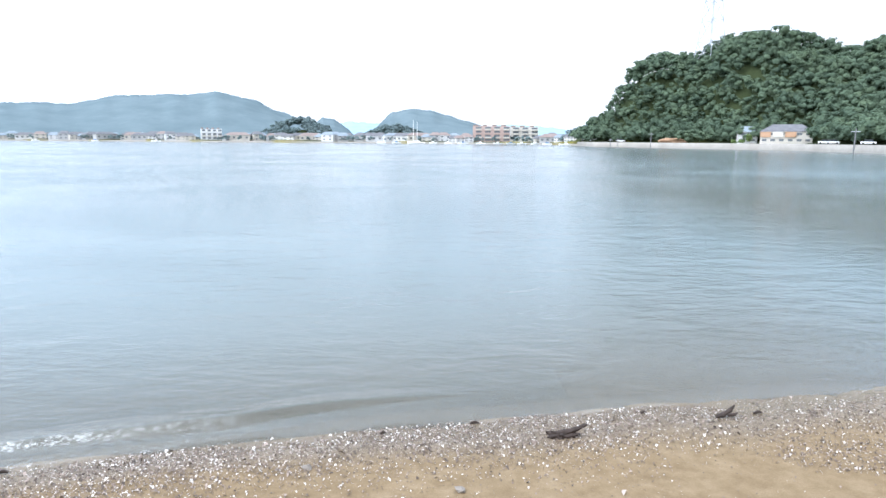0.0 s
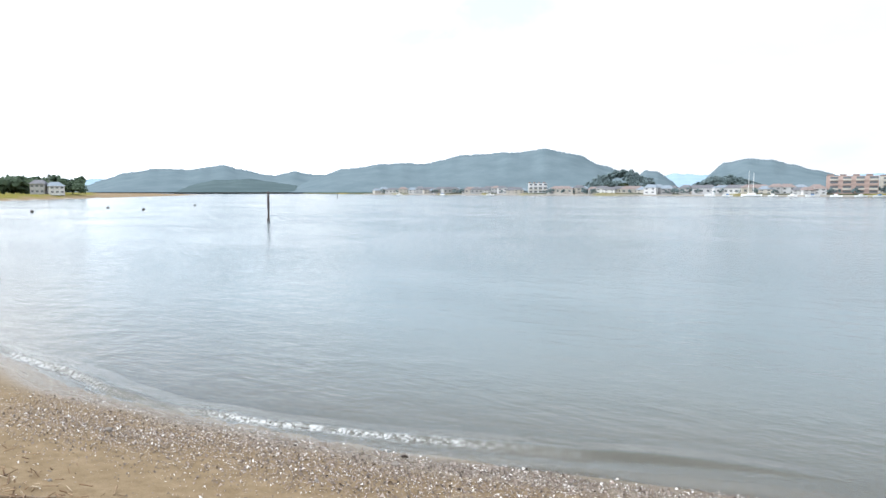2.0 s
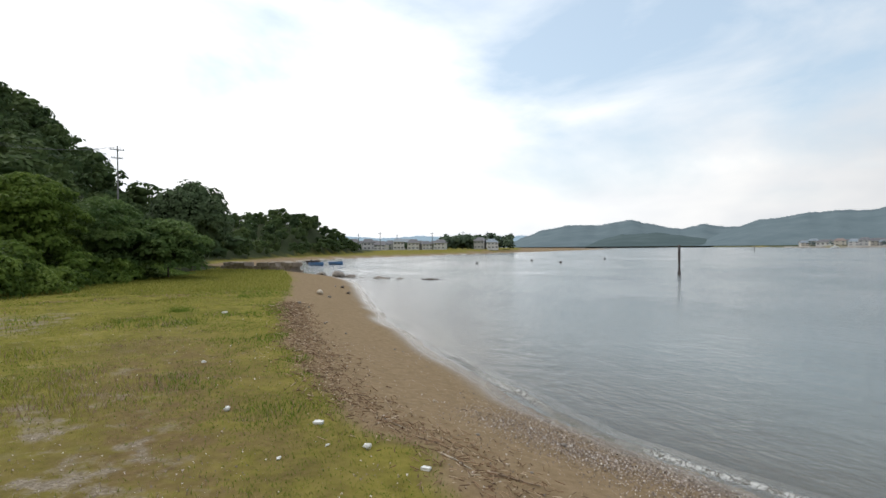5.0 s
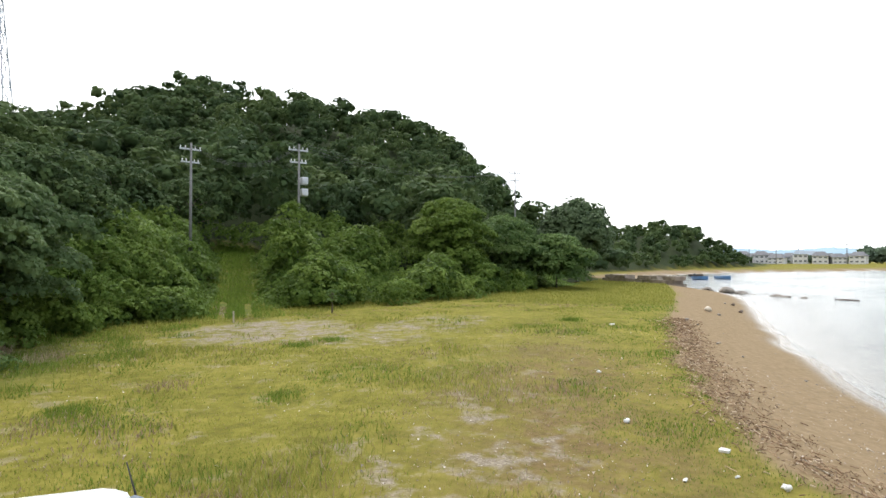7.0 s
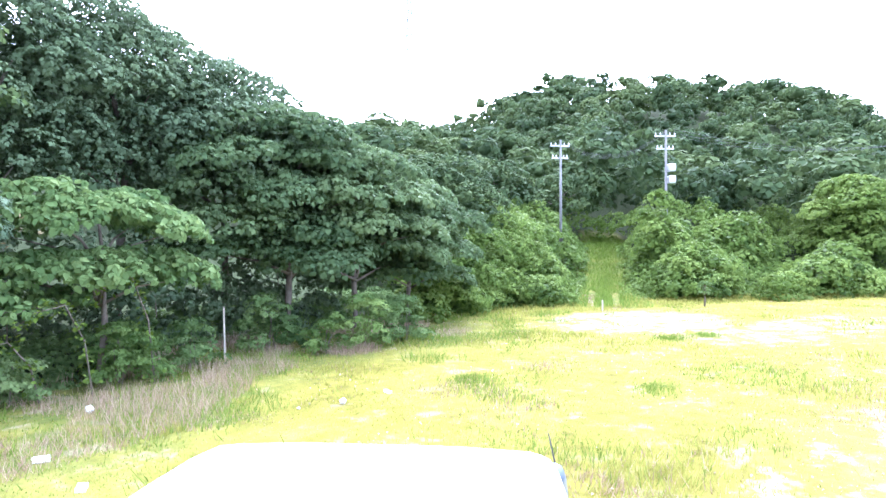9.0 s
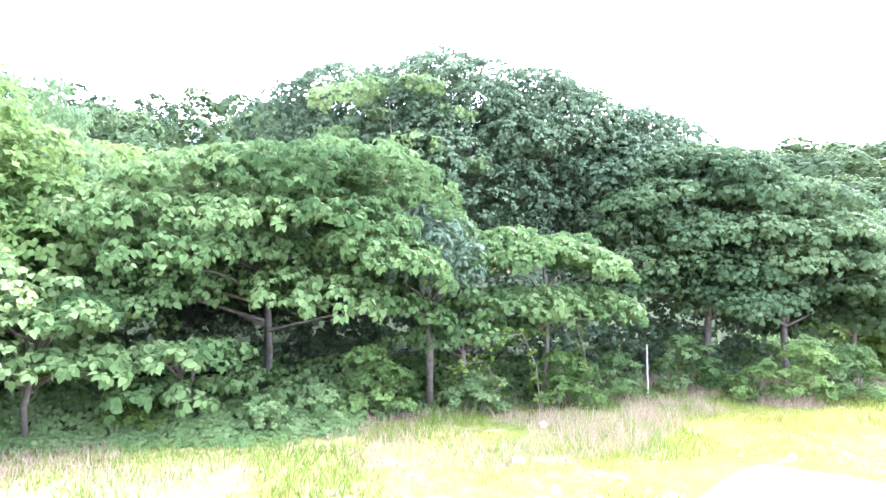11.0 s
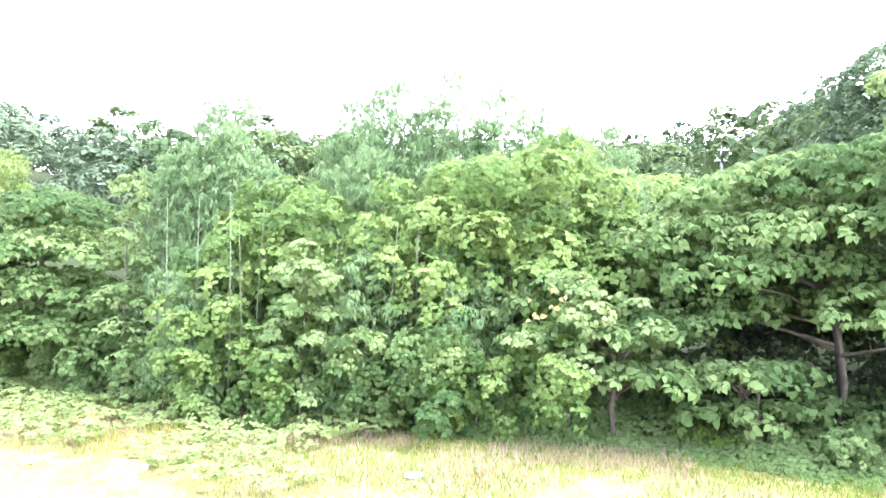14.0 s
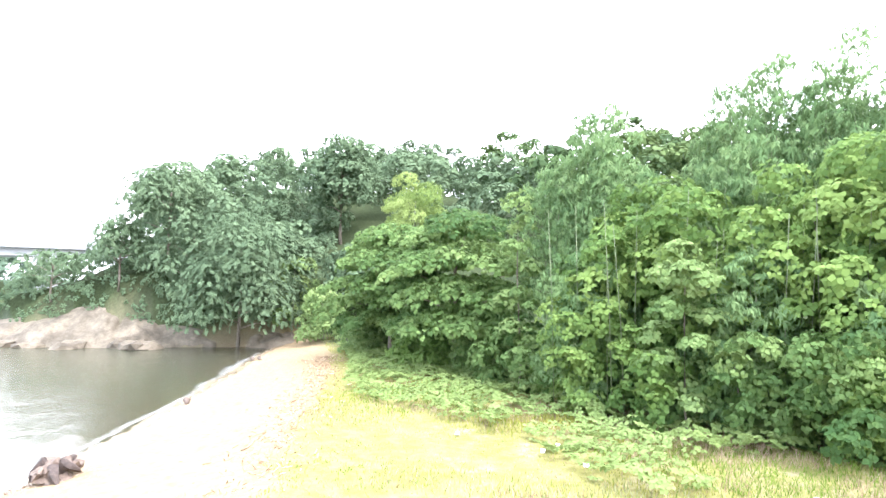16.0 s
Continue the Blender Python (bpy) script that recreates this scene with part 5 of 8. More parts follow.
def thicket():
    spec = [
        # name, label, azimuth, distance, width, depth, z0, z1, material, seed, extra
        ("mallotus_tree", "broad spreading tree with drooping pale-backed leaves", 190.5, 12.7, 8.8, 5.0, 1.05, 4.9, M_BROAD, 1, dict(count=17, flat=0.42, size=0.19)),
        ("mallotus_tree", "low spreading bough of broad drooping leaves", 207.5, 11.1, 2.5, 1.8, 0.6, 2.2, M_BROAD, 2, dict(count=8, flat=0.45, size=0.19)),
        ("mallotus_tree", "drooping bough of broad leaves hanging low", 197.5, 11.0, 2.2, 1.5, 0.15, 1.6, M_BROAD, 111, dict(count=7, flat=0.5, size=0.19)),
        ("mallotus_tree", "drooping bough of broad leaves hanging low", 173.0, 12.2, 3.0, 1.8, 0.9, 2.5, M_BROAD, 112, dict(count=7, flat=0.5, size=0.19)),
        ("mallotus_tree", "bright broad-leaved bush before dark trees", 165.5, 12.9, 4.2, 3.0, 1.1, 3.6, M_BROAD, 3, dict(count=9, flat=0.5, size=0.19)),
        ("shade_tree", "tall dark tree with dense glossy foliage", 172.5, 16.5, 7.0, 5.0, 1.6, 8.2, M_DARK, 4, dict(count=16, size=0.16, flat=0.65)),
        ("shade_tree", "tall dark tree hung with a pale vine", 163.5, 17.5, 6.0, 5.0, 1.6, 8.3, M_DARK, 5, dict(count=16, size=0.16, flat=0.65)),
        ("vine", "pale broad-leaved vine over a dark tree", 179.5, 14.8, 5.0, 2.4, 4.2, 7.6, M_BRIGHT, 6, dict(count=7, size=0.2, flat=0.4, category="vine")),
        ("silver_bush", "grey-green fine-leaved bush before dark trees", 176.2, 11.9, 2.2, 1.6, 1.6, 3.9, M_SILVER, 7, dict(count=11, size=0.085, flat=0.7, category="bush")),
        ("shade_tree", "dark leafy tree at the edge of the meadow", 155.5, 18.0, 5.5, 5.0, 1.6, 7.6, M_DARK, 8, dict(count=15, size=0.17, flat=0.6)),
        # these three take the broad leaf with shade painted in
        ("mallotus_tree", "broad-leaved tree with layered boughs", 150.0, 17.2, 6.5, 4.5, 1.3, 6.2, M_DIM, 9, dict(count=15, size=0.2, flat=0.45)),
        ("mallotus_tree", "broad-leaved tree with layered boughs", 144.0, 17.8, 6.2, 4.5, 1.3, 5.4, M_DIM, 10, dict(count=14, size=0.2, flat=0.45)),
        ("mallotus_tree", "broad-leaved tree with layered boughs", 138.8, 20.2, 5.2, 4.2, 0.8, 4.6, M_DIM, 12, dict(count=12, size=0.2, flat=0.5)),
        ("kudzu_mound", "mound of kudzu over meadow bushes", 133.5, 26.2, 5.6, 4.4, 0.1, 3.8, M_KUDZU, 13, dict(count=11, size=0.2, flat=0.7, category="bush")),
        ("kudzu_mound", "mound of kudzu over meadow bushes", 129.5, 29.0, 5.4, 4.4, 0.1, 3.9, M_KUDZU, 14, dict(count=11, size=0.21, flat=0.7, category="bush")),
        ("kudzu_mound", "rounded shrub under creepers", 131.5, 29.5, 6.0, 5.0, 0.3, 4.0, M_KUDZU, 15, dict(count=11, size=0.24, flat=0.75, category="bush")),
        ("kudzu_mound", "low sprawl of kudzu at the meadow's edge", 136.5, 21.6, 5.0, 2.8, 0.0, 1.7, M_KUDZU, 101, dict(count=10, size=0.17, flat=0.55, category="bush")),
        ("kudzu_mound", "low sprawl of kudzu at the meadow's edge", 131.0, 25.0, 5.6, 2.8, 0.0, 1.7, M_KUDZU, 102, dict(count=10, size=0.18, flat=0.55, category="bush")),
        ("kudzu_mound", "low sprawl of kudzu beside the track", 126.3, 26.8, 4.0, 2.8, 0.0, 1.5, M_KUDZU, 103, dict(count=10, size=0.18, flat=0.55, category="bush")),
        ("kudzu_mound", "low sprawl of kudzu at the meadow's edge", 105.5, 34.4, 7.0, 2.6, 0.0, 1.5, M_KUDZU, 105, dict(count=11, size=0.19, flat=0.55, category="bush")),
        ("kudzu_mound", "low sprawl of kudzu at the meadow's edge", 99.0, 40.5, 8.0, 2.8, 0.0, 1.6, M_KUDZU, 106, dict(count=11, size=0.2, flat=0.55, category="bush")),
        ("kudzu_mound", "low sprawl of kudzu at the meadow's edge", 94.5, 48.0, 8.0, 3.0, 0.0, 1.7, M_KUDZU, 107, dict(count=11, size=0.22, flat=0.55, category="bush")),
        ("kudzu_mound", "bright creeper sprawling at the foot of the trees", 255.0, 21.6, 4.6, 2.2, 0.0, 1.5, M_CREEPER, 121, dict(count=10, size=0.17, flat=0.55, category="bush")),
        ("kudzu_mound", "bright creeper sprawling at the foot of the trees", 259.5, 27.0, 5.0, 2.6, 0.0, 1.7, M_BRIGHT, 122, dict(count=10, size=0.18, flat=0.55, category="bush")),
        # tall bamboo and creepers
        ("leafy_thicket", "tall creeper-hung thicket of bamboo and vines", 213.0, 13.3, 4.6, 3.2, 0.2, 5.6, M_CREEPER, 17, dict(count=15, size=0.2, flat=0.6, category="thicket")),
        ("leafy_thicket", "tall creeper-hung thicket of bamboo and vines", 224.0, 13.4, 4.8, 3.2, 0.2, 5.5, M_CREEPER, 18, dict(count=15, size=0.2, flat=0.6, category="thicket")),
        ("leafy_thicket", "tall creeper-hung thicket of bamboo and vines", 236.5, 14.6, 4.4, 3.2, 0.2, 4.9, M_CREEPER, 19, dict(count=13, size=0.2, flat=0.6, category="thicket")),
        ("creeper_bush", "pale creeper with a few yellowed leaves", 211.5, 11.3, 4.4, 1.8, 1.0, 3.2, M_BRIGHT, 20, dict(count=9, size=0.18, flat=0.5, category="bush")),
        ("creeper_bush", "light green creeper hanging on canes", 233.5, 12.2, 1.9, 1.4, 0.3, 3.6, M_BRIGHT, 21, dict(count=9, size=0.17, flat=0.7, category="bush")),
        ("creeper_bush", "light green creeper column on a dead trunk", 246.6, 16.6, 1.4, 1.2, 0.6, 5.4, M_BRIGHT, 22, dict(count=10, size=0.17, flat=0.8, category="bush")),
        ("mallotus_tree", "dark spreading tree near the beach", 252.0, 20.5, 8.0, 4.5, 0.5, 5.2, M_BROAD, 23, dict(count=18, size=0.19, flat=0.33)),
        ("mallotus_tree", "dark spreading tree near the beach", 257.5, 24.5, 6.0, 4.5, 0.4, 5.2, M_BROAD, 24, dict(count=13, size=0.2, flat=0.45)),
        ("yellow_bamboo", "yellow-green feathery bamboo behind the thicket", 255.5, 28.0, 4.6, 3.0, 3.2, 7.8, M_YELLOW, 25, dict(count=8, size=0.2, flat=0.6, bark=M_CANE, category="bamboo", stems=4)),
        ("kudzu_mound", "bright kudzu running down to the beach", 263.5, 34.0, 4.0, 3.0, 0.1, 3.2, M_BRIGHT, 26, dict(count=9, size=0.22, flat=0.7, category="bush")),
        ("kudzu_mound", "bright kudzu climbing the hill's edge", 266.0, 40.0, 3.0, 4.0, 1.0, 6.6, M_BRIGHT, 27, dict(count=9, size=0.24, flat=0.9, category="bush")),
        ("kudzu_mound", "low kudzu thicket before the poles", 126.6, 30.4, 4.4, 3.0, 0.1, 2.5, M_KUDZU, 50, dict(count=11, size=0.22, flat=0.7, category="bush")),
        ("slope_tree", "dark green tree over the cove", 262.0, 46.0, 8.0, 6.0, 1.0, 8.0, M_COVE, 51, dict(count=14, size=0.26, flat=0.7)),
        ("shore_tree", "grey-green tree on the bank of the cove", 274.5, 42.5, 8.0, 5.5, -1.2, 7.3, M_COVE, 52, dict(count=14, size=0.2, flat=0.75)),
        ("shore_tree", "grey-green tree on the bank of the cove", 280.0, 44.5, 4.5, 4.0, 0.8, 4.6, M_COVE, 53, dict(count=14, size=0.2, flat=0.75)),
        ("leafy_thicket", "low leafy bushes under the tall thicket", 219.0, 11.6, 5.0, 1.8, 0.05, 2.2, M_CREEPER, 54, dict(count=11, size=0.16, flat=0.6, category="thicket")),
        ("leafy_thicket", "low leafy bushes under the tall thicket", 229.5, 12.2, 5.0, 1.8, 0.05, 2.4, M_BROAD, 55, dict(count=11, size=0.16, flat=0.6, category="thicket")),
        ("leafy_thicket", "low leafy bushes under the tall thicket", 240.5, 13.8, 4.6, 1.8, 0.05, 2.4, M_CREEPER, 56, dict(count=11, size=0.17, flat=0.6, category="thicket")),
        ("leafy_thicket", "low leafy bushes near the beach path", 248.5, 18.0, 5.0, 2.2, 0.05, 2.0, M_BROAD, 57, dict(count=11, size=0.18, flat=0.6, category="thicket")),
        # filler bushes added so the space under the crowns stays dark
        ("dark_bush", "dark bush added to darken the gap under the spreading boughs", 188.5, 15.2, 6.0, 2.4, 0.0, 3.2, M_DARK, 81, dict(count=12, size=0.17, flat=0.65, category="bush")),
        ("dark_bush", "dark bush added to darken the gap under the tall trees", 180.0, 15.6, 6.0, 2.4, 0.0, 3.4, M_DARK, 82, dict(count=12, size=0.17, flat=0.65, category="bush")),
        ("dark_bush", "dark bush added to darken the gap under the tall trees", 171.5, 15.4, 6.0, 2.4, 0.0, 3.2, M_DARK, 83, dict(count=12, size=0.17, flat=0.65, category="bush")),
        ("dark_bush", "dark bush added to darken the gap under the tall trees", 161.0, 16.6, 5.0, 2.6, 0.05, 2.8, M_DARK, 84, dict(count=12, size=0.17, flat=0.65, category="bush")),
        ("dark_bush", "dark bush added to darken the gap under the tall trees", 151.0, 18.6, 5.0, 2.6, 0.05, 2.6, M_DARK, 85, dict(count=12, size=0.17, flat=0.65, category="bush")),
        # trees overhanging the cove
        ("shore_tree", "round grey-green tree overhanging the cove", 270.5, 40.5, 11.5, 8.0, -1.4, 8.4, M_COVE, 28, dict(count=20, size=0.2, flat=0.75)),
        ("shore_tree", "round grey-green tree overhanging the cove", 276.5, 44.0, 6.5, 6.0, 1.4, 7.2, M_COVE, 29, dict(count=15, size=0.2, flat=0.75)),
        ("shore_tree", "grey-green bush on the rocky bank", 284.6, 46.5, 5.4, 4.5, 0.2, 3.3, M_COVE, 30, dict(count=11, size=0.2, flat=0.75)),
        # the track's right side and along the meadow to the inlet
        ("kudzu_mound", "kudzu-covered mound beside the track", 112.6, 33.4, 7.0, 4.5, 0.1, 2.8, M_KUDZU, 31, dict(count=14, size=0.24, flat=0.7, category="bush")),
        ("kudzu_mound", "kudzu-covered mound beside the track", 102.5, 39.0, 9.0, 4.5, 0.1, 2.5, M_KUDZU, 32, dict(count=14, size=0.25, flat=0.65, category="bush")),
        ("kudzu_mound", "kudzu tower over a tree", 115.4, 37.0, 4.4, 3.6, 0.3, 5.2, M_KUDZU, 33, dict(count=12, size=0.26, flat=0.85, category="bush")),
        ("kudzu_mound", "kudzu-covered mound on the slope", 109.5, 42.0, 8.6, 5.0, 0.2, 3.5, M_KUDZU, 34, dict(count=14, size=0.28, flat=0.7, category="bush")),
        ("locust_tree", "light green feathery tree by the meadow", 100.8, 47.0, 8.0, 6.0, 0.6, 6.7, M_KUDZU, 35, dict(count=15, size=0.24, flat=0.5)),
        ("locust_tree", "layered green tree by the meadow", 95.5, 53.0, 11.0, 6.0, 0.3, 6.0, M_BROAD, 36, dict(count=17, size=0.25, flat=0.45)),
        ("locust_tree", "layered green tree by the meadow", 90.8, 52.0, 7.0, 6.0, 0.4, 4.6, M_BROAD, 37, dict(count=14, size=0.27, flat=0.5)),
        ("shore_pine", "dark round-topped tree behind the meadow", 89.0, 68.0, 9.5, 8.0, 1.0, 9.0, M_DARK, 38, dict(count=22, size=0.32, flat=0.85)),
        ("kudzu_mound", "low creeper mound before the trees", 97.5, 44.5, 7.0, 3.0, 0.1, 2.5, M_KUDZU, 39, dict(count=11, size=0.25, flat=0.6, category="bush")),
        ("kudzu_mound", "kudzu-covered slope above the track", 126.0, 36.0, 6.0, 5.0, 0.1, 1.6, M_KUDZU, 40, dict(count=13, size=0.27, flat=0.75, category="bush")),
        ("slope_tree", "dark tree on the slope behind the poles", 124.0, 46.0, 8.6, 6.0, 0.4, 4.9, M_WOODS, 41, dict(count=14, size=0.3, flat=0.6)),
        ("slope_tree", "dark tree on the slope behind the poles", 130.0, 44.0, 8.0, 6.0, 0.5, 5.4, M_WOODS, 42, dict(count=14, size=0.3, flat=0.6)),
        ("slope_tree", "green tree standing on the slope", 135.5, 30.0, 7.0, 6.0, 0.5, 6.4, M_WOODS, 43, dict(count=14, size=0.26, flat=0.6)),
        ("slope_tree", "green tree behind the thicket", 200.5, 25.0, 6.0, 5.0, 1.0, 5.2, M_CREEPER, 44, dict(count=14, size=0.23, flat=0.65)),
        ("slope_tree", "green tree behind the thicket", 208.0, 21.0, 6.0, 5.0, 0.6, 5.8, M_BROAD, 45, dict(count=14, size=0.22, flat=0.65)),
        ("slope_tree", "dark tree behind the thicket", 187.0, 22.0, 6.0, 5.0, 0.6, 4.8, M_WOODS, 46, dict(count=14, size=0.22, flat=0.65)),
        ("shade_tree", "dark tree behind the thicket", 181.5, 18.5, 6.5, 5.0, 1.2, 8.3, M_DARK, 47, dict(count=14, size=0.17, flat=0.65)),
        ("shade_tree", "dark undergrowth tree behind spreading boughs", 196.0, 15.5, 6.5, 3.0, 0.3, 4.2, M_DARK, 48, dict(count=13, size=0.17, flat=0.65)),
        # more filler bushes added to close pale gaps behind the crowns
        ("dark_bush", "leafy bush added to fill the gap behind the spreading tree", 197.0, 14.8, 5.0, 2.2, 0.0, 3.4, M_DARK, 86, dict(count=12, size=0.17, flat=0.65, category="bush")),
        ("dark_bush", "leafy bush added to fill the gap behind the spreading tree", 205.5, 14.2, 4.6, 2.2, 0.0, 3.4, M_BROAD, 87, dict(count=12, size=0.17, flat=0.65, category="bush")),
        ("dark_bush", "leafy bush added to fill the gap behind the spreading tree", 192.5, 16.8, 7.0, 2.6, 0.0, 3.8, M_DARK, 88, dict(count=13, size=0.17, flat=0.65, category="bush")),
        ("dark_bush", "leafy bush added to fill the gap behind the spreading tree", 201.5, 16.8, 6.0, 2.6, 0.0, 3.8, M_DARK, 89, dict(count=13, size=0.17, flat=0.65, category="bush")),
        ("dark_bush", "leafy bush added to fill the gap under the tall trees", 176.3, 17.6, 5.0, 2.4, 0.0, 4.6, M_DARK, 90, dict(count=13, size=0.17, flat=0.65, category="bush")),
        ("slope_tree", "grey-green tree on the slope over the cove", 259.8, 39.0, 7.5, 5.0, 0.0, 5.2, M_COVE, 91, dict(count=14, size=0.22, flat=0.7)),
        # dwarf bamboo standing between the creepers
        ("bamboo_clump", "fine-leaved dwarf bamboo between the creepers", 219.0, 12.5, 2.6, 1.8, 0.2, 3.6, M_BAMBOO, 141, dict(count=7, size=0.2, category="bamboo", bark=M_CANE, stems=3)),
        ("bamboo_clump", "fine-leaved dwarf bamboo between the creepers", 229.5, 13.0, 2.8, 1.8, 0.2, 4.0, M_BAMBOO, 142, dict(count=7, size=0.2, category="bamboo", bark=M_CANE, stems=3)),
        ("bamboo_clump", "fine-leaved dwarf bamboo between the creepers", 241.0, 14.6, 3.0, 2.0, 0.2, 3.4, M_BAMBOO, 143, dict(count=8, size=0.2, category="bamboo", bark=M_CANE, stems=3)),
        ("bamboo_clump", "fine-leaved dwarf bamboo under broad leaves", 208.0, 12.4, 2.4, 1.6, 0.1, 2.2, M_BAMBOO, 144, dict(count=6, size=0.2, category="bamboo", bark=M_CANE, stems=3)),
    ]
    for name, label, az, dist, w, dep, z0, z1, mat, seed, extra in spec:
        x, y = place(az, dist)
        tree(name, label, x, y, w, dep, z0, z1, mat, seed, **extra)


thicket()


def leaf_details():
    """Seed heads over the spreading tree and a few yellowed leaves."""
    rng = np.random.default_rng(123)
    x, y = place(190.0, 11.6)
    n = 260
    px, py = x + rng.uniform(-4, 4, n), y + rng.uniform(-1.6, 1.2, n)
    pz = 0.75 + 2.2 + 2.4 * np.clip(1 - ((px - x) / 4.4) ** 2, 0, 1) * rng.uniform(0.35, 1.05, n)
    v, f = leaves(np.stack([px, py, pz], -1), np.tile([0, 0.5, 0.6], (n, 1)), 0.09, rng, LEAF_KITE * [1, 0.3, 2.0], LEAF_KITE_F, -0.6, 0.8)
    tagged(mpart("seed_heads", mesh_arrays("seed_heads", v, f), M_FLOWER), "small brown seed heads over the spreading tree", "seed heads", kind="stuff")
    for az, d, z, k in ((212.6, 10.2, 3.1, 6), (214.6, 10.25, 2.9, 5), (209.2, 10.3, 2.8, 4)):
        x, y = place(az, d)
        p = np.array([x, y, z]) + rng.normal(size=(k, 3)) * 0.12
        v, f = leaves(p, np.tile([-0.3, 0.8, 0.5], (k, 1)), 0.1, rng, LEAF_BROAD, LEAF_BROAD_F, 0.4, 0.3)
        tagged(mpart("yellowed_leaves", mesh_arrays("yellowed_leaves", v, f), M_DRYLEAF), "few yellowed creeper leaves in the thicket", "leaves", kind="stuff")


leaf_details()


def bamboo_culms():
    """Thin leafy bamboos standing over the creepers."""
    rng = np.random.default_rng(77)
    for az, dist, h in ((217.5, 15.8, 7.6), (220.8, 16.4, 8.2), (223.4, 15.9, 7.4), (225.6, 16.0, 7.9), (228.4, 16.5, 8.1), (231.2, 16.8, 6.6), (234.8, 16.0, 6.0), (237.4, 16.6, 7.5), (241.6, 17.0, 7.5), (243.6, 17.4, 6.9), (214.5, 16.0, 7.0), (229.6, 15.0, 5.8), (210.5, 16.0, 6.6), (239.5, 16.2, 6.2), (206.5, 16.6, 6.4)):
        x, y = place(az, dist)
        root = thing("bamboo", "tall thin leafy bamboo over the creepers", "bamboo", Matrix.Translation((x, y, gz(x, y))), "bamboos in the thicket")
        bits = []
        for k in range(3):
            ox, oy, lean, lean2 = rng.uniform(-0.45, 0.45), rng.uniform(-0.4, 0.4), rng.uniform(-0.45, 0.45), rng.uniform(-0.3, 0.3)
            hh = h * rng.uniform(0.78, 1.0)
            bm = bmesh.new()
            bm_tube(bm, [(ox, oy, -0.1), (ox + lean * 0.1, oy, hh * 0.4), (ox + lean * 0.4, oy + lean2 * 0.4, hh * 0.75), (ox + lean, oy + lean2, hh)], [0.019, 0.016, 0.012, 0.004], 6)
            part("cane", bm, M_CANE, root, smooth=True)
            for i in range(15):          # branch whorls, shorter to the top
                f = 0.3 + 0.7 * (i + 0.5) / 15
                wd = 0.82 * math.sin(math.pi * (1.0 - 0.92 * f)) ** 0.8 + 0.03
                bend = max(0.0, f - 0.4) / 0.6
                a = i * 2.4 + k
                c = (ox + lean * bend ** 1.6 + math.cos(a) * wd * 0.45, oy + lean2 * bend ** 1.6 + math.sin(a) * wd * 0.45, hh * f)
                p, nn, dn = dome(c, (wd * 0.85 + 0.08, wd * 0.85 + 0.08, wd * 0.4 + 0.16), 26, rng, -0.1, 0.3, (0.3 * math.cos(a), 0.3 * math.sin(a)))
                bits.append(sprays(p, nn, dn, 0.16, rng, "bamboo", False, np.full(26, 0.5 + 0.15 * rng.normal())))
        mpart("foliage", leaf_mesh("foliage", bits), M_BAMBOO, root)
    # bare canes among the leaves
    for i in range(34):
        az, dist = rng.uniform(212, 244), rng.uniform(12.0, 13.6)
        x, y = place(az, dist + max(0, az - 232) * 0.12)
        bm = bmesh.new()
        h = rng.uniform(2.5, 4.6)
        lean = rng.uniform(-0.3, 0.3)
        bm_tube(bm, [(0, 0, -0.1), (lean * 0.3, 0, h * 0.5), (lean, 0, h)], [0.01, 0.009, 0.005], 6)
        ob = part("bare_cane", bm, M_CANE, smooth=True)
        ob.location = (x, y, gz(x, y))
        tagged(ob, "thin pale bare bamboo cane among creepers", "bamboo", "bare canes in the thicket")


bamboo_culms()


def blanket(name, label, x, y, height, size, leaf, fine, material, rng, layers=0.25):
    """Creepers draped over unseen stems: twig ends on a bumpy skin of the given height."""
    def top(a, b):
        return ground_z(a, b) + height(a, b)

    z = top(x, y)
    e = 0.15
    gx, gy = (top(x + e, y) - z) / e, (top(x, y + e) - z) / e
    nn = np.stack([-gx, -gy, np.ones(len(x))], -1)
    nn /= np.linalg.norm(nn, axis=1, keepdims=True)
    low = np.where(rng.random(len(x)) < layers, rng.uniform(0.3, 0.9, len(x)), rng.normal(1.0, 0.05, len(x)))
    p = np.stack([x, y, ground_z(x, y) + (z - ground_z(x, y)) * low], -1)
    down = nn * [1, 1, 0] + np.array([0, 0.25, -0.35])
    tone = np.clip(0.15 + 0.7 * (0.6 * vnoise(x * 0.6, y * 0.6, 3) + 0.4 * vnoise(x * 2.2, y * 2.2, 4)), 0, 1)
    tagged(mpart(name, leaf_mesh(name, [sprays(p, nn, down, size, rng, leaf, fine, tone)]), material), label, "undergrowth", kind="stuff")


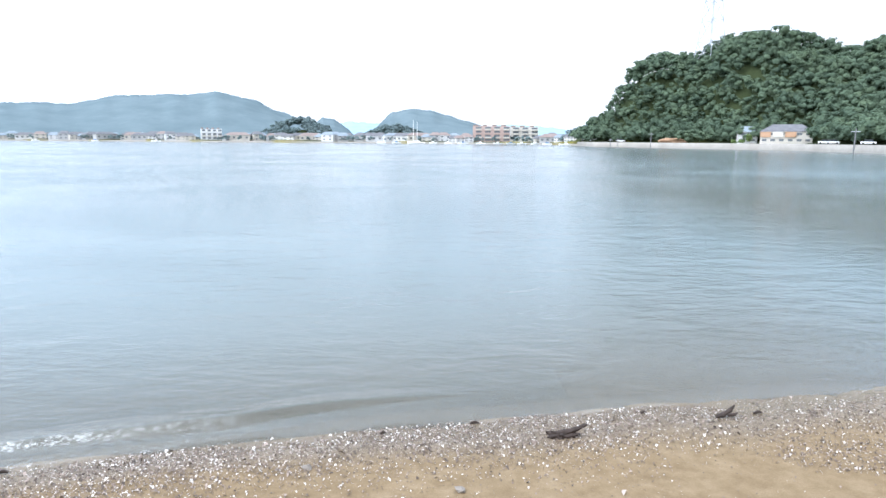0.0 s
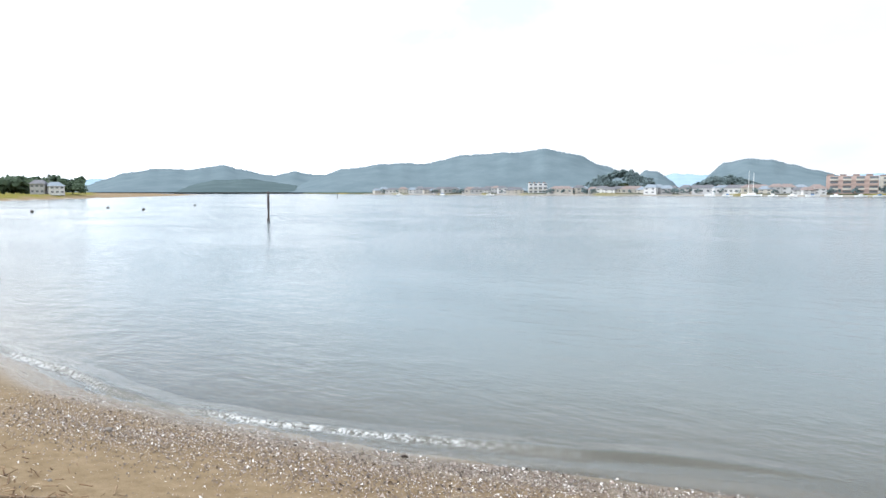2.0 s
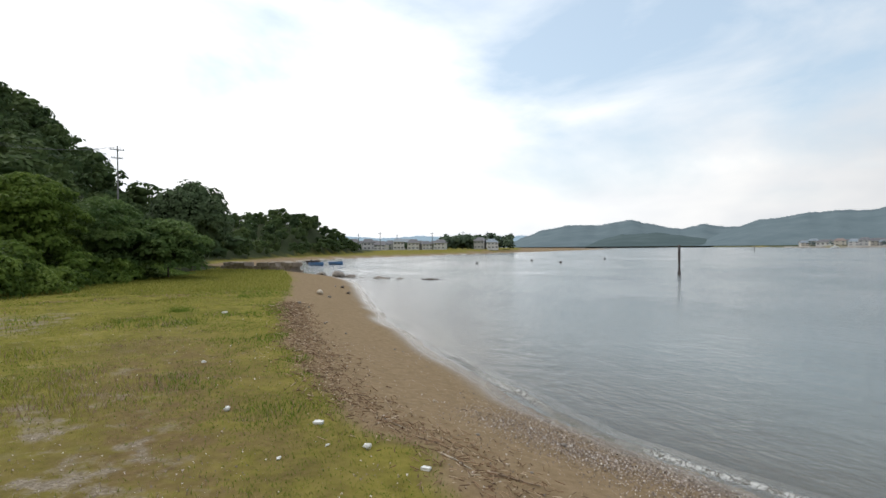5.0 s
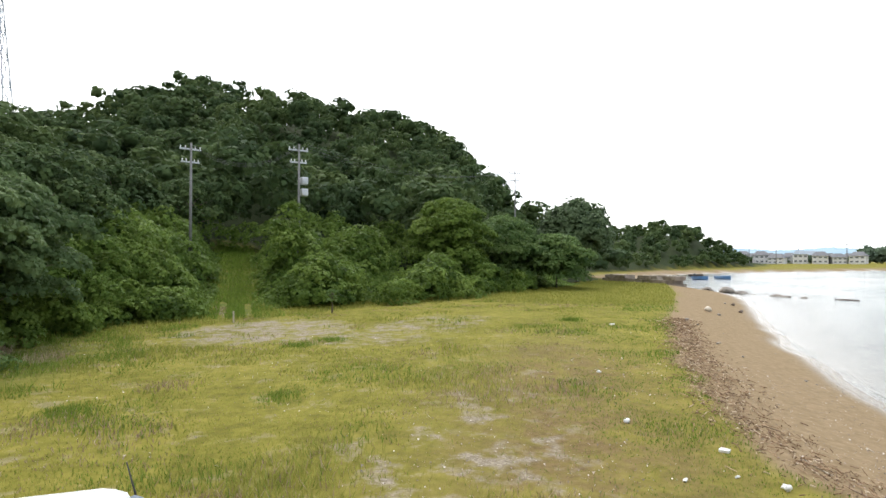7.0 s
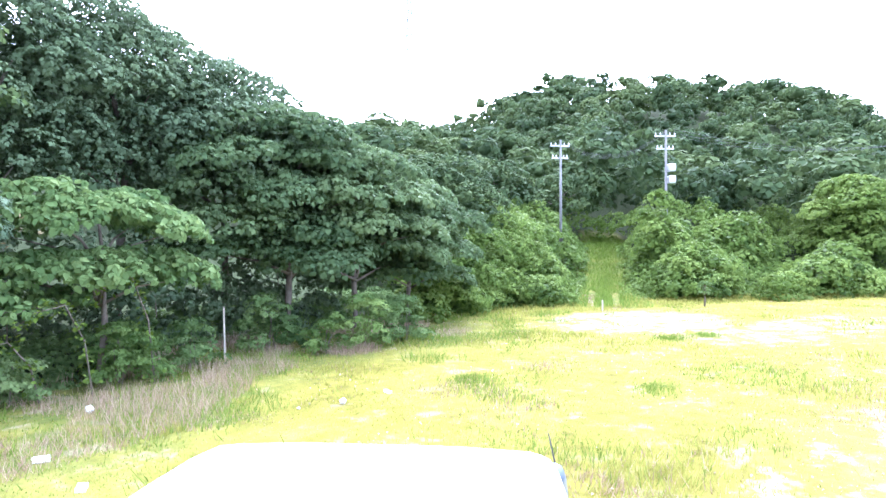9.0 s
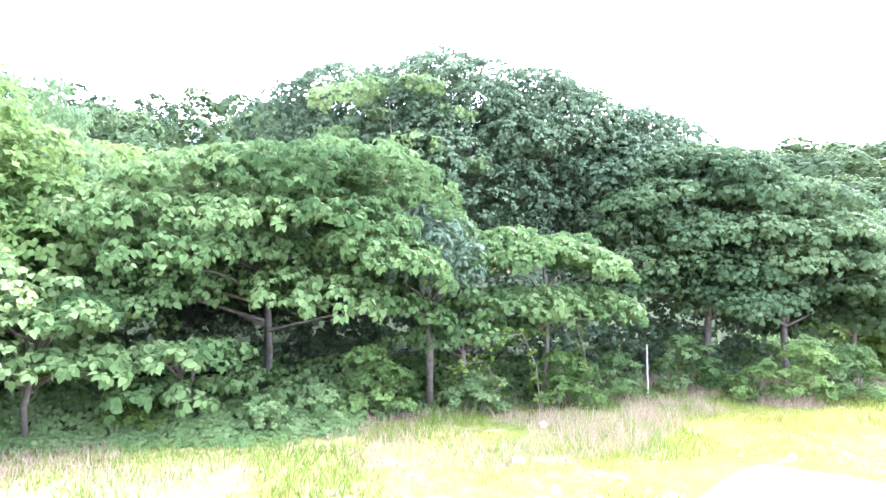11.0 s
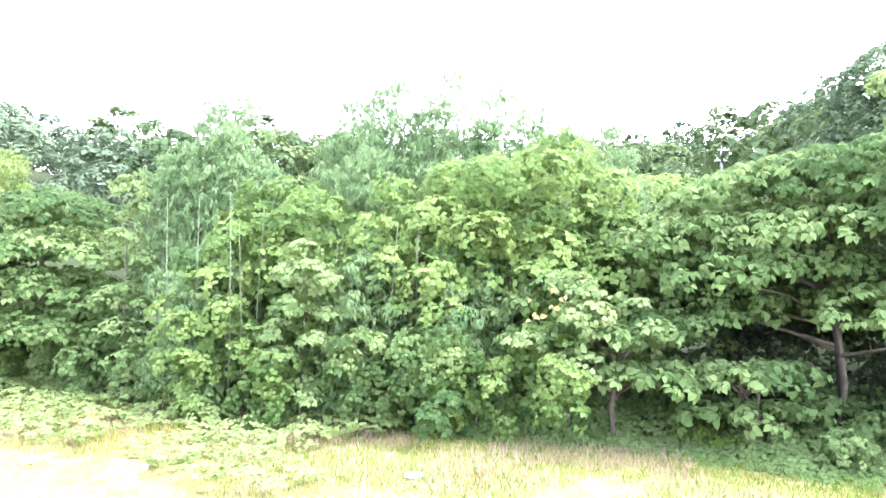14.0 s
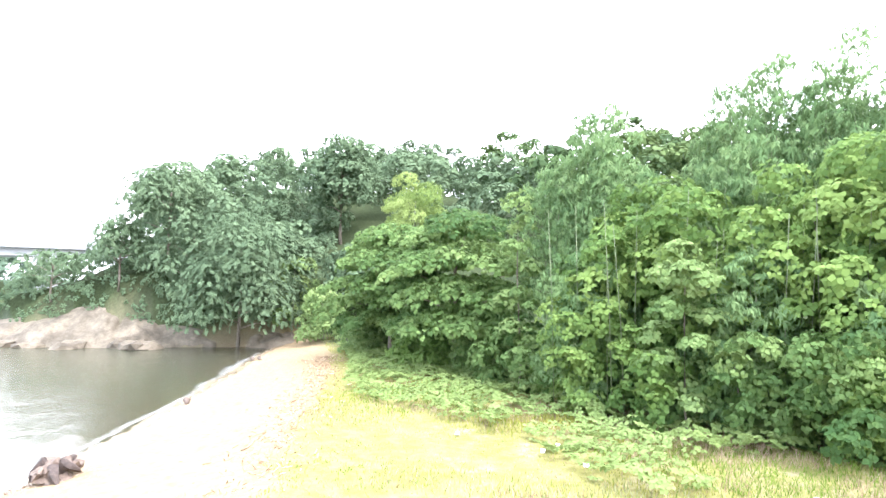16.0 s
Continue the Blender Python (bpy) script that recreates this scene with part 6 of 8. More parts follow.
def undergrowth():
    """Leafy weeds and creepers along the foot of the trees."""
    rng = np.random.default_rng(5)

    def edge_height(h, d0, seed):
        def f(x, y):
            d = wood_line(x) - y - d0
            return h * (0.32 + 0.68 * smooth01((x - 3.5) / 3)) * np.clip(d / 1.2, 0.06, 1) * (0.25 + 1.1 * (0.6 * vnoise(x * 0.8, y * 0.8, seed) + 0.4 * vnoise(x * 2.1, y * 2.1, seed + 1)))
        return f

    # low leafy foot of the thicket
    n = 7500
    x = rng.uniform(0.5, 27, n)
    y = wood_line(x) + 0.5 - 2.6 * rng.random(n)
    blanket("edge_undergrowth", "leafy weeds along the foot of the thicket", x, y, edge_height(1.1, -0.5, 9), 0.095, "trefoil", False, M_BROAD, rng)
    n = 2600
    x = rng.uniform(3, 27, n)
    y = wood_line(x) - 0.1 - 2.0 * rng.random(n)
    blanket("edge_undergrowth", "arching dwarf bamboo in the foot of the thicket", x, y, edge_height(1.35, 0.0, 29), 0.2, "bamboo", True, M_BAMBOO, rng)
    # dim weeds beneath the trees
    n = 4200
    x = rng.uniform(-22, 3, n)
    y = wood_line(x) - 0.2 - 3.2 * rng.random(n)
    blanket("edge_undergrowth", "dark undergrowth beneath the trees", x, y, edge_height(2.0, 0.2, 19), 0.12, "rosette", False, M_BROAD, rng)
    # kudzu draped over everything between the meadow and the hill
    n = 16000
    x = rng.uniform(-60, -16, n)
    y = wood_line(x) + 0.6 - 17 * rng.random(n) ** 1.25
    along, across = track_lateral(x, y)
    keep = ~((np.abs(across) < 1.0 + 0.4 * (vnoise(x, y, 7) - 0.5)) & (along < 16))
    x, y = x[keep], y[keep]

    def draped(a, b):
        d = wood_line(a) - b + 0.6
        along, across = track_lateral(a, b)
        side = smooth01((np.abs(across) - 0.8) / 2.2) + (along > 16)
        return (0.15 + 2.3 * smooth01(d / 7) * (0.2 + 1.0 * vnoise(a * 0.33, b * 0.33, 14) + 0.45 * vnoise(a * 0.9, b * 0.9, 15))) * np.clip(side, 0.1, 1)
    blanket("edge_undergrowth", "kudzu draped over bushes along the meadow", x, y, draped, 0.24, "clump", False, M_KUDZU, rng)
    # low creeper carpet by the beach path
    n = 9000
    x = rng.uniform(7.0, 34, n)
    y = wood_line(x) - 0.6 + 5.2 * rng.random(n) ** 1.4
    keep = (y < np.interp(x, TURF_X, TURF_Y) - 0.5) & (vnoise(x * 0.8, y * 0.8, 2) + (x - 10) * 0.06 > 0.45)
    x, y = x[keep], y[keep]
    blanket("creeper_carpet", "low bright creeper covering the ground by the beach", x, y, lambda a, b: 0.08 + 0.32 * vnoise(a * 1.6, b * 1.6, 3), 0.085, "trefoil", False, M_CARPET, rng)
    # leafy scrub over the slope above the clay bank
    n = 8000
    x, y = rng.uniform(40.5, 54, n), rng.uniform(-7, 18, n)
    keep = (x > 41.2 + 0.3 * np.maximum(y - 4, 0)) & (ground_z(x, y) > 0.9)
    x, y = x[keep], y[keep]
    blanket("bank_scrub", "grey-green scrub covering the slope over the clay bank", x, y, lambda a, b: 0.3 + 2.2 * vnoise(a * 0.35, b * 0.35, 19) * smooth01((a - 41.5 - 0.3 * np.maximum(b - 4, 0)) / 3), 0.2, "clump", False, M_COVE, rng)


undergrowth()


# ---- grass ----
def blades(x, y, h, w, lean, rng, name, label, mat, category="grass"):
    n = len(x)
    z = ground_z(x, y)
    a = rng.uniform(0, math.tau, n)
    dx, dy = np.cos(a), np.sin(a)
    l = rng.uniform(0.1, 1.0, n) * lean * h
    b = rng.uniform(0, math.tau, n)
    v = np.empty((n, 3, 3))
    v[:, 0] = np.stack([x - dx * w / 2, y - dy * w / 2, z - 0.01], -1)
    v[:, 1] = np.stack([x + dx * w / 2, y + dy * w / 2, z - 0.01], -1)
    v[:, 2] = np.stack([x + np.cos(b) * l, y + np.sin(b) * l, z + h], -1)
    f = np.arange(n * 3).reshape(-1, 3)
    return tagged(mpart(name, mesh_arrays(name, v.reshape(-1, 3), f), mat), label, category, kind="stuff")


def meadow():
    rng = np.random.default_rng(9)
    n = 700000
    r = 0.25 + 37.25 * rng.random(n) ** 1.2
    a = np.radians(rng.uniform(50, 300, n) + np.where(r < 3, rng.uniform(0, 360, n), 0))
    x, y = -r * np.sin(a), -1.2 + r * np.cos(a)
    yg = np.interp(x, TURF_X, TURF_Y)
    edge = yg - y + 0.5 * (vnoise(x * 1.1, y * 1.1, 11) - 0.5)
    bare = smooth01((3.2 - np.hypot((x + 19.0) * 0.66, y + 11.3)) / 1.0) + 0.72 * smooth01((2.6 - np.abs(y + 6.8 + 0.2 * (x + 20))) / 1.6) * smooth01((6.0 - np.abs(x + 21)) / 2)
    dens = smooth01((vnoise(x * 0.9, y * 0.9, 21) * 0.6 + vnoise(x * 2.7, y * 2.7, 22) * 0.4 - 0.22) / 0.35)
    near = smooth01((2.3 - np.hypot((x + 7.8) * 0.5, y + 2.9)) / 1.6)
    keep = (edge > -0.1) & (y > wood_line(x) - 1.5) & (rng.random(n) < (0.16 + 0.84 * dens) * (1 - bare * (0.62 + 0.36 * smooth01((vnoise(x * 1.3, y * 1.9, 17) - 0.3) / 0.3))) * (1 - near * 0.55))
    x, y, r = x[keep], y[keep], r[keep]
    tall = vnoise(x * 0.7, y * 0.7, 31)
    h = (0.018 + 0.13 * tall ** 3) * rng.uniform(0.5, 1.4, len(x))
    w = 0.006 + 0.0011 * r
    green = rng.random(len(x)) < 0.08 + smooth01((vnoise(x * 0.5, y * 0.5, 41) - 0.58) / 0.2) * 0.5 + 0.7 * smooth01((2.2 - np.abs(np.interp(x, TURF_X, TURF_Y) - y - 1.0)) / 1.6) * (x < -2.5)
    brown = (rng.random(len(x)) < 0.07 + 0.5 * np.exp(-(((x + 6) / 4) ** 2 + ((y + 1.2) / 2.0) ** 2)) + 0.6 * np.exp(-(((x + 13) / 4.5) ** 2 + ((y + 1.6) / 1.9) ** 2)) + 0.6 * smooth01((vnoise(x * 0.8, y * 0.8, 51) - 0.6) / 0.2)) & ~green
    pale = (rng.random(len(x)) < 0.65 * smooth01((x + 4) / 5) * smooth01((vnoise(x * 0.3, y * 0.3, 57) - 0.2) / 0.4)) & ~green & ~brown
    y_ = ~green & ~brown & ~pale
    blades(x[pale], y[pale], h[pale], w[pale], 0.8, rng, "meadow_grass", "thin pale grass towards the cove", M_PALETURF)
    blades(x[y_], y[y_], h[y_], w[y_], 0.8, rng, "meadow_grass", "short sparse yellow-green grass", M_GRASS)
    blades(x[green], y[green], h[green] * 1.1, w[green], 0.8, rng, "meadow_grass", "fresh green grass tufts in the meadow", M_WEED)
    blades(x[brown], y[brown], h[brown] * 1.1, w[brown], 0.9, rng, "meadow_grass", "withered brown grass in the meadow", M_DRY)
    # the lush far end of the spit
    n = 46000
    r = 34 + 42 * rng.random(n)
    a = np.radians(rng.uniform(66, 98, n))
    x, y = -r * np.sin(a), -1.2 + r * np.cos(a)
    keep = (y < np.interp(x, TURF_X, TURF_Y)) & (y > wood_line(x) - 1)
    x, y, r = x[keep], y[keep], r[keep]
    blades(x, y, rng.uniform(0.05, 0.17, len(x)), 0.012 + 0.0011 * r, 0.8, rng, "meadow_grass", "lush yellow-green grass at the spit's end", M_GRASS)
    # tall dry grass before the trees
    n = 52000
    x = rng.uniform(-13, 13, n)
    y = wood_line(x) + rng.uniform(-0.6, 3.6, n)
    keep = rng.random(n) < smooth01((vnoise(x * 0.7, y * 0.7, 61) * 0.6 + vnoise(x * 1.9, y * 1.9, 62) * 0.4 + 0.12 * np.exp(-((x + 4) / 3) ** 2) - 0.42) / 0.22)
    x, y = x[keep], y[keep]
    blades(x, y, rng.uniform(0.05, 0.22, len(x)) * np.where(x < -2.5, 1.5, 0.9), np.full(len(x), 0.009), 0.9, rng, "dry_grass", "tall reddish dry grass before the trees", M_DRY)
    # fresh green weeds
    n = 64000
    x = rng.uniform(-20, 16, n)
    y = wood_line(x) + rng.uniform(-0.8, 1, n) * np.where(x < -1, 5.6, 3.8)
    keep = rng.random(n) < smooth01((vnoise(x * 0.9, y * 0.9, 71) - 0.36) / 0.2)
    x, y = x[keep], y[keep]
    blades(x, y, rng.uniform(0.05, 0.26, len(x)) * np.where(x > 2, 0.6, 1.0), np.full(len(x), 0.016), 0.9, rng, "green_weeds", "fresh green weeds before the trees", M_WEED, "weeds")
    # green grass on the track
    n = 9000
    t, c = rng.uniform(-2, 20, n), rng.normal(0, 0.9, n)
    keep = ((np.abs(np.abs(c) - 0.55) > 0.16) | (t > 4)) & (np.abs(c) < 2.0)
    t, c = t[keep], c[keep]
    x, y = -24.05 - 0.87 * t + 0.5 * c, -15.45 - 0.5 * t - 0.87 * c
    blades(x, y, rng.uniform(0.06, 0.3, len(x)), np.full(len(x), 0.045), 0.8, rng, "long_grass", "green grass along the climbing track", M_WEED)
    # long grass at the far end of the spit and along the wood
    n = 16000
    x = rng.uniform(-68, -16, n)
    y = wood_line(x) + rng.uniform(-1, 4, n)
    keep = (y < np.interp(x, TURF_X, TURF_Y)) & ~((np.abs(track_lateral(x, y)[1]) < 0.9) & (y < -14.5))
    x, y = x[keep], y[keep]
    blades(x, y, rng.uniform(0.08, 0.24, len(x)), np.full(len(x), 0.04), 0.7, rng, "long_grass", "long bright grass on the spit", M_GRASS)


meadow()


# ---- beach litter ----
def shells():
    rng = np.random.default_rng(3)
    n = 520000
    x = rng.uniform(-16, 12, n)
    yw, yg = np.interp(x, SHORE_X, SHORE_Y), np.interp(x, TURF_X, TURF_Y)
    d = rng.random(n) ** 1.0 * (yw - yg)
    y = yw - d
    band = np.exp(-((d - 0.6 - 0.5 * vnoise(x * 0.6, x * 0, 3)) / np.where(x < 2, 0.75, 0.5)) ** 2) * smooth01((x + 11) / 5)
    patches = smooth01((vnoise(x * 0.8, y * 1.6, 13) - 0.5) / 0.18) * smooth01((2.9 - d) / 0.8) * smooth01((x + 5) / 3)
    keep = rng.random(n) < np.clip(1.0 * band * (0.5 + 0.5 * vnoise(x * 1.5, y * 2.5, 14)) + 0.7 * patches + 0.02, 0, 1)
    x, y = x[keep], y[keep]
    m = len(x)
    s = rng.gamma(2.0, 0.0028, m) + 0.0029
    z = ground_z(x, y) + s * 0.25
    a = rng.uniform(0, math.tau, m)
    tilt = rng.uniform(-0.6, 0.6, (m, 2))
    base = np.array([[1, 0.1, 0.0], [0.1, 0.75, 0.75], [-0.8, 0.25, 0.1], [-0.1, -0.65, 0.75]])
    c, sn = np.cos(a)[:, None], np.sin(a)[:, None]
    bx, by, bz = base[None, :, 0] * s[:, None], base[None, :, 1] * s[:, None] * rng.uniform(0.5, 1, (m, 1)), base[None, :, 2] * s[:, None]
    vx, vy = bx * c - by * sn, bx * sn + by * c
    v = np.stack([x[:, None] + vx, y[:, None] + vy, z[:, None] + bz + vx * tilt[:, :1] + vy * tilt[:, 1:]], -1)
    tris = np.array([[0, 1, 2, 3]])
    f = (tris[None] + (np.arange(m) * 4)[:, None, None]).reshape(-1, 4)
    tagged(mpart("shell_hash", mesh_arrays("shell_hash", v.reshape(-1, 3), f), M_SHELL), "broken white and grey shells strewn on the sand", "shells", kind="stuff")
    # gravel bits in the turf
    n = 15000
    r = 2.5 + 18 * rng.random(n)
    a = np.radians(rng.uniform(60, 150, n))
    x, y = -r * np.sin(a), -1.2 + r * np.cos(a)
    keep = (y < np.interp(x, TURF_X, TURF_Y) - 0.4) & (y > wood_line(x)) & (rng.random(n) < 0.06 + 0.94 * smooth01((vnoise(x * 0.9, y * 0.9, 21) * 0.6 + vnoise(x * 2.7, y * 2.7, 22) * 0.4 - 0.47) / -0.2))
    x, y = x[keep], y[keep]
    m = len(x)
    s = rng.gamma(2.0, 0.0032, m) + 0.003
    z = ground_z(x, y)
    a = rng.uniform(0, math.tau, m)
    c, sn = np.cos(a)[:, None], np.sin(a)[:, None]
    bx, by, bz = base[None, :, 0] * s[:, None], base[None, :, 1] * s[:, None], base[None, :, 2] * s[:, None] * 1.5
    v = np.stack([x[:, None] + bx * c - by * sn, y[:, None] + bx * sn + by * c, z[:, None] + bz], -1)
    f = (tris[None] + (np.arange(m) * 4)[:, None, None]).reshape(-1, 4)
    tagged(mpart("gravel_chips", mesh_arrays("gravel_chips", v.reshape(-1, 3), f), M_SHELL), "pale gravel chips showing through thin turf", "gravel", kind="stuff")


shells()


def wrack():
    """The line of dry reeds and sticks between sand and turf."""
    rng = np.random.default_rng(4)
    n = 4200
    x = np.concatenate([rng.uniform(-26, -3, n), rng.uniform(8, 26, n // 3)])
    y = np.interp(x, TURF_X, TURF_Y) + rng.normal(0.36, 0.36, len(x)) + 0.3 * (vnoise(x * 0.9, x * 0, 8) - 0.5)
    l = rng.gamma(1.6, 0.03, len(x)) + 0.02
    a = rng.normal(0.1, 0.7, len(x)) + 0.15
    w = rng.uniform(0.002, 0.0055, len(x)) + 0.0003 * np.abs(x)
    ux, uy = np.cos(a), np.sin(a)
    z0 = ground_z(x - ux * l / 2, y - uy * l / 2) + w + rng.random(len(x)) * 0.05
    z1 = ground_z(x + ux * l / 2, y + uy * l / 2) + w + rng.random(len(x)) * 0.05
    p0, p1 = np.stack([x - ux * l / 2, y - uy * l / 2, z0], -1), np.stack([x + ux * l / 2, y + uy * l / 2, z1], -1)
    off = [np.stack([-uy * w, ux * w, -w * 0.5], -1), np.stack([uy * w, -ux * w, -w * 0.5], -1), np.stack([0 * w, 0 * w, w], -1)]
    v = np.stack([p0 + off[0], p0 + off[1], p0 + off[2], p1 + off[0], p1 + off[1], p1 + off[2]], 1)
    q = np.array([[0, 1, 4, 3], [1, 2, 5, 4], [2, 0, 3, 5]])
    f = (q[None] + (np.arange(len(x)) * 6)[:, None, None]).reshape(-1, 4)
    m = Mat("wrack_reed")
    m.color(m.ramp(m.island(), (0.0, rgb(0.1, 0.055, 0.03)), (0.4, rgb(0.22, 0.13, 0.07)), (0.8, rgb(0.36, 0.25, 0.15)), (1.0, rgb(0.55, 0.45, 0.33))))
    m.set(Roughness=0.85)
    tagged(mpart("wrack_line", mesh_arrays("wrack_line", v.reshape(-1, 3), f), m.m), "dry brown reeds and sticks left by the tide", "driftwood", kind="stuff")


wrack()


def bent_stick(x, y, l, a, r, mat, label, seed, name="stick"):
    rng = np.random.default_rng(seed)
    bm = bmesh.new()
    pts, rad = [], []
    for k in range(6):
        f = k / 5 - 0.5
        px, py = f * l * math.cos(a) - rng.normal() * 0.03 * l * math.sin(a), f * l * math.sin(a) + rng.normal() * 0.03 * l
        pts.append((px, py, gz(x + px, y + py) + r * 0.8 + abs(rng.normal()) * 0.01))
        rad.append(r * (1.1 - 0.6 * k / 5))
    bm_tube(bm, pts, rad, 6)
    ob = part(name, bm, mat, smooth=True)
    ob.location = (x, y, 0)
    return tagged(ob, label, "stick", "sticks on the beach")


for i, (x, y, l, a) in enumerate(((-6.6, 1.5, 1.3, 0.55), (-7.6, 1.25, 0.8, 0.3), (-5.4, 1.75, 0.9, 0.7), (-13.4, 1.9, 0.9, 1.2), (-9.4, 2.6, 0.25, 0.2), (-8.9, 2.9, 0.22, 0.1), (-4.2, 1.5, 0.9, 0.5),
                                 (-6.0, 1.4, 1.0, 0.2), (-17.0, 2.1, 0.8, 0.4), (15.5, -1.3, 1.2, -0.1), (17.6, -1.9, 1.5, -0.2), (11.5, -1.4, 1.6, -0.3), (21.0, -2.2, 1.4, -0.1), (13.6, -0.6, 0.7, 0.1))):
    bent_stick(x, y, l * 0.6, a, 0.007 + 0.003 * (i % 3), M_PALEWOOD if i % 3 == 1 else M_STICK, "dry bent stick lying on the sand", i)


def driftwood():
    # a split, torn root lying by the water
    def jagged(bm, seed, amp):
        for v in bm.verts:
            v.co += Vector((noise.noise(v.co * 9 + Vector((seed, 0, 0))), noise.noise(v.co * 9 + Vector((0, seed, 0))), noise.noise(v.co * 11 + Vector((0, 0, seed))))) * amp

    bm = bmesh.new()
    bm_lump(bm, (-0.06, 0, 0.04), (0.13, 0.08, 0.055), 2, 0.4, 3, 2.0)
    bm_tube(bm, [(-0.1, 0, 0.045), (0.0, 0.01, 0.06), (0.12, 0.02, 0.09), (0.22, 0.04, 0.135), (0.3, 0.05, 0.165), (0.33, 0.05, 0.17)], [0.055, 0.06, 0.045, 0.032, 0.022, 0.006], 9)
    bm_tube(bm, [(0.02, -0.02, 0.04), (0.14, -0.03, 0.05), (0.22, -0.02, 0.08)], [0.04, 0.03, 0.008], 7)
    bm_tube(bm, [(-0.12, 0.02, 0.04), (-0.2, 0.03, 0.06), (-0.235, 0.03, 0.085)], [0.035, 0.02, 0.005], 7)
    jagged(bm, 3.0, 0.022)
    bmesh.ops.scale(bm, vec=(0.72, 0.72, 0.72), verts=bm.verts[:])
    ob = part("driftwood", bm, M_DARKDRIFT)
    ob.location = (1.2, 5.55, gz(1.2, 5.55) - 0.005)
    tagged(ob, "dark torn driftwood root on shelly sand", "driftwood")
    bm = bmesh.new()
    bm_tube(bm, [(-0.1, 0, 0.012), (-0.02, 0, 0.035), (0.06, 0.02, 0.085), (0.1, 0.03, 0.14)], [0.018, 0.028, 0.024, 0.008], 7)
    bm_tube(bm, [(0.02, 0, 0.04), (0.09, -0.02, 0.05), (0.12, -0.02, 0.075)], [0.02, 0.018, 0.006], 7)
    jagged(bm, 7.0, 0.012)
    ob = part("driftwood", bm, M_DARKDRIFT)
    ob.location = (3.05, 6.1, gz(3.05, 6.1))
    tagged(ob, "small forked driftwood at the water's edge", "driftwood")
    for x, y, s in ((0.35, 6.05, 0.05), (-0.6, 5.75, 0.035), (3.45, 6.2, 0.05), (-3.9, 4.95, 0.04), (2.2, 6.2, 0.03)):
        bm = bmesh.new()
        bm_tube(bm, [(-s, 0, 0.01), (0, 0.01, 0.025), (s, 0, 0.02)], [0.012, 0.018, 0.006], 6)
        jagged(bm, x, 0.01)
        ob = part("driftwood_chip", bm, M_DARKDRIFT)
        ob.location = (x, y, gz(x, y))
        tagged(ob, "small dark chip of driftwood on the sand", "driftwood", "driftwood chips by the water")
    # the big stump where the beach turns
    root = thing("driftwood_stump", "large weathered tree stump stranded on the sand", "driftwood", Matrix.Translation((11.75, 1.42, gz(11.75, 1.42) - 0.03)))
    bm = bmesh.new()
    bm_lump(bm, (0, 0, 0.12), (0.4, 0.25, 0.2), 5, 0.5, 3, 1.8)
    jagged(bm, 11.0, 0.08)
    part("trunk", bm, M_DRIFT, root)
    for k in range(8):
        a = k * 0.82
        l = 0.75 + 0.35 * ((k * 37) % 10) / 10
        bm = bmesh.new()
        bm_tube(bm, [(0.12 * math.cos(a), 0.08 * math.sin(a), 0.14), (0.28 * math.cos(a), 0.2 * math.sin(a), 0.2 + 0.05 * (k % 3)), (0.42 * l * math.cos(a + .1), 0.3 * l * math.sin(a + .1), 0.16 + 0.08 * (k % 2)), (0.55 * l * math.cos(a + .25), 0.38 * l * math.sin(a + .25), 0.06 + 0.13 * (k % 2))], [0.11, 0.085, 0.055, 0.018], 9)
        jagged(bm, 2.0 * k, 0.05)
        part("root", bm, M_DARKDRIFT if k % 3 else M_DRIFT, root)
    # the pale log far along the beach
    bm = bmesh.new()
    bm_tube(bm, [(-0.35, 0, 0.1), (-0.1, 0.02, 0.14), (0.2, 0, 0.13), (0.36, 0.03, 0.1)], [0.1, 0.14, 0.13, 0.08], 10)
    ob = part("log", bm, M_PALEWOOD, smooth=True)
    ob.location = (-33.2, 5.8, gz(-33.2, 5.8) - 0.02)
    tagged(ob, "short pale log lying on the sand", "log")
    for x, y, s in ((31.6, -1.6, 0.5), (30.4, -1.9, 0.35), (19.2, 0.2, 0.28), (-41.0, 9.0, 0.3), (-36.0, 8.1, 0.25)):
        bm = bmesh.new()
        bm_tube(bm, [(-s, 0, 0.05), (0, 0.06, 0.1), (s, 0, 0.06)], [0.05, 0.09, 0.04], 8)
        ob = part("log", bm, M_DRIFT, smooth=True)
        ob.location = (x, y, gz(x, y) - 0.01)
        tagged(ob, "dark stranded log at the water's edge", "log")


driftwood()


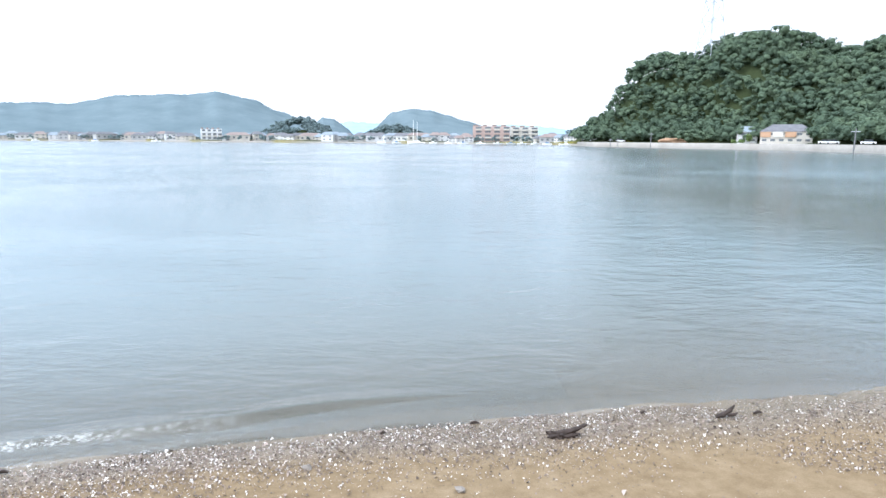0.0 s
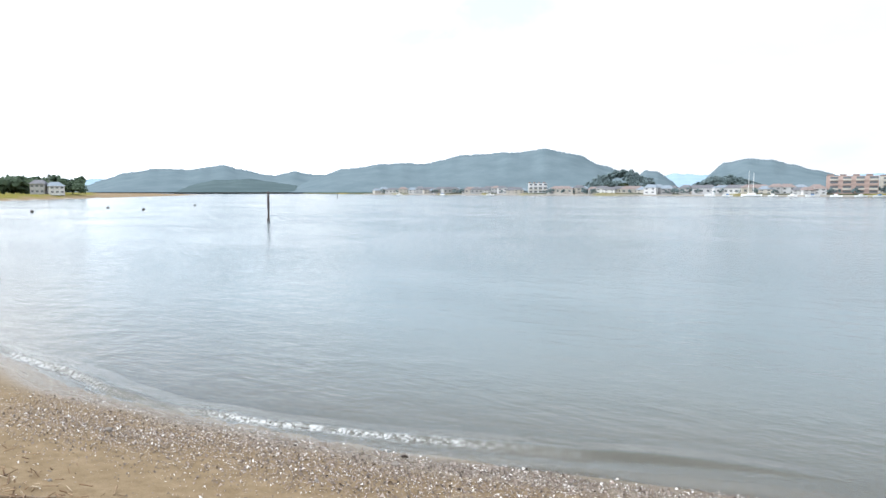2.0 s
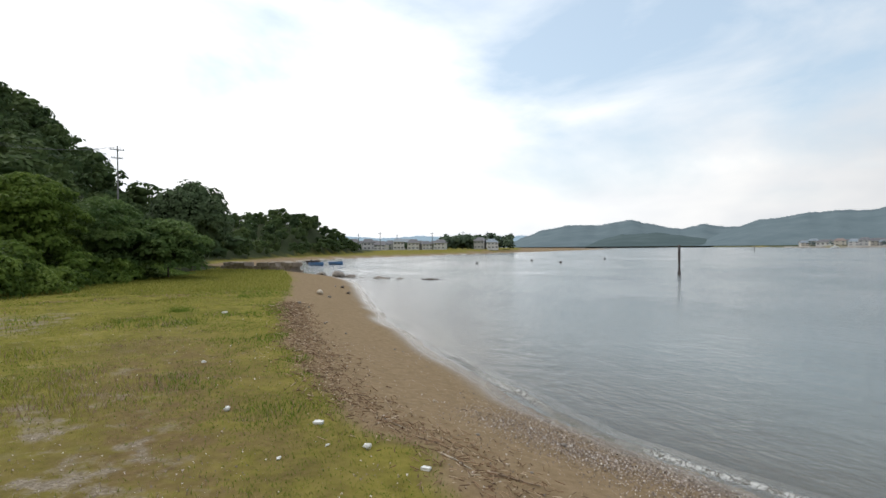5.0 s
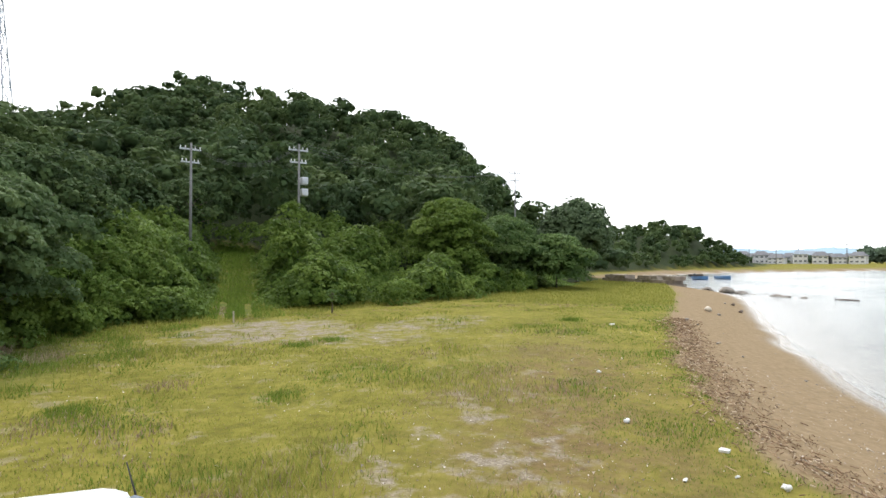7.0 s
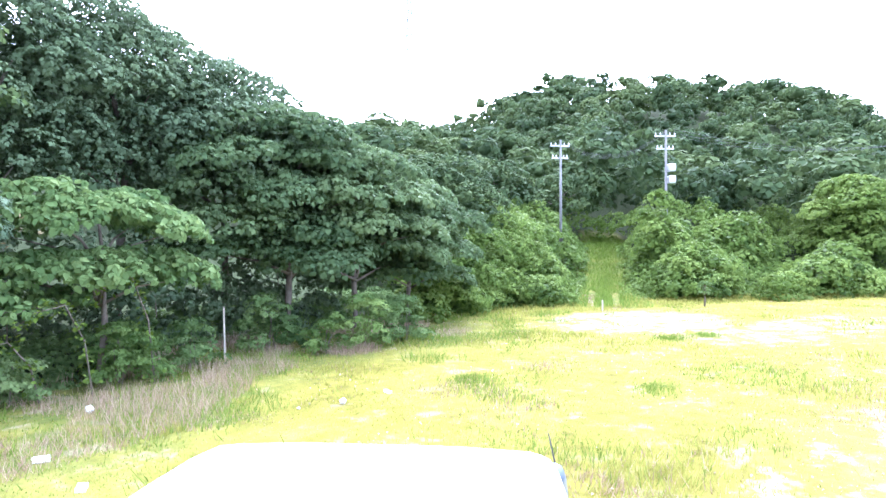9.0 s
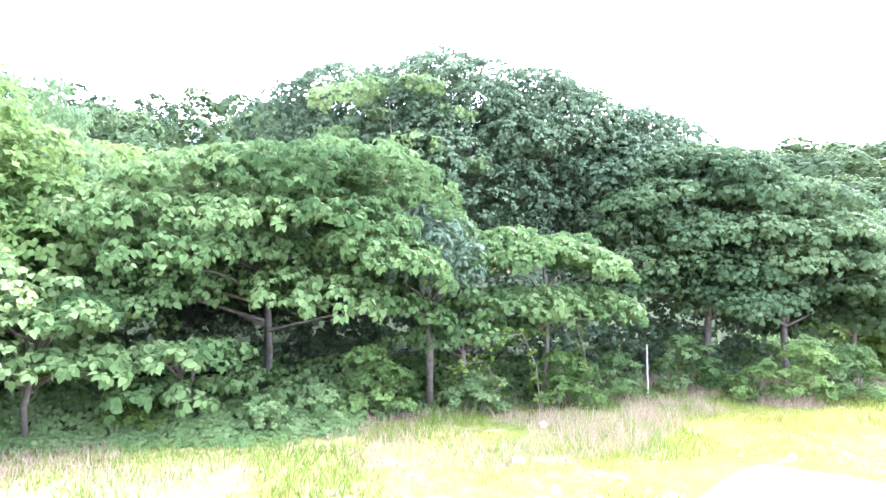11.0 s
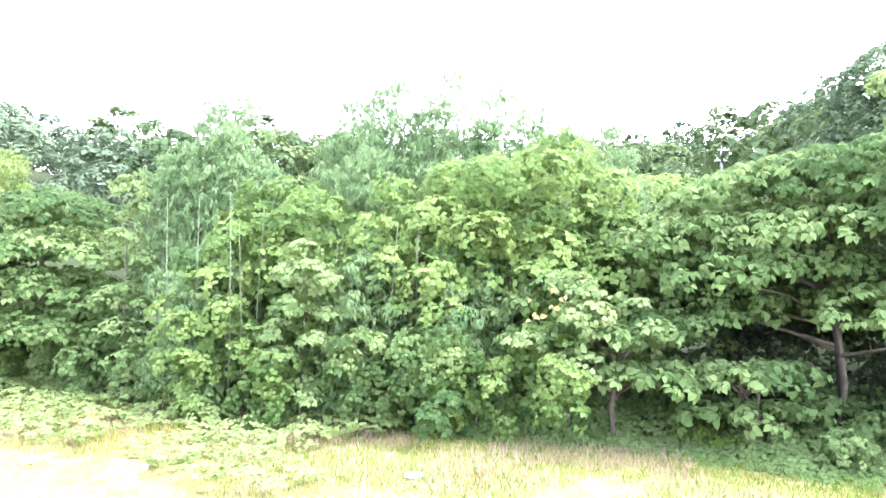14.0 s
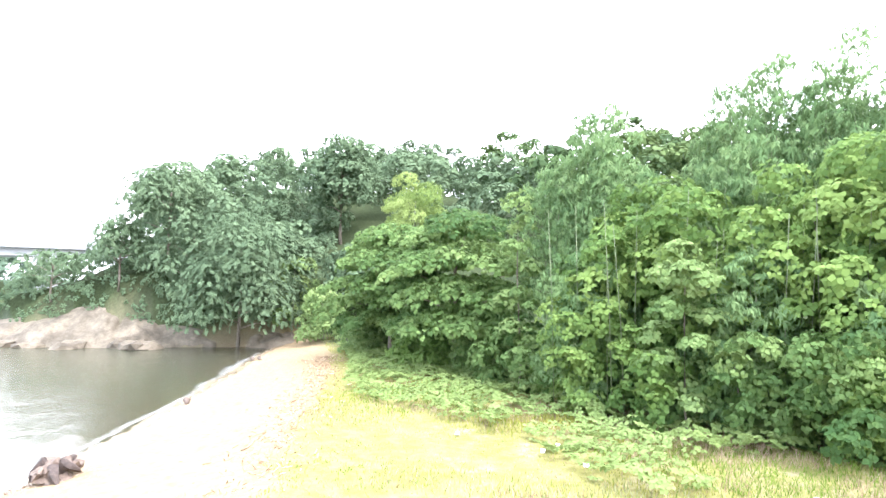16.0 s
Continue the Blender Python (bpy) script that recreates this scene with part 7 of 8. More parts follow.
def rubbish():
    rng = np.random.default_rng(8)
    # pale scraps in the grass: position, size, shape
    items = [(-8.96, -0.69, 0.16, "bag"), (-6.73, -0.33, 0.12, "chunk"), (-6.63, 0.6, 0.17, "bag"), (-13.0, -0.85, 0.17, "chunk"), (-6.95, 0.24, 0.1, "chunk"), (-7.82, 0.32, 0.16, "slab"),
             (-5.77, 0.96, 0.13, "slab"), (-2.49, -11.52, 0.24, "bag"), (-1.48, -9.58, 0.22, "slab"), (-1.57, -8.42, 0.2, "slab"), (-5.35, -9.28, 0.2, "bag"), (-6.27, -9.31, 0.17, "slab"),
             (-4.7, -9.5, 0.12, "chunk"), (6.42, -7.5, 0.28, "slab"), (4.23, -8.39, 0.3, "slab"), (10.77, -4.63, 0.16, "bag"), (9.65, -5.88, 0.22, "chunk"), (8.56, -5.75, 0.15, "slab"), (7.71, -6.83, 0.16, "chunk"),
             (-22.67, 0.19, 0.25, "slab"), (9.4, -5.5, 0.14, "slab")]
    for i, (x, y, s, kind) in enumerate(items):
        s *= 0.58
        bm = bmesh.new()
        if kind == "slab":
            bm_box(bm, -s * 0.62, -s * 0.38, 0, s * 0.62, s * 0.38, s * 0.34, s * 0.05)
            bmesh.ops.subdivide_edges(bm, edges=bm.edges[:], cuts=1)
            for v in bm.verts:
                v.co += Vector(rng.normal(size=3)) * s * 0.035
            name, label, cat = "foam_slab", "broken white foam slab lying in the grass", "foam slab"
        elif kind == "bag":
            bm_lump(bm, (0, 0, s * 0.32), (s * 0.5, s * 0.38, s * 0.36), i, 0.5, 2, 2.2)
            name, label, cat = "plastic_bag", "crumpled white plastic bag in the grass", "plastic bag"
        else:
            bm_lump(bm, (0, 0, s * 0.22), (s * 0.45, s * 0.3, s * 0.24), i, 0.35, 2, 1.7)
            bm_lump(bm, (s * 0.4, s * 0.1, s * 0.14), (s * 0.2, s * 0.18, s * 0.15), i + 40, 0.35, 1, 1.7)
            name, label, cat = "foam_chunk", "small white foam chunk in the grass", "foam chunk"
        ob = part(name, bm, M_WHITE, smooth=kind == "bag")
        ob.location = (x, y, gz(x, y) + 0.005)
        ob.rotation_euler = (rng.normal() * 0.12, rng.normal() * 0.12, rng.uniform(0, 6))
        tagged(ob, label, cat, "rubbish in the grass")


rubbish()


def small_plants():
    rng = np.random.default_rng(15)
    # sapling stumps and bushes standing free
    tree("sapling", "thin bare-stemmed sapling at the meadow's edge", *place(112.2, 27.8), 0.7, 0.6, 0.25, 1.1, M_BROAD, 61, count=4, size=0.1, category="sapling")
    for az, d, w, h, mat, seed, lab in ((143.5, 14.9, 1.5, 1.4, M_CREEPER, 62, "fresh green bush by the dry grass"), (140.0, 15.9, 1.6, 1.5, M_BROAD, 63, "green weed bush by the dry grass"), (147.0, 14.6, 1.2, 1.0, M_CREEPER, 64, "low fresh green bush"),
                                   (172.0, 11.9, 1.4, 0.9, M_BRIGHT, 65, "low bright green bush before the trees"), (186.5, 10.9, 0.9, 0.8, M_BRIGHT, 66, "bright fresh green shrub at the thicket's foot"), (191.0, 10.4, 0.9, 0.7, M_BRIGHT, 67, "bright fresh green shrub at the thicket's foot"),
                                   (181.5, 11.4, 1.6, 1.3, M_CREEPER, 68, "green shrub under the trees"), (163.5, 12.6, 1.6, 1.1, M_CREEPER, 69, "weedy bush before the trees"), (158.5, 13.4, 1.4, 1.2, M_BROAD, 70, "weedy bush before the trees"),
                                   (152.0, 15.2, 1.8, 1.4, M_BROAD, 71, "leafy bush under the trees"), (200.5, 11.4, 1.3, 0.8, M_KUDZU, 72, "low shrub at the thicket's foot")):
        tree("shrub", lab, *place(az, d), w, w * 0.8, 0.05, h, mat, seed, count=6, size=0.1, category="shrub", stems=3, group="shrubs before the trees")
    # arching bramble sprays
    for az, d, h in ((166.0, 11.8, 1.5), (161.5, 12.3, 1.9), (169.5, 11.7, 1.0)):
        x, y = place(az, d)
        root = thing("bramble", "arching bramble spray with small leaves", "bramble", Matrix.Translation((x, y, gz(x, y))), "brambles before the trees")
        bm = bmesh.new()
        pts = [(0, 0, -0.05), (0.15, 0.1, h * 0.6), (0.45, 0.2, h), (0.85, 0.3, h * 0.95), (1.15, 0.35, h * 0.8)]
        bm_tube(bm, pts, [0.014, 0.012, 0.01, 0.007, 0.003], 6)
        part("stem", bm, M_BARK, root, smooth=True)
        p = np.array([np.array(pts[k]) * (1 - f) + np.array(pts[k + 1]) * f for k in range(4) for f in np.linspace(0, 1, 30)]) + rng.normal(size=(120, 3)) * 0.07
        v, f = leaves(p, np.tile([0, 0, 1.0], (120, 1)), 0.09, rng, LEAF_KITE, LEAF_KITE_F, 0.3, 0.6)
        mpart("foliage", mesh_arrays("foliage", v, f), M_WEED, root)
    bm = bmesh.new()
    bm_rod(bm, (0, 0, -0.1), (0.03, 0, 1.15), 0.022, 0.018, 6)
    ob = part("marker_stick", bm, M_PALEWOOD)
    x, y = place(155.8, 14.2)
    ob.location = (x, y, gz(x, y))
    tagged(ob, "thin upright pale stick before the trees", "stick")
    bm = bmesh.new()
    bm_rod(bm, (0, 0, -0.05), (0.02, 0, 0.45), 0.03, 0.03, 6)
    ob = part("marker_stick", bm, M_PALEWOOD)
    ob.location = (-20.7, -13.6, gz(-20.7, -13.6))
    tagged(ob, "short yellowish marker stick on the gravel", "stick")
    # tussocks
    for i, (x, y, h) in enumerate(((-24.1, -1.2, 0.22), (-15.4, -8.6, 0.16), (-16.8, -8.2, 0.15), (-9.6, -6.3, 0.1), (-8.0, -9.0, 0.14))):
        n = 420
        px, py = x + rng.normal(0, 0.28, n), y + rng.normal(0, 0.22, n)
        blades(px, py, rng.uniform(0.4, 1.0, n) * h, np.full(n, 0.014), 0.9, rng, "grass_tussock", "dense green grass tussock", M_WEED)


small_plants()


# ---- the parked car ----
def car():
    """A small white estate car, seen from over its tail; +y is its front, the roof's front edge near y = 0."""
    fwd = Vector((-0.776, -0.634, 0))
    centre = Vector((-1.43, -3.67, 0))                       # middle of the roof's front edge
    g = 0.75
    rot = Matrix.Rotation(math.atan2(-fwd.x, fwd.y), 4, "Z")
    root = thing("car", "white parked estate car on the grass", "car", Matrix.Translation((centre.x, centre.y, g)) @ rot @ Matrix.Diagonal((1.12, 1.04, 1.0, 1.0)))

    def loft(name, rows, mat, label="", parent=None):
        """Cross-sections along y, each a half outline of (x, z), mirrored."""
        bm = bmesh.new()
        rings = []
        for y, half in rows:
            pts = [(x, z) for x, z in half] + [(-x, z) for x, z in reversed(half)]
            rings.append([bm.verts.new((x, y, z)) for x, z in pts])
        for a, b in zip(rings, rings[1:]):
            n = len(a)
            for i in range(n):
                bm.faces.new((a[i], b[i], b[(i + 1) % n], a[(i + 1) % n]))
        bm.faces.new(list(reversed(rings[0])))
        bm.faces.new(rings[-1])
        bmesh.ops.recalc_face_normals(bm, faces=bm.faces[:])
        return part(name, bm, mat, parent or root, label, True)

    def low(w, top):
        return [(w * 0.86, 0.24), (w, 0.45), (w * 1.0, top - 0.16), (w * 0.95, top - 0.03), (w * 0.5, top)]

    loft("body", [(-2.05, low(0.7, 0.85)), (-1.95, low(0.78, 0.95)), (-1.2, low(0.8, 0.98)), (0.3, low(0.81, 0.97)), (0.95, low(0.8, 0.95)), (1.45, low(0.76, 0.86)), (1.75, low(0.66, 0.72))], M_PAINT)
    # cabin glass and white roof
    def cab(w0, w1, z1):
        return [(w0, 0.95), (w1, z1 - 0.05), (w1 * 0.92, z1)]

    loft("cabin_glass", [(-1.92, cab(0.74, 0.58, 1.3)), (-1.6, cab(0.77, 0.61, 1.44)), (-0.1, cab(0.78, 0.63, 1.43)), (0.1, cab(0.78, 0.62, 1.34)), (0.8, cab(0.74, 0.6, 0.99))], M_GLASS, "dark tinted windows")
    def rf(w, z):
        return [(w * 0.99, z - 0.06), (w, z - 0.03), (w * 0.98, z + 0.005), (w * 0.93, z + 0.022), (w * 0.5, z + 0.035)]

    loft("roof", [(-1.72, rf(0.55, 1.42)), (-1.6, rf(0.62, 1.47)), (-1.1, rf(0.655, 1.512)), (-0.5, rf(0.66, 1.515)), (-0.2, rf(0.655, 1.508)), (-0.06, rf(0.64, 1.498)), (0.03, rf(0.6, 1.478)), (0.06, rf(0.52, 1.45))], M_PAINT, "gleaming white roof")
    for s in (-1, 1):
        bm = bmesh.new()
        bm_tube(bm, [(s * 0.645, -0.05, 1.45), (s * 0.68, 0.22, 1.32), (s * 0.74, 0.75, 1.0)], [0.035, 0.035, 0.04], 8)
        part("pillar", bm, M_PILLAR, root, "grey-blue windscreen pillar", True)
        bm = bmesh.new()
        bm_box(bm, s * 0.84 - 0.06, 0.5, 0.84, s * 0.84 + 0.06, 0.62, 0.97, 0.03)
        part("mirror", bm, M_PAINT, root, smooth=True)
        bm = bmesh.new()
        bm_box(bm, s * 0.56 - 0.14, 1.6, 0.56, s * 0.56 + 0.14, 1.74, 0.7, 0.03)
        part("headlight", bm, M_BOATWHITE, root, "clear headlight", True)
        bm = bmesh.new()
        bm_box(bm, s * 0.66 - 0.08, -2.07, 0.62, s * 0.66 + 0.08, -1.95, 0.9, 0.02)
        part("tail_light", bm, M_LAMP, root, "red tail light", True)
        for yy in (-1.35, 1.05):
            bm = bmesh.new()
            r = bmesh.ops.create_cone(bm, cap_ends=True, segments=24, radius1=0.29, radius2=0.29, depth=0.18, matrix=Matrix.Translation((s * 0.73, yy, 0.29)) @ Matrix.Rotation(math.pi / 2, 4, "Y"))
            bmesh.ops.bevel(bm, geom=[e for e in bm.edges if e.calc_face_angle(0) > 1], offset=0.03, segments=2, affect="EDGES")
            wheel = part("wheel", bm, M_RUBBER, root, "black tyre", True)
            bm = bmesh.new()
            bmesh.ops.create_cone(bm, cap_ends=True, segments=18, radius1=0.18, radius2=0.16, depth=0.03, matrix=Matrix.Translation((s * 0.825, yy, 0.29)) @ Matrix.Rotation(s * math.pi / 2, 4, "Y"))
            part("rim", bm, M_STEEL, wheel, "silver wheel rim")
    for yy0, yy1, nm in ((1.7, 1.82, "bumper"), (-2.14, -2.02, "bumper")):
        bm = bmesh.new()
        bm_box(bm, -0.7, yy0, 0.3, 0.7, yy1, 0.52, 0.04)
        part(nm, bm, M_PAINT, root, smooth=True)
    bm = bmesh.new()
    bm_rod(bm, (0.665, 0.04, 1.4), (0.625, -0.04, 1.6), 0.004, 0.002, 6)
    part("antenna", bm, M_DARKMETAL, root, "thin black rod antenna")


car()


# ---- sea marks, boats, rocks ----
def post(x, y, h, r, name, label):
    bm = bmesh.new()
    bm_tube(bm, [(0, 0, -2.0), (0.02, 0, 0), (0.0, 0.02, h * 0.5), (0.04, 0, h)], [r * 1.1, r * 1.05, r, r * 0.9], 10)
    bm_lump(bm, (0, 0, 0.15), (r * 1.35, r * 1.35, 0.25), 3, 0.3, 2)
    ob = part(name, bm, M_STAKE, smooth=True)
    ob.location = (x, y, 0)
    return tagged(ob, label, "post")


post(-46.6, 45.0, 3.05, 0.13, "mooring_post", "dark weathered wooden post standing in the sea")
post(-187, 228, 2.2, 0.18, "mooring_post", "distant dark post standing in the sea")


def buoy(x, y):
    bm = bmesh.new()
    bmesh.ops.create_uvsphere(bm, u_segments=12, v_segments=8, radius=0.26, matrix=Matrix.Translation((0, 0, 0.06)))
    bm_rod(bm, (0, 0, 0.25), (0, 0, 0.42), 0.05, 0.04, 8)
    ob = part("buoy", bm, M_STAKE, smooth=True)
    ob.location = (x, y, 0)
    tagged(ob, "small dark mooring buoy afloat", "buoy", "buoys in the bay")


for x, y in ((-97.5, 47.9), (-109, 66.6), (-92.6, 62.5), (-110.7, 86.8)):
    buoy(x, y)


def hull_mesh(l, w, h, n=9):
    bm = bmesh.new()
    rings = []
    for i in range(n + 1):
        f = i / n
        k = (1 - max(0, (f - 0.45) / 0.55) ** 2.2) * (0.86 + 0.14 * min(1, f * 4))
        y = (f - 0.5) * l
        s = 0.25 * max(0, f - 0.5) * h * 2
        k = max(k, 0.04)
        pts = [(-w / 2 * k, h + s), (-w / 2 * k * 0.82, 0.12 * h), (0, -0.15 * h), (w / 2 * k * 0.82, 0.12 * h), (w / 2 * k, h + s), (w / 2 * k * 0.88, h + s), (w / 2 * k * 0.7, 0.3 * h), (-w / 2 * k * 0.7, 0.3 * h), (-w / 2 * k * 0.88, h + s)]
        rings.append([bm.verts.new((x, y, z)) for x, z in pts])
    for a, b in zip(rings, rings[1:]):
        for i in range(9):
            bm.faces.new((a[i], a[(i + 1) % 9], b[(i + 1) % 9], b[i]))
    bm.faces.new(list(reversed(rings[0])))
    bm.faces.new(rings[-1])
    bmesh.ops.recalc_face_normals(bm, faces=bm.faces[:])
    return bm


def skiff(x, y, z, l, rz, mat, label, motor=True, tilt=0):
    root = thing("skiff", label, "boat", pose(x, y, z, 0, tilt, rz))
    part("hull", hull_mesh(l, l * 0.3, 0.5), mat, root)
    for f in (-0.2, 0.12):
        bm = bmesh.new()
        bm_box(bm, -l * 0.125, f * l - 0.13, 0.34, l * 0.125, f * l + 0.13, 0.38, 0.008)
        part("thwart", bm, M_PALEWOOD, root)
    if motor:
        bm = bmesh.new()
        bm_box(bm, -0.16, -l / 2 - 0.22, 0.45, 0.16, -l / 2 + 0.12, 0.95, 0.05)
        bm_rod(bm, (0, -l / 2 - 0.08, 0.5), (0, -l / 2 - 0.1, -0.3), 0.06, 0.05, 8)
        part("outboard_motor", bm, M_DARKMETAL, root, "black outboard motor", True)


skiff(-108.8, 21.6, 0.02, 5.2, -78, M_BLUE, "blue open skiff with an outboard, afloat in the inlet")
skiff(-112, 26.0, 0.02, 5.5, -82, M_BLUE, "dark blue open skiff afloat in the inlet", False)
skiff(-126, 24.5, 0.02, 5.0, -75, M_STAKE, "dark open boat drawn up at the inlet's beach", False)


def rocks():
    rng = np.random.default_rng(19)
    ends = [(-66.5, 13.2, 0.9), (-64.0, 14.4, 1.15), (-62.0, 15.2, 0.75), (-60.4, 15.8, 0.55), (-59.0, 16.4, 0.6), (-57.6, 16.9, 0.9), (-56.6, 17.3, 0.8), (-55.2, 18.3, 0.75), (-53.2, 20.0, 0.28), (-51.6, 20.9, 0.3)]
    for i, (x, y, s) in enumerate(ends):
        s *= 0.8
        bm = bmesh.new()
        bm_lump(bm, (0, 0, s * 0.25), (s * 1.0, s * 0.75, s * 0.42), i, 0.28, 2)
        ob = part("rock", bm, M_ROCK)
        ob.rotation_euler = (0, 0, rng.uniform(0, 6))
        ob.location = (x, y, max(gz(x, y), -0.25) - 0.05)
        tagged(ob, "brown boulder in a row at the end of the beach", "rock", "boulders at the spit's end")
    bm = bmesh.new()
    bm_tube(bm, [(-1.6, 0, 0.05), (-0.4, 0.1, 0.12), (1.4, 0, 0.08)], [0.08, 0.14, 0.1], 8)
    bm_tube(bm, [(-1.5, 0, 0.05), (-1.65, 0, 0.45)], [0.07, 0.04], 6)
    ob = part("stranded_log", bm, M_DRIFT, smooth=True)
    ob.location = (-52.6, 20.4, -0.04)
    ob.scale = (0.55, 0.6, 0.6)
    ob.rotation_euler = (0, 0, radians(50))
    tagged(ob, "dark waterlogged log past the boulders", "log")
    # old stone quay at the wood's end: separate stones
    wall = thing("stone_quay", "old dark stone quay at the end of the meadow", "wall", pose(-69.5, 7.2, 0, 0, 0, 32), kind="structure")
    for r in range(4):
        for c in range(12):
            if r == 3 and c in (4, 5, 9):
                continue
            bm = bmesh.new()
            bm_box(bm, -0.47, -0.7, 0.0, 0.47, 0.7, 0.4, 0.05)
            for v in bm.verts:
                v.co += Vector(rng.normal(size=3)) * 0.03
            st = part("stone", bm, M_WALLSTONE, wall)
            st.location = ((c - 6) * 0.98 + (r % 2) * 0.45, rng.normal() * 0.06, -0.1 + r * 0.41)
    # small stones strewn on the beach
    for i in range(24):
        x = rng.uniform(-44, 10)
        yw, yg = np.interp(x, SHORE_X, SHORE_Y), np.interp(x, TURF_X, TURF_Y)
        y = yw - rng.uniform(0.1, 0.9) * (yw - yg)
        s = rng.uniform(0.025, 0.07) + (0.08 if x < -25 else 0)
        bm = bmesh.new()
        bm_lump(bm, (0, 0, s * 0.3), (s, s * 0.7, s * 0.5), i, 0.3, 1)
        ob = part("stone", bm, M_ROCK)
        ob.location = (x, y, gz(x, y))
        tagged(ob, "small dark stone on the sand", "stone", "stones on the beach")


rocks()


def clay_bank():
    """The bare, gullied bank under the trees of the cove."""
    s = np.linspace(0, 1, 150)
    cx = np.interp(s, [0, 0.25, 0.5, 0.75, 1], [38.5, 41.2, 41.4, 42.8, 46.5])
    cy = np.interp(s, [0, 0.25, 0.5, 0.75, 1], [-4.0, -0.4, 5.2, 10.5, 17.0])
    crest = np.interp(s, [0, 0.15, 0.3, 0.45, 0.6, 0.75, 0.9, 1], [0.9, 1.2, 1.5, 2.1, 2.5, 2.0, 1.6, 1.3])
    rows = []
    for k in range(26):
        f = k / 25
        out = -0.7 + 3.2 * f ** 1.3
        gully = (vnoise(s * 26, s * 0 + f * 2.2, 3) - 0.5) * 0.9 + (vnoise(s * 70, s * 0 + f * 7, 4) - 0.5) * 0.35
        z = -0.3 + (crest + 0.3) * f ** 0.8 + 0.12 * (vnoise(s * 50, s * 0 + f * 9, 6) - 0.5)
        rows.append(np.stack([cx + out + gully, cy + 0.25 * gully, z], -1))
    v = np.concatenate(rows)
    n = len(s)
    f = np.concatenate([np.stack([np.arange(n - 1) + r * n, np.arange(1, n) + r * n, np.arange(1, n) + (r + 1) * n, np.arange(n - 1) + (r + 1) * n], -1) for r in range(25)])
    ob = mpart("clay_bank", mesh_arrays("clay_bank", v, f, True), M_BANK)
    tagged(ob, "bare eroded tan clay and rock bank at the water", "bank", kind="structure")
    rng = np.random.default_rng(6)
    for i in range(16):
        t = rng.uniform(0.45, 1.0)
        x, y = float(np.interp(t, s, cx)) - rng.uniform(0.3, 1.6), float(np.interp(t, s, cy))
        r = rng.uniform(0.25, 0.9)
        bm = bmesh.new()
        bm_lump(bm, (0, 0, r * 0.25), (r * 1.3, r, r * 0.6), i + 9, 0.35, 2)
        ob = part("rock", bm, M_BANK)
        ob.location = (x, y, -0.15)
        tagged(ob, "pale tan boulder at the foot of the bank", "rock", "boulders under the bank")


clay_bank()


# ---- poles and pylons ----
def utility_pole(az, dist, top, label, arms=2, box=True, turn=20, ground=None):
    x, y = place(az, dist)
    g = gz(x, y) if ground is None else ground
    h = top - g
    root = thing("utility_pole", label, "utility pole", pose(x, y, g, 0, 0, az + turn), "utility poles by the hill")
    bm = bmesh.new()
    bm_rod(bm, (0, 0, -0.3), (0, 0, h), 0.095, 0.06, 12)
    part("pole", bm, M_POLE, root, smooth=True)
    for k in range(arms):
        z = h - 0.35 - 0.75 * k
        bm = bmesh.new()
        bm_box(bm, -0.62 + 0.1 * k, 0.08, z - 0.04, 0.62 - 0.1 * k, 0.17, z + 0.05)
        arm = part("crossarm", bm, M_STEEL, root)
        for sx in (-0.56, -0.28, 0.28, 0.56):
            bm = bmesh.new()
            bm_rod(bm, (sx * (1 - 0.18 * k), 0.12, z + 0.05), (sx * (1 - 0.18 * k), 0.12, z + 0.19), 0.035, 0.03, 8)
            part("insulator", bm, M_BOATWHITE, arm, "white porcelain insulator", True)
    if box:
        for k, z in enumerate((h - 2.2, h - 2.9)):
            bm = bmesh.new()
            bm_box(bm, 0.12, -0.2, z - 0.25, 0.52, 0.2, z + 0.2, 0.05)
            part("transformer", bm, M_STEEL, root, "grey transformer can", True)
    return Vector((x, y, top - 0.2))


tops = [
    utility_pole(124.2, 38.0, 9.9, "grey utility pole with a crossarm at the foot of the hill", 2, False),
    utility_pole(115.0, 38.0, 10.2, "grey utility pole carrying transformers", 2, True),
    utility_pole(94.6, 62.0, 12.4, "grey utility pole rising over the trees", 2, False),
    utility_pole(194.2, 46.5, 14.3, "pale utility pole among the trees", 2, False),
]


def wires(a, b, n=3):
    for k in range(n):
        bm = bmesh.new()
        off = Vector((0, 0, 0.1)) + (b - a).normalized().cross(Vector((0, 0, 1))) * (k - 1) * 0.65
        pts = [a + off + (b - a) * (i / 12) - Vector((0, 0, 1.2 * 4 * (i / 12) * (1 - i / 12))) for i in range(13)]
        bm_tube(bm, pts, [0.008] * 13, 4)
        ob = part("power_line", bm, M_DARKMETAL)
        tagged(ob, "thin black power line between poles", "power line", "power lines along the hill")


wires(tops[0], tops[1])
wires(tops[1], tops[2])


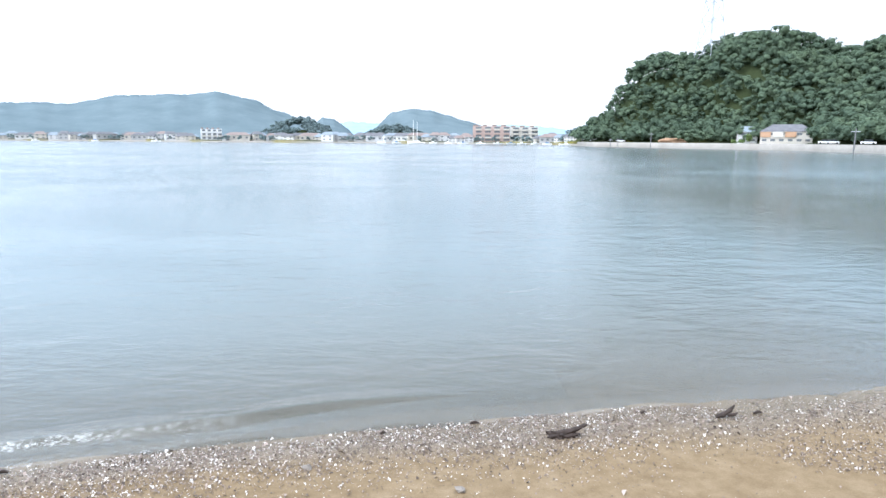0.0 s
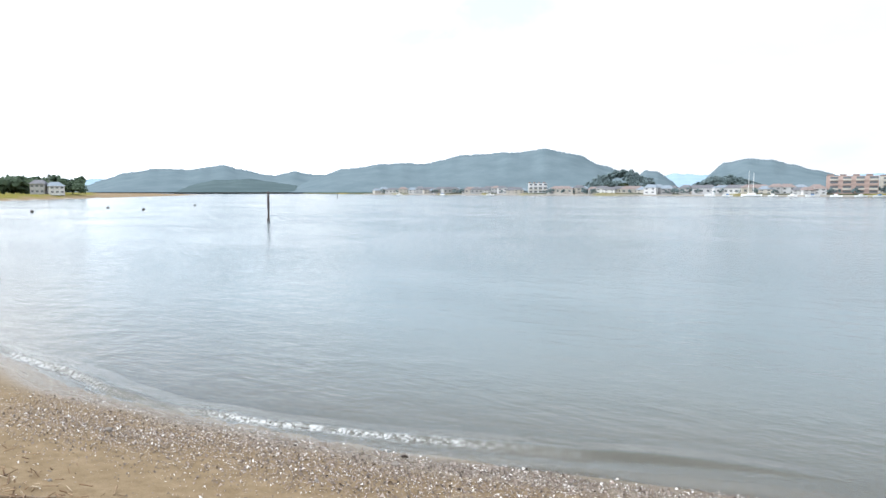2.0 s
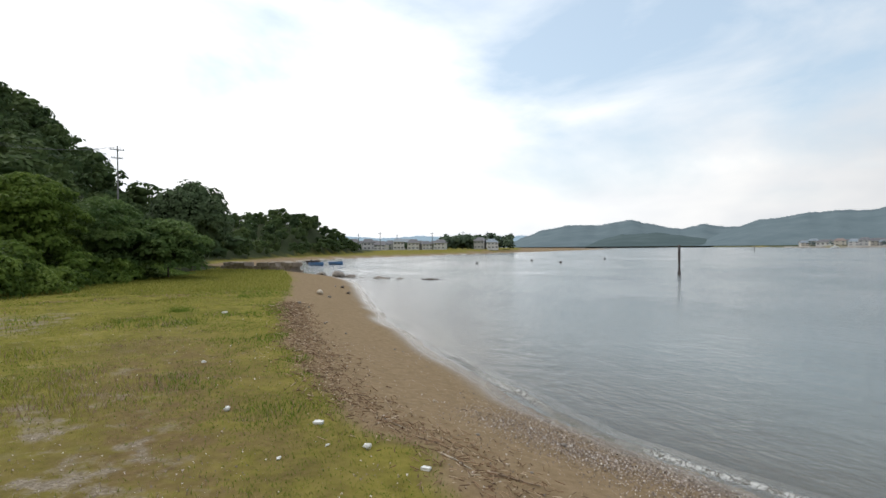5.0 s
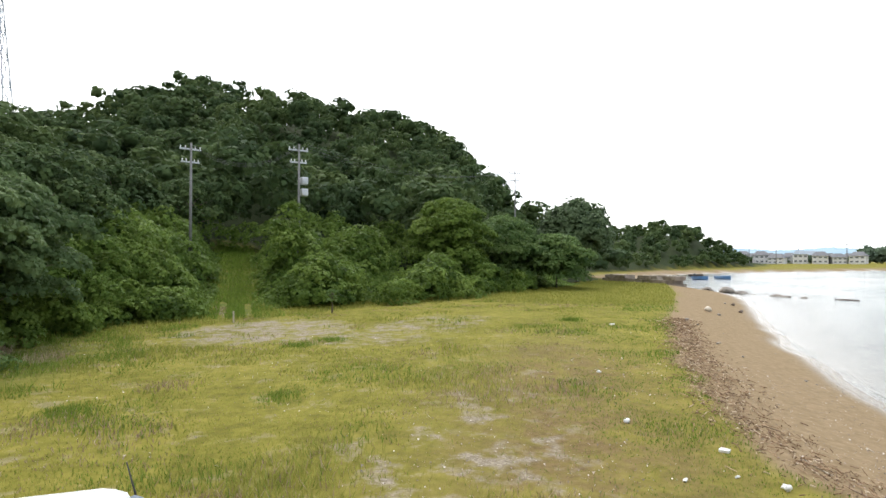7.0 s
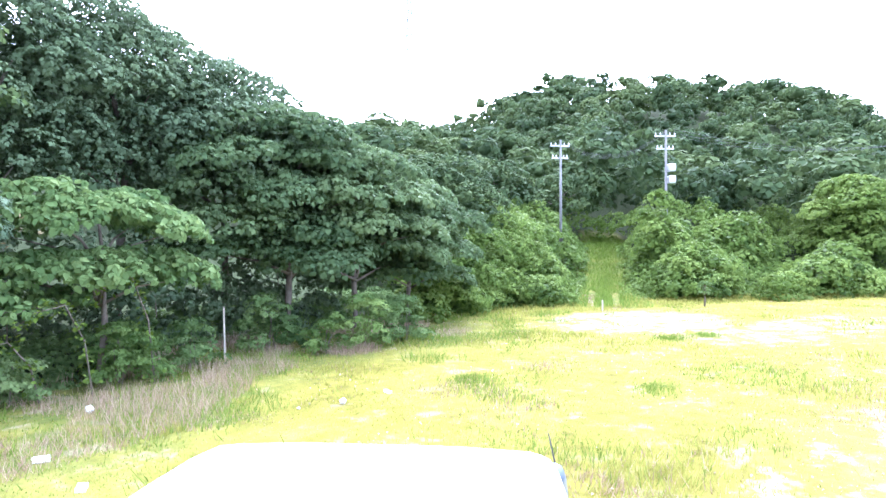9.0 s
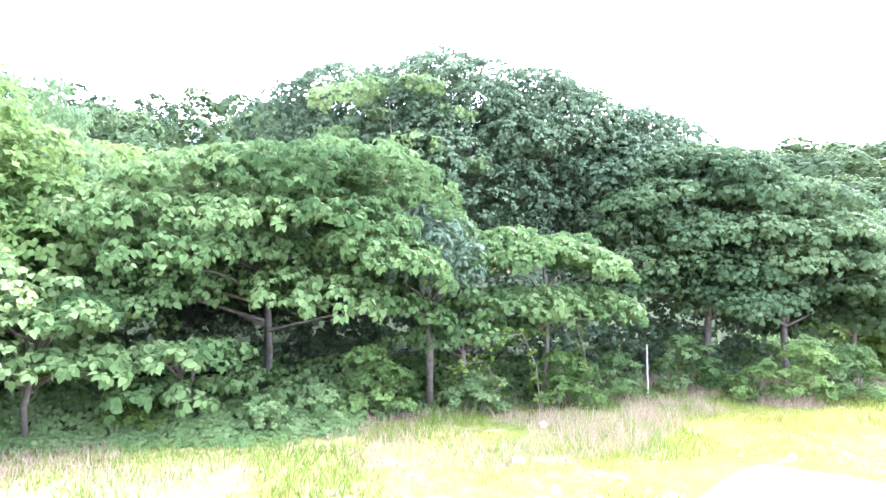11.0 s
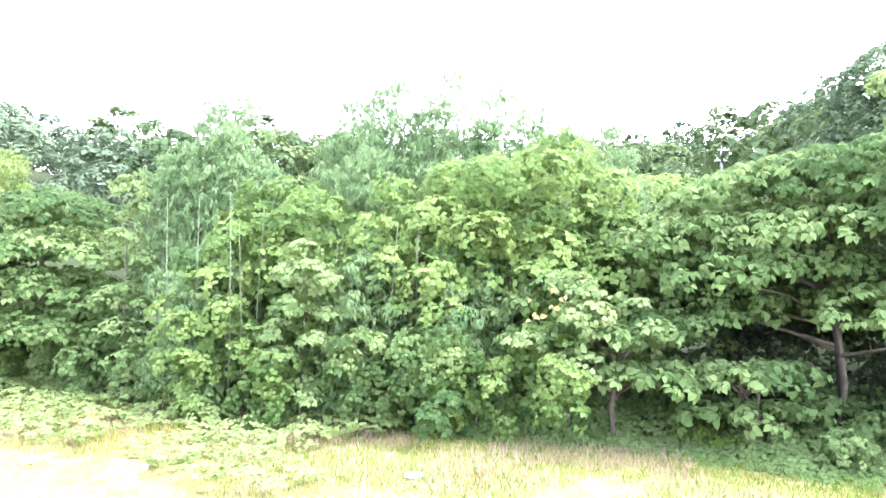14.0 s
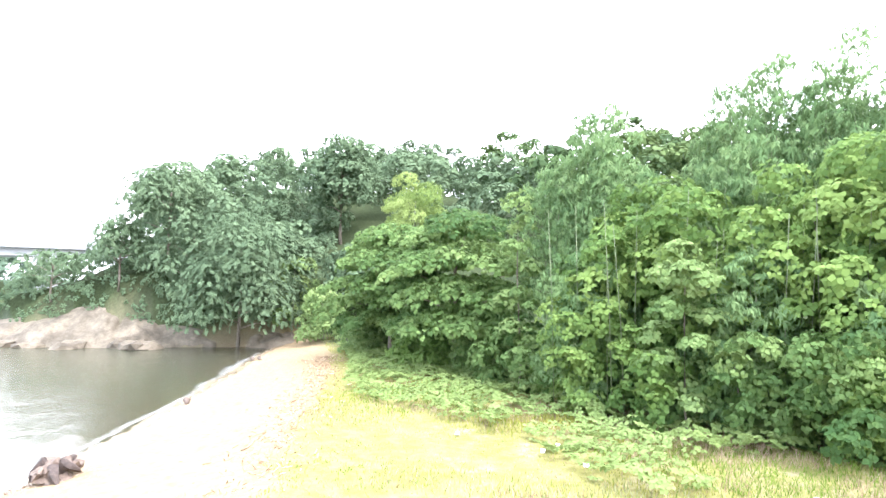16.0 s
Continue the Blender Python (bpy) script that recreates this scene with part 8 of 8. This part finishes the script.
def pylon(x, y, base, h, w, label):
    root = thing("transmission_tower", label, "pylon", pose(x, y, base, 0, 0, 25))

    def wid(f):
        return w / 2 * (1 - 0.86 * min(f / 0.72, 1) ** 0.85)

    levels = [0, 0.14, 0.27, 0.38, 0.48, 0.57, 0.65, 0.72, 0.8, 0.88, 1.0]
    r = h * 0.0012 + 0.015
    for sx, sy in ((1, 1), (-1, 1), (-1, -1), (1, -1)):
        bm = bmesh.new()
        bm_tube(bm, [(sx * wid(a), sy * wid(a), a * h) for a in levels], [r * 1.5] * len(levels), 5)
        part("tower_leg", bm, M_PALESTEEL, root)
    bm = bmesh.new()
    for a, b in zip(levels, levels[1:]):
        c = [(wid(a), wid(a)), (-wid(a), wid(a)), (-wid(a), -wid(a)), (wid(a), -wid(a))]
        d = [(wid(b), wid(b)), (-wid(b), wid(b)), (-wid(b), -wid(b)), (wid(b), -wid(b))]
        for i in range(4):
            j = (i + 1) % 4
            bm_rod(bm, (*c[i], a * h), (*d[j], b * h), r, r, 4)
            bm_rod(bm, (*c[j], a * h), (*d[i], b * h), r, r, 4)
            bm_rod(bm, (*d[i], b * h), (*d[j], b * h), r, r, 4)
    part("bracing", bm, M_PALESTEEL, root)
    for f, l in ((0.74, 0.16), (0.84, 0.18), (0.94, 0.14)):
        bm = bmesh.new()
        for s in (-1, 1):
            bm_rod(bm, (0, 0, f * h), (s * l * h, 0, f * h), r * 1.3, r, 4)
            bm_rod(bm, (0, 0, f * h + 0.04 * h), (s * l * h, 0, f * h), r, r, 4)
        part("crossarm", bm, M_PALESTEEL, root)


px, py = place(137.7, 195)
pylon(px, py, gz(px, py), 78, 10, "tall grey lattice pylon on the wooded hill")
px, py = place(337.25, 338)
pylon(px, py, gz(px, py) - 0.5, 80, 11, "tall pale lattice pylon on the headland")


# ---- far shores ----
def seawall():
    az = np.linspace(-36, -12.2, 110)
    d = far_shore(az) - 1.5
    x, y = polar(az, d)
    x2, y2 = polar(az, d + 1.2)
    x3, y3 = polar(az, d + 5)
    rows = [np.stack([x, y, np.full_like(x, -1.0)], -1), np.stack([x, y, np.full_like(x, 0.35)], -1), np.stack([x * 1.0012, y * 1.0012, np.full_like(x, 2.15)], -1), np.stack([x2, y2, np.full_like(x, 2.3)], -1), np.stack([x3, y3, np.full_like(x, 2.2)], -1), np.stack([x3, y3, np.full_like(x, 1.0)], -1)]
    v = np.concatenate(rows)
    n = len(az)
    f = np.concatenate([np.stack([np.arange(n - 1) + r * n, np.arange(1, n) + r * n, np.arange(1, n) + (r + 1) * n, np.arange(n - 1) + (r + 1) * n], -1) for r in range(5)])
    tagged(mpart("sea_wall", mesh_arrays("sea_wall", v, f), M_SEAWALL), "pale concrete sea wall under the headland road", "sea wall", kind="structure")
    # low quay before the town
    az = np.linspace(-12.5, 37, 160)
    d = far_shore(az) - 1
    x, y = polar(az, d)
    x2, y2 = polar(az, d + 3)
    rows = [np.stack([x, y, np.full_like(x, -1.0)], -1), np.stack([x, y, np.full_like(x, 0.95)], -1), np.stack([x2, y2, np.full_like(x, 1.05)], -1), np.stack([x2, y2, np.full_like(x, 0.5)], -1)]
    v = np.concatenate(rows)
    n = len(az)
    f = np.concatenate([np.stack([np.arange(n - 1) + r * n, np.arange(1, n) + r * n, np.arange(1, n) + (r + 1) * n, np.arange(n - 1) + (r + 1) * n], -1) for r in range(3)])
    tagged(mpart("sea_wall", mesh_arrays("sea_wall", v, f), M_SEAWALL), "low grey quay wall before the town", "sea wall", kind="structure")


seawall()


def house(az, dist, w, d, h, wall, roof, label, base=None, turn=0.0, storeys=2, flat=False, group="houses by the bay", name="house", bays=3):
    x, y = place(az, dist)
    g = gz(x, y) if base is None else base
    root = thing(name, label, "house", pose(x, y, g, 0, 0, az + turn), group)
    bm = bmesh.new()
    bm_box(bm, -w / 2, -d / 2, -0.5, w / 2, d / 2, h)
    part("wall", bm, wall, root)
    bm = bmesh.new()
    if flat:
        bm_box(bm, -w / 2 - 0.15, -d / 2 - 0.15, h, w / 2 + 0.15, d / 2 + 0.15, h + 0.35)
    else:
        e, rh = 0.5, min(w, d) * 0.3
        a = [bm.verts.new(p) for p in ((-w / 2 - e, -d / 2 - e, h - 0.1), (w / 2 + e, -d / 2 - e, h - 0.1), (w / 2 + e, d / 2 + e, h - 0.1), (-w / 2 - e, d / 2 + e, h - 0.1))]
        t = [bm.verts.new(p) for p in ((-w * 0.28, 0, h + rh), (w * 0.28, 0, h + rh))]
        for q in ((a[0], a[1], t[1], t[0]), (a[1], a[2], t[1]), (a[2], a[3], t[0], t[1]), (a[3], a[0], t[0]), (a[3], a[2], a[1], a[0])):
            bm.faces.new(q)
    part("roof", bm, roof, root)
    wbm = bmesh.new()
    bm_box(wbm, -0.55, -0.06, -0.55, 0.55, 0.06, 0.55)
    wm = bpy.data.meshes.new("window")
    wbm.to_mesh(wm)
    wbm.free()
    wm.materials.append(M_FARGLASS)
    for s in range(storeys):
        for b in range(bays):
            ob = new("window", wm)
            ob.parent = root
            ob.location = (-w / 2 + w * (b + 0.5) / bays, -d / 2 - 0.02, h * (s + 0.55) / storeys)
            ob.scale = (min(1.5, w / bays * 0.5), 1, min(1.3, h / storeys * 0.34))
    return root


def apartment(az, dist, w, d, floors, label, wall, bays, step=0):
    x, y = place(az, dist)
    root = thing("apartment_building", label, "apartment building", pose(x, y, 1.2, 0, 0, az))
    h = floors * 3.0
    bm = bmesh.new()
    bm_box(bm, -w / 2, -d / 2, -0.5, w / 2, d / 2, h)
    part("wall", bm, wall, root)
    for b in range(bays):
        x0 = -w / 2 + w * b / bays
        bm = bmesh.new()
        bm_box(bm, x0 + 0.3, -d / 2 + 1, h, x0 + w / bays * 0.55, d / 2 - 1, h + 1.1)
        part("roof", bm, M_ROOFRED, root)
        for s in range(floors):
            bm = bmesh.new()
            bm_box(bm, x0 + w / bays * 0.3, -d / 2 - 1.0, s * 3.0 + 0.1, x0 + w / bays * 0.95, -d / 2 + 0.0, s * 3.0 + 1.15)
            part("balcony", bm, M_CREAM if s % 2 else wall, root)
            bm = bmesh.new()
            bm_box(bm, x0 + w / bays * 0.32, -d / 2 - 0.06, s * 3.0 + 1.2, x0 + w / bays * 0.93, -d / 2 + 0.06, s * 3.0 + 2.6)
            part("window", bm, M_FARGLASS, root)


apartment(355.6, 474, 28, 11, 4, "salmon four-storey apartment block with balconies", M_PINKWALL, 4)
apartment(352.6, 500, 22, 11, 4, "cream and salmon apartment block with balconies", M_CREAM, 3)
apartment(20.6, 530, 16, 10, 3, "white three-storey block by the shore", M_WHITEWALL, 4)


def town():
    rng = np.random.default_rng(31)
    walls = [M_CREAM, M_WHITEWALL, M_GREYWALL, M_WHITEWALL, M_GREYWALL, M_CREAM]
    wn_ = ["cream", "white", "grey", "white", "grey", "cream"]
    roofs = [M_ROOFDARK, M_ROOFBLUE, M_ROOFRED, M_ROOFDARK]
    rn = ["dark grey tiled", "blue-grey", "brown-red", "dark grey tiled"]
    # the town across the bay, nearest row first
    for row, (off, step) in enumerate(((14, 0.72), (36, 0.85))):
        az = -11.5
        while az < 35.5:
            az += step * rng.uniform(0.75, 1.35)
            if abs(az + 4.4) < 1.9 or abs(az + 7.1) < 1.4 or abs(az - 20.6) < 1.3:
                continue
            if rng.random() < 0.14:
                continue
            i, j = rng.integers(6), rng.integers(4)
            long = rng.random() < 0.2
            house(az, float(far_shore(az)) + off + rng.uniform(-3, 6), rng.uniform(13, 22) if long else rng.uniform(6, 9.5), rng.uniform(6, 8), rng.uniform(2.8, 5.2) if not long else rng.uniform(3.4, 5), walls[i], roofs[j],
                  f"{wn_[i]} {'long shed' if long else 'house'} with a {rn[j]} roof by the bay", 1.3, rng.uniform(-25, 25), 1 if long else 2, bays=4 if long else 2, group="houses of the town")
    # estate of newer houses behind the flat beach to the west
    for k in range(17):
        az = (76.2 - k * 1.38 if k < 8 else 75.5 - (k - 8) * 1.38 if k < 15 else 62.9 - (k - 15) * 1.2) + rng.uniform(-0.15, 0.15)
        j = rng.integers(4)
        i = rng.integers(1, 4)
        house(az, (318 if k < 8 or k > 14 else 346) + rng.uniform(-6, 6), rng.uniform(5.4, 6.6), 6.5, rng.uniform(2.8, 4.6), walls[i], M_ROOFDARK if k % 4 else M_ROOFBLUE, f"{wn_[i]} two-storey house with a dark roof behind the flat beach", 1.95, rng.uniform(-20, 20), 2, bays=3, group="houses of the estate")
    # under the headland
    lodge = house(331.1, 258, 16.5, 8.5, 4.3, M_CREAM, M_ROOFDARK, "two-storey orange and cream lodging house", 2.4, 0, 2, bays=6)
    for k in range(3):
        bm = bmesh.new()
        bm_box(bm, -8.3 + k * 4.0, -4.75, 2.2, -4.9 + k * 4.0, -4.2, 4.1, 0.03)
        part("balcony", bm, M_ORANGEWALL if k != 1 else M_CREAM, lodge, "orange rendered balcony front" if k != 1 else "")
    house(334.0, 271, 7, 7, 4.4, M_WHITEWALL, M_ROOFBLUE, "white house behind tall hedges", 2.4, 10, 2, bays=2)
    bm = bmesh.new()
    bm_lump(bm, (0, 0, 0.6), (5.5, 1.6, 1.7), 4, 0.4, 3)
    ob = part("earth_cut", bm, M_ORANGEEARTH)
    x, y = place(339.8, float(far_shore(-20.2)) + 9)
    ob.location = (x, y, 2.2)
    ob.rotation_euler = (0, 0, radians(-20))
    tagged(ob, "small slip of bare orange earth above the road", "bank", kind="structure")
    for az, d in ((346.9, 372), (347.6, 395), (348.5, 410), (349.4, 430), (346.2, 350)):
        i = rng.integers(6)
        house(az, d, 6, 6, rng.uniform(3.0, 4.4), walls[i], roofs[rng.integers(4)], f"{wn_[i]} house at the headland's foot", 2.0, rng.uniform(-20, 20))


town()


def shore_trees():
    rng = np.random.default_rng(41)
    # tree clumps among the town and estate, leaf colours tinted for haze
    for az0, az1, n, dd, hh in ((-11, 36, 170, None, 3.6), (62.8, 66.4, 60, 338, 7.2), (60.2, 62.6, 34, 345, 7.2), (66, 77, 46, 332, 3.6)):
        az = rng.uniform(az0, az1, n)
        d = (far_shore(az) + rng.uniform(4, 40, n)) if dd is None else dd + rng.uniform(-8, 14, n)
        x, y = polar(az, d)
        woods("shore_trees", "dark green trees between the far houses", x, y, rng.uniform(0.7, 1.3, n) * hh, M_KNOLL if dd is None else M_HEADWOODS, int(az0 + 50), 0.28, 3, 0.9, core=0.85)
    # clipped hedge trees by the lodging house
    for az, h in ((334.9, 4.0), (333.75, 4.2), (334.3, 2.0)):
        x, y = place(az, 263)
        tree("hedge_tree", "tall clipped bright green hedge tree", x, y, 2.6, 2.6, 0.1, h, M_BRIGHT, int(az * 10), count=7, size=0.35, flat=1.0)
    # cars by the headland road
    for az, col, lab in ((327.9, M_BOATWHITE, "white parked car on the headland road"), (328.4, M_BOATWHITE, "white parked car on the headland road"), (325.6, M_BOATWHITE, "white parked van on the headland road"), (344.0, M_BOATWHITE, "small white truck on the headland road")):
        d = float(far_shore(az - 360)) + 4
        x, y = place(az, d)
        root = thing("parked_car", lab, "car", pose(x, y, 2.35, 0, 0, az), "cars on the headland road")
        bm = bmesh.new()
        bm_box(bm, -1.9, -0.8, 0.25, 1.9, 0.8, 0.85, 0.15)
        part("body", bm, col, root)
        bm = bmesh.new()
        bm_box(bm, -1.0, -0.7, 0.85, 1.2, 0.7, 1.4, 0.2)
        part("cabin", bm, M_GLASS, root)
        for wx in (-1.2, 1.2):
            for wy in (-0.75, 0.75):
                bm = bmesh.new()
                bmesh.ops.create_cone(bm, cap_ends=True, segments=12, radius1=0.3, radius2=0.3, depth=0.2, matrix=Matrix.Translation((wx, wy, 0.3)) @ Matrix.Rotation(math.pi / 2, 4, "X"))
                part("wheel", bm, M_RUBBER, root)
    # poles on the far shores
    for az, d, h in ((326.5, 182, 8.3), (341.5, 275, 8.5), (344.3, 295, 6), (344.9, 297, 6), (72.3, 300, 9), (62.2, 330, 9.5), (67.4, 310, 9), (70.7, 330, 8.5), (64.5, 335, 10), (74.3, 290, 8)):
        x, y = place(az, d)
        g = gz(x, y)
        root = thing("far_pole", "thin grey utility pole on the far shore", "utility pole", pose(x, y, g, 0, 0, az), "poles on the far shore")
        bm = bmesh.new()
        bm_rod(bm, (0, 0, -0.3), (0, 0, h), 0.2, 0.13, 8)
        part("pole", bm, M_POLE, root)
        bm = bmesh.new()
        bm_box(bm, -1, -0.06, h - 0.8, 1, 0.06, h - 0.65)
        part("crossarm", bm, M_STEEL, root)


shore_trees()


def harbour():
    rng = np.random.default_rng(51)
    # the ketch with two bare masts
    x, y = place(2.6, 446)
    root = thing("sailing_yacht", "white two-masted yacht at its mooring", "yacht", pose(x, y, 0.1, 0, 0, 70))
    part("hull", hull_mesh(13, 3.4, 1.3), M_BOATWHITE, root)
    bm = bmesh.new()
    bm_box(bm, -1, -3, 1.2, 1, 2, 2.0, 0.2)
    part("cabin", bm, M_BOATWHITE, root)
    for yy, h in ((1.8, 16.5), (-1.2, 15.5)):
        bm = bmesh.new()
        bm_rod(bm, (0, yy, 0.5), (0, yy, h), 0.22, 0.14, 8)
        part("mast", bm, M_BOATWHITE, root, "tall white mast")
    for i in range(15):
        az = (-9.5, -8.4, -7.2, -6.2, -5.0, -3.4, -1.8, -0.4, 1.0, 4.4, 5.8, 33.5, 29.5, 25.0, -11.2)[i]
        x, y = place(az, float(far_shore(az)) - rng.uniform(5, 14))
        root = thing("motor_boat", "small white moored motor boat", "boat", pose(x, y, 0.05, 0, 0, rng.uniform(40, 130)), "boats moored before the town")
        l = rng.uniform(5.5, 8.5)
        part("hull", hull_mesh(l, l * 0.3, 0.9), M_BOATWHITE, root)
        bm = bmesh.new()
        bm_box(bm, -0.7, -0.9, 0.7, 0.7, 0.8, 1.7, 0.15)
        part("cabin", bm, M_BOATWHITE if i % 3 else M_BLUE, root)


harbour()


def bridge():
    """The road bridge past the cove."""
    a, b = Vector((94.0, 15.0, 0)), Vector((88.0, 62.0, 0))
    l = (b - a).length
    rz = math.degrees(math.atan2((b - a).y, (b - a).x))
    root = thing("road_bridge", "pale concrete girder bridge past the cove", "bridge", pose(a.x, a.y, 0, 0, 0, rz))
    bm = bmesh.new()
    bm_box(bm, -6, -3.5, 9.0, l, 3.5, 9.55)
    part("deck", bm, M_CONC, root)
    bm = bmesh.new()
    bm_box(bm, 0, -2.6, 8.0, l, 2.6, 9.0)
    part("girder", bm, M_CONC, root, "pale painted girder")
    for s in (-1, 1):
        bm = bmesh.new()
        bm_box(bm, -6, s * 3.4 - 0.12, 9.55, l, s * 3.4 + 0.12, 10.4)
        part("parapet", bm, M_CONC, root)
    for xx in (9, 40):
        bm = bmesh.new()
        bm_box(bm, xx - 1.0, -2.2, -2, xx + 1.0, 2.2, 7.2, 0.1)
        bm_box(bm, xx - 1.3, -3.0, 7.2, xx + 1.3, 3.0, 8.0, 0.05)
        part("pier", bm, M_CONC, root)


bridge()
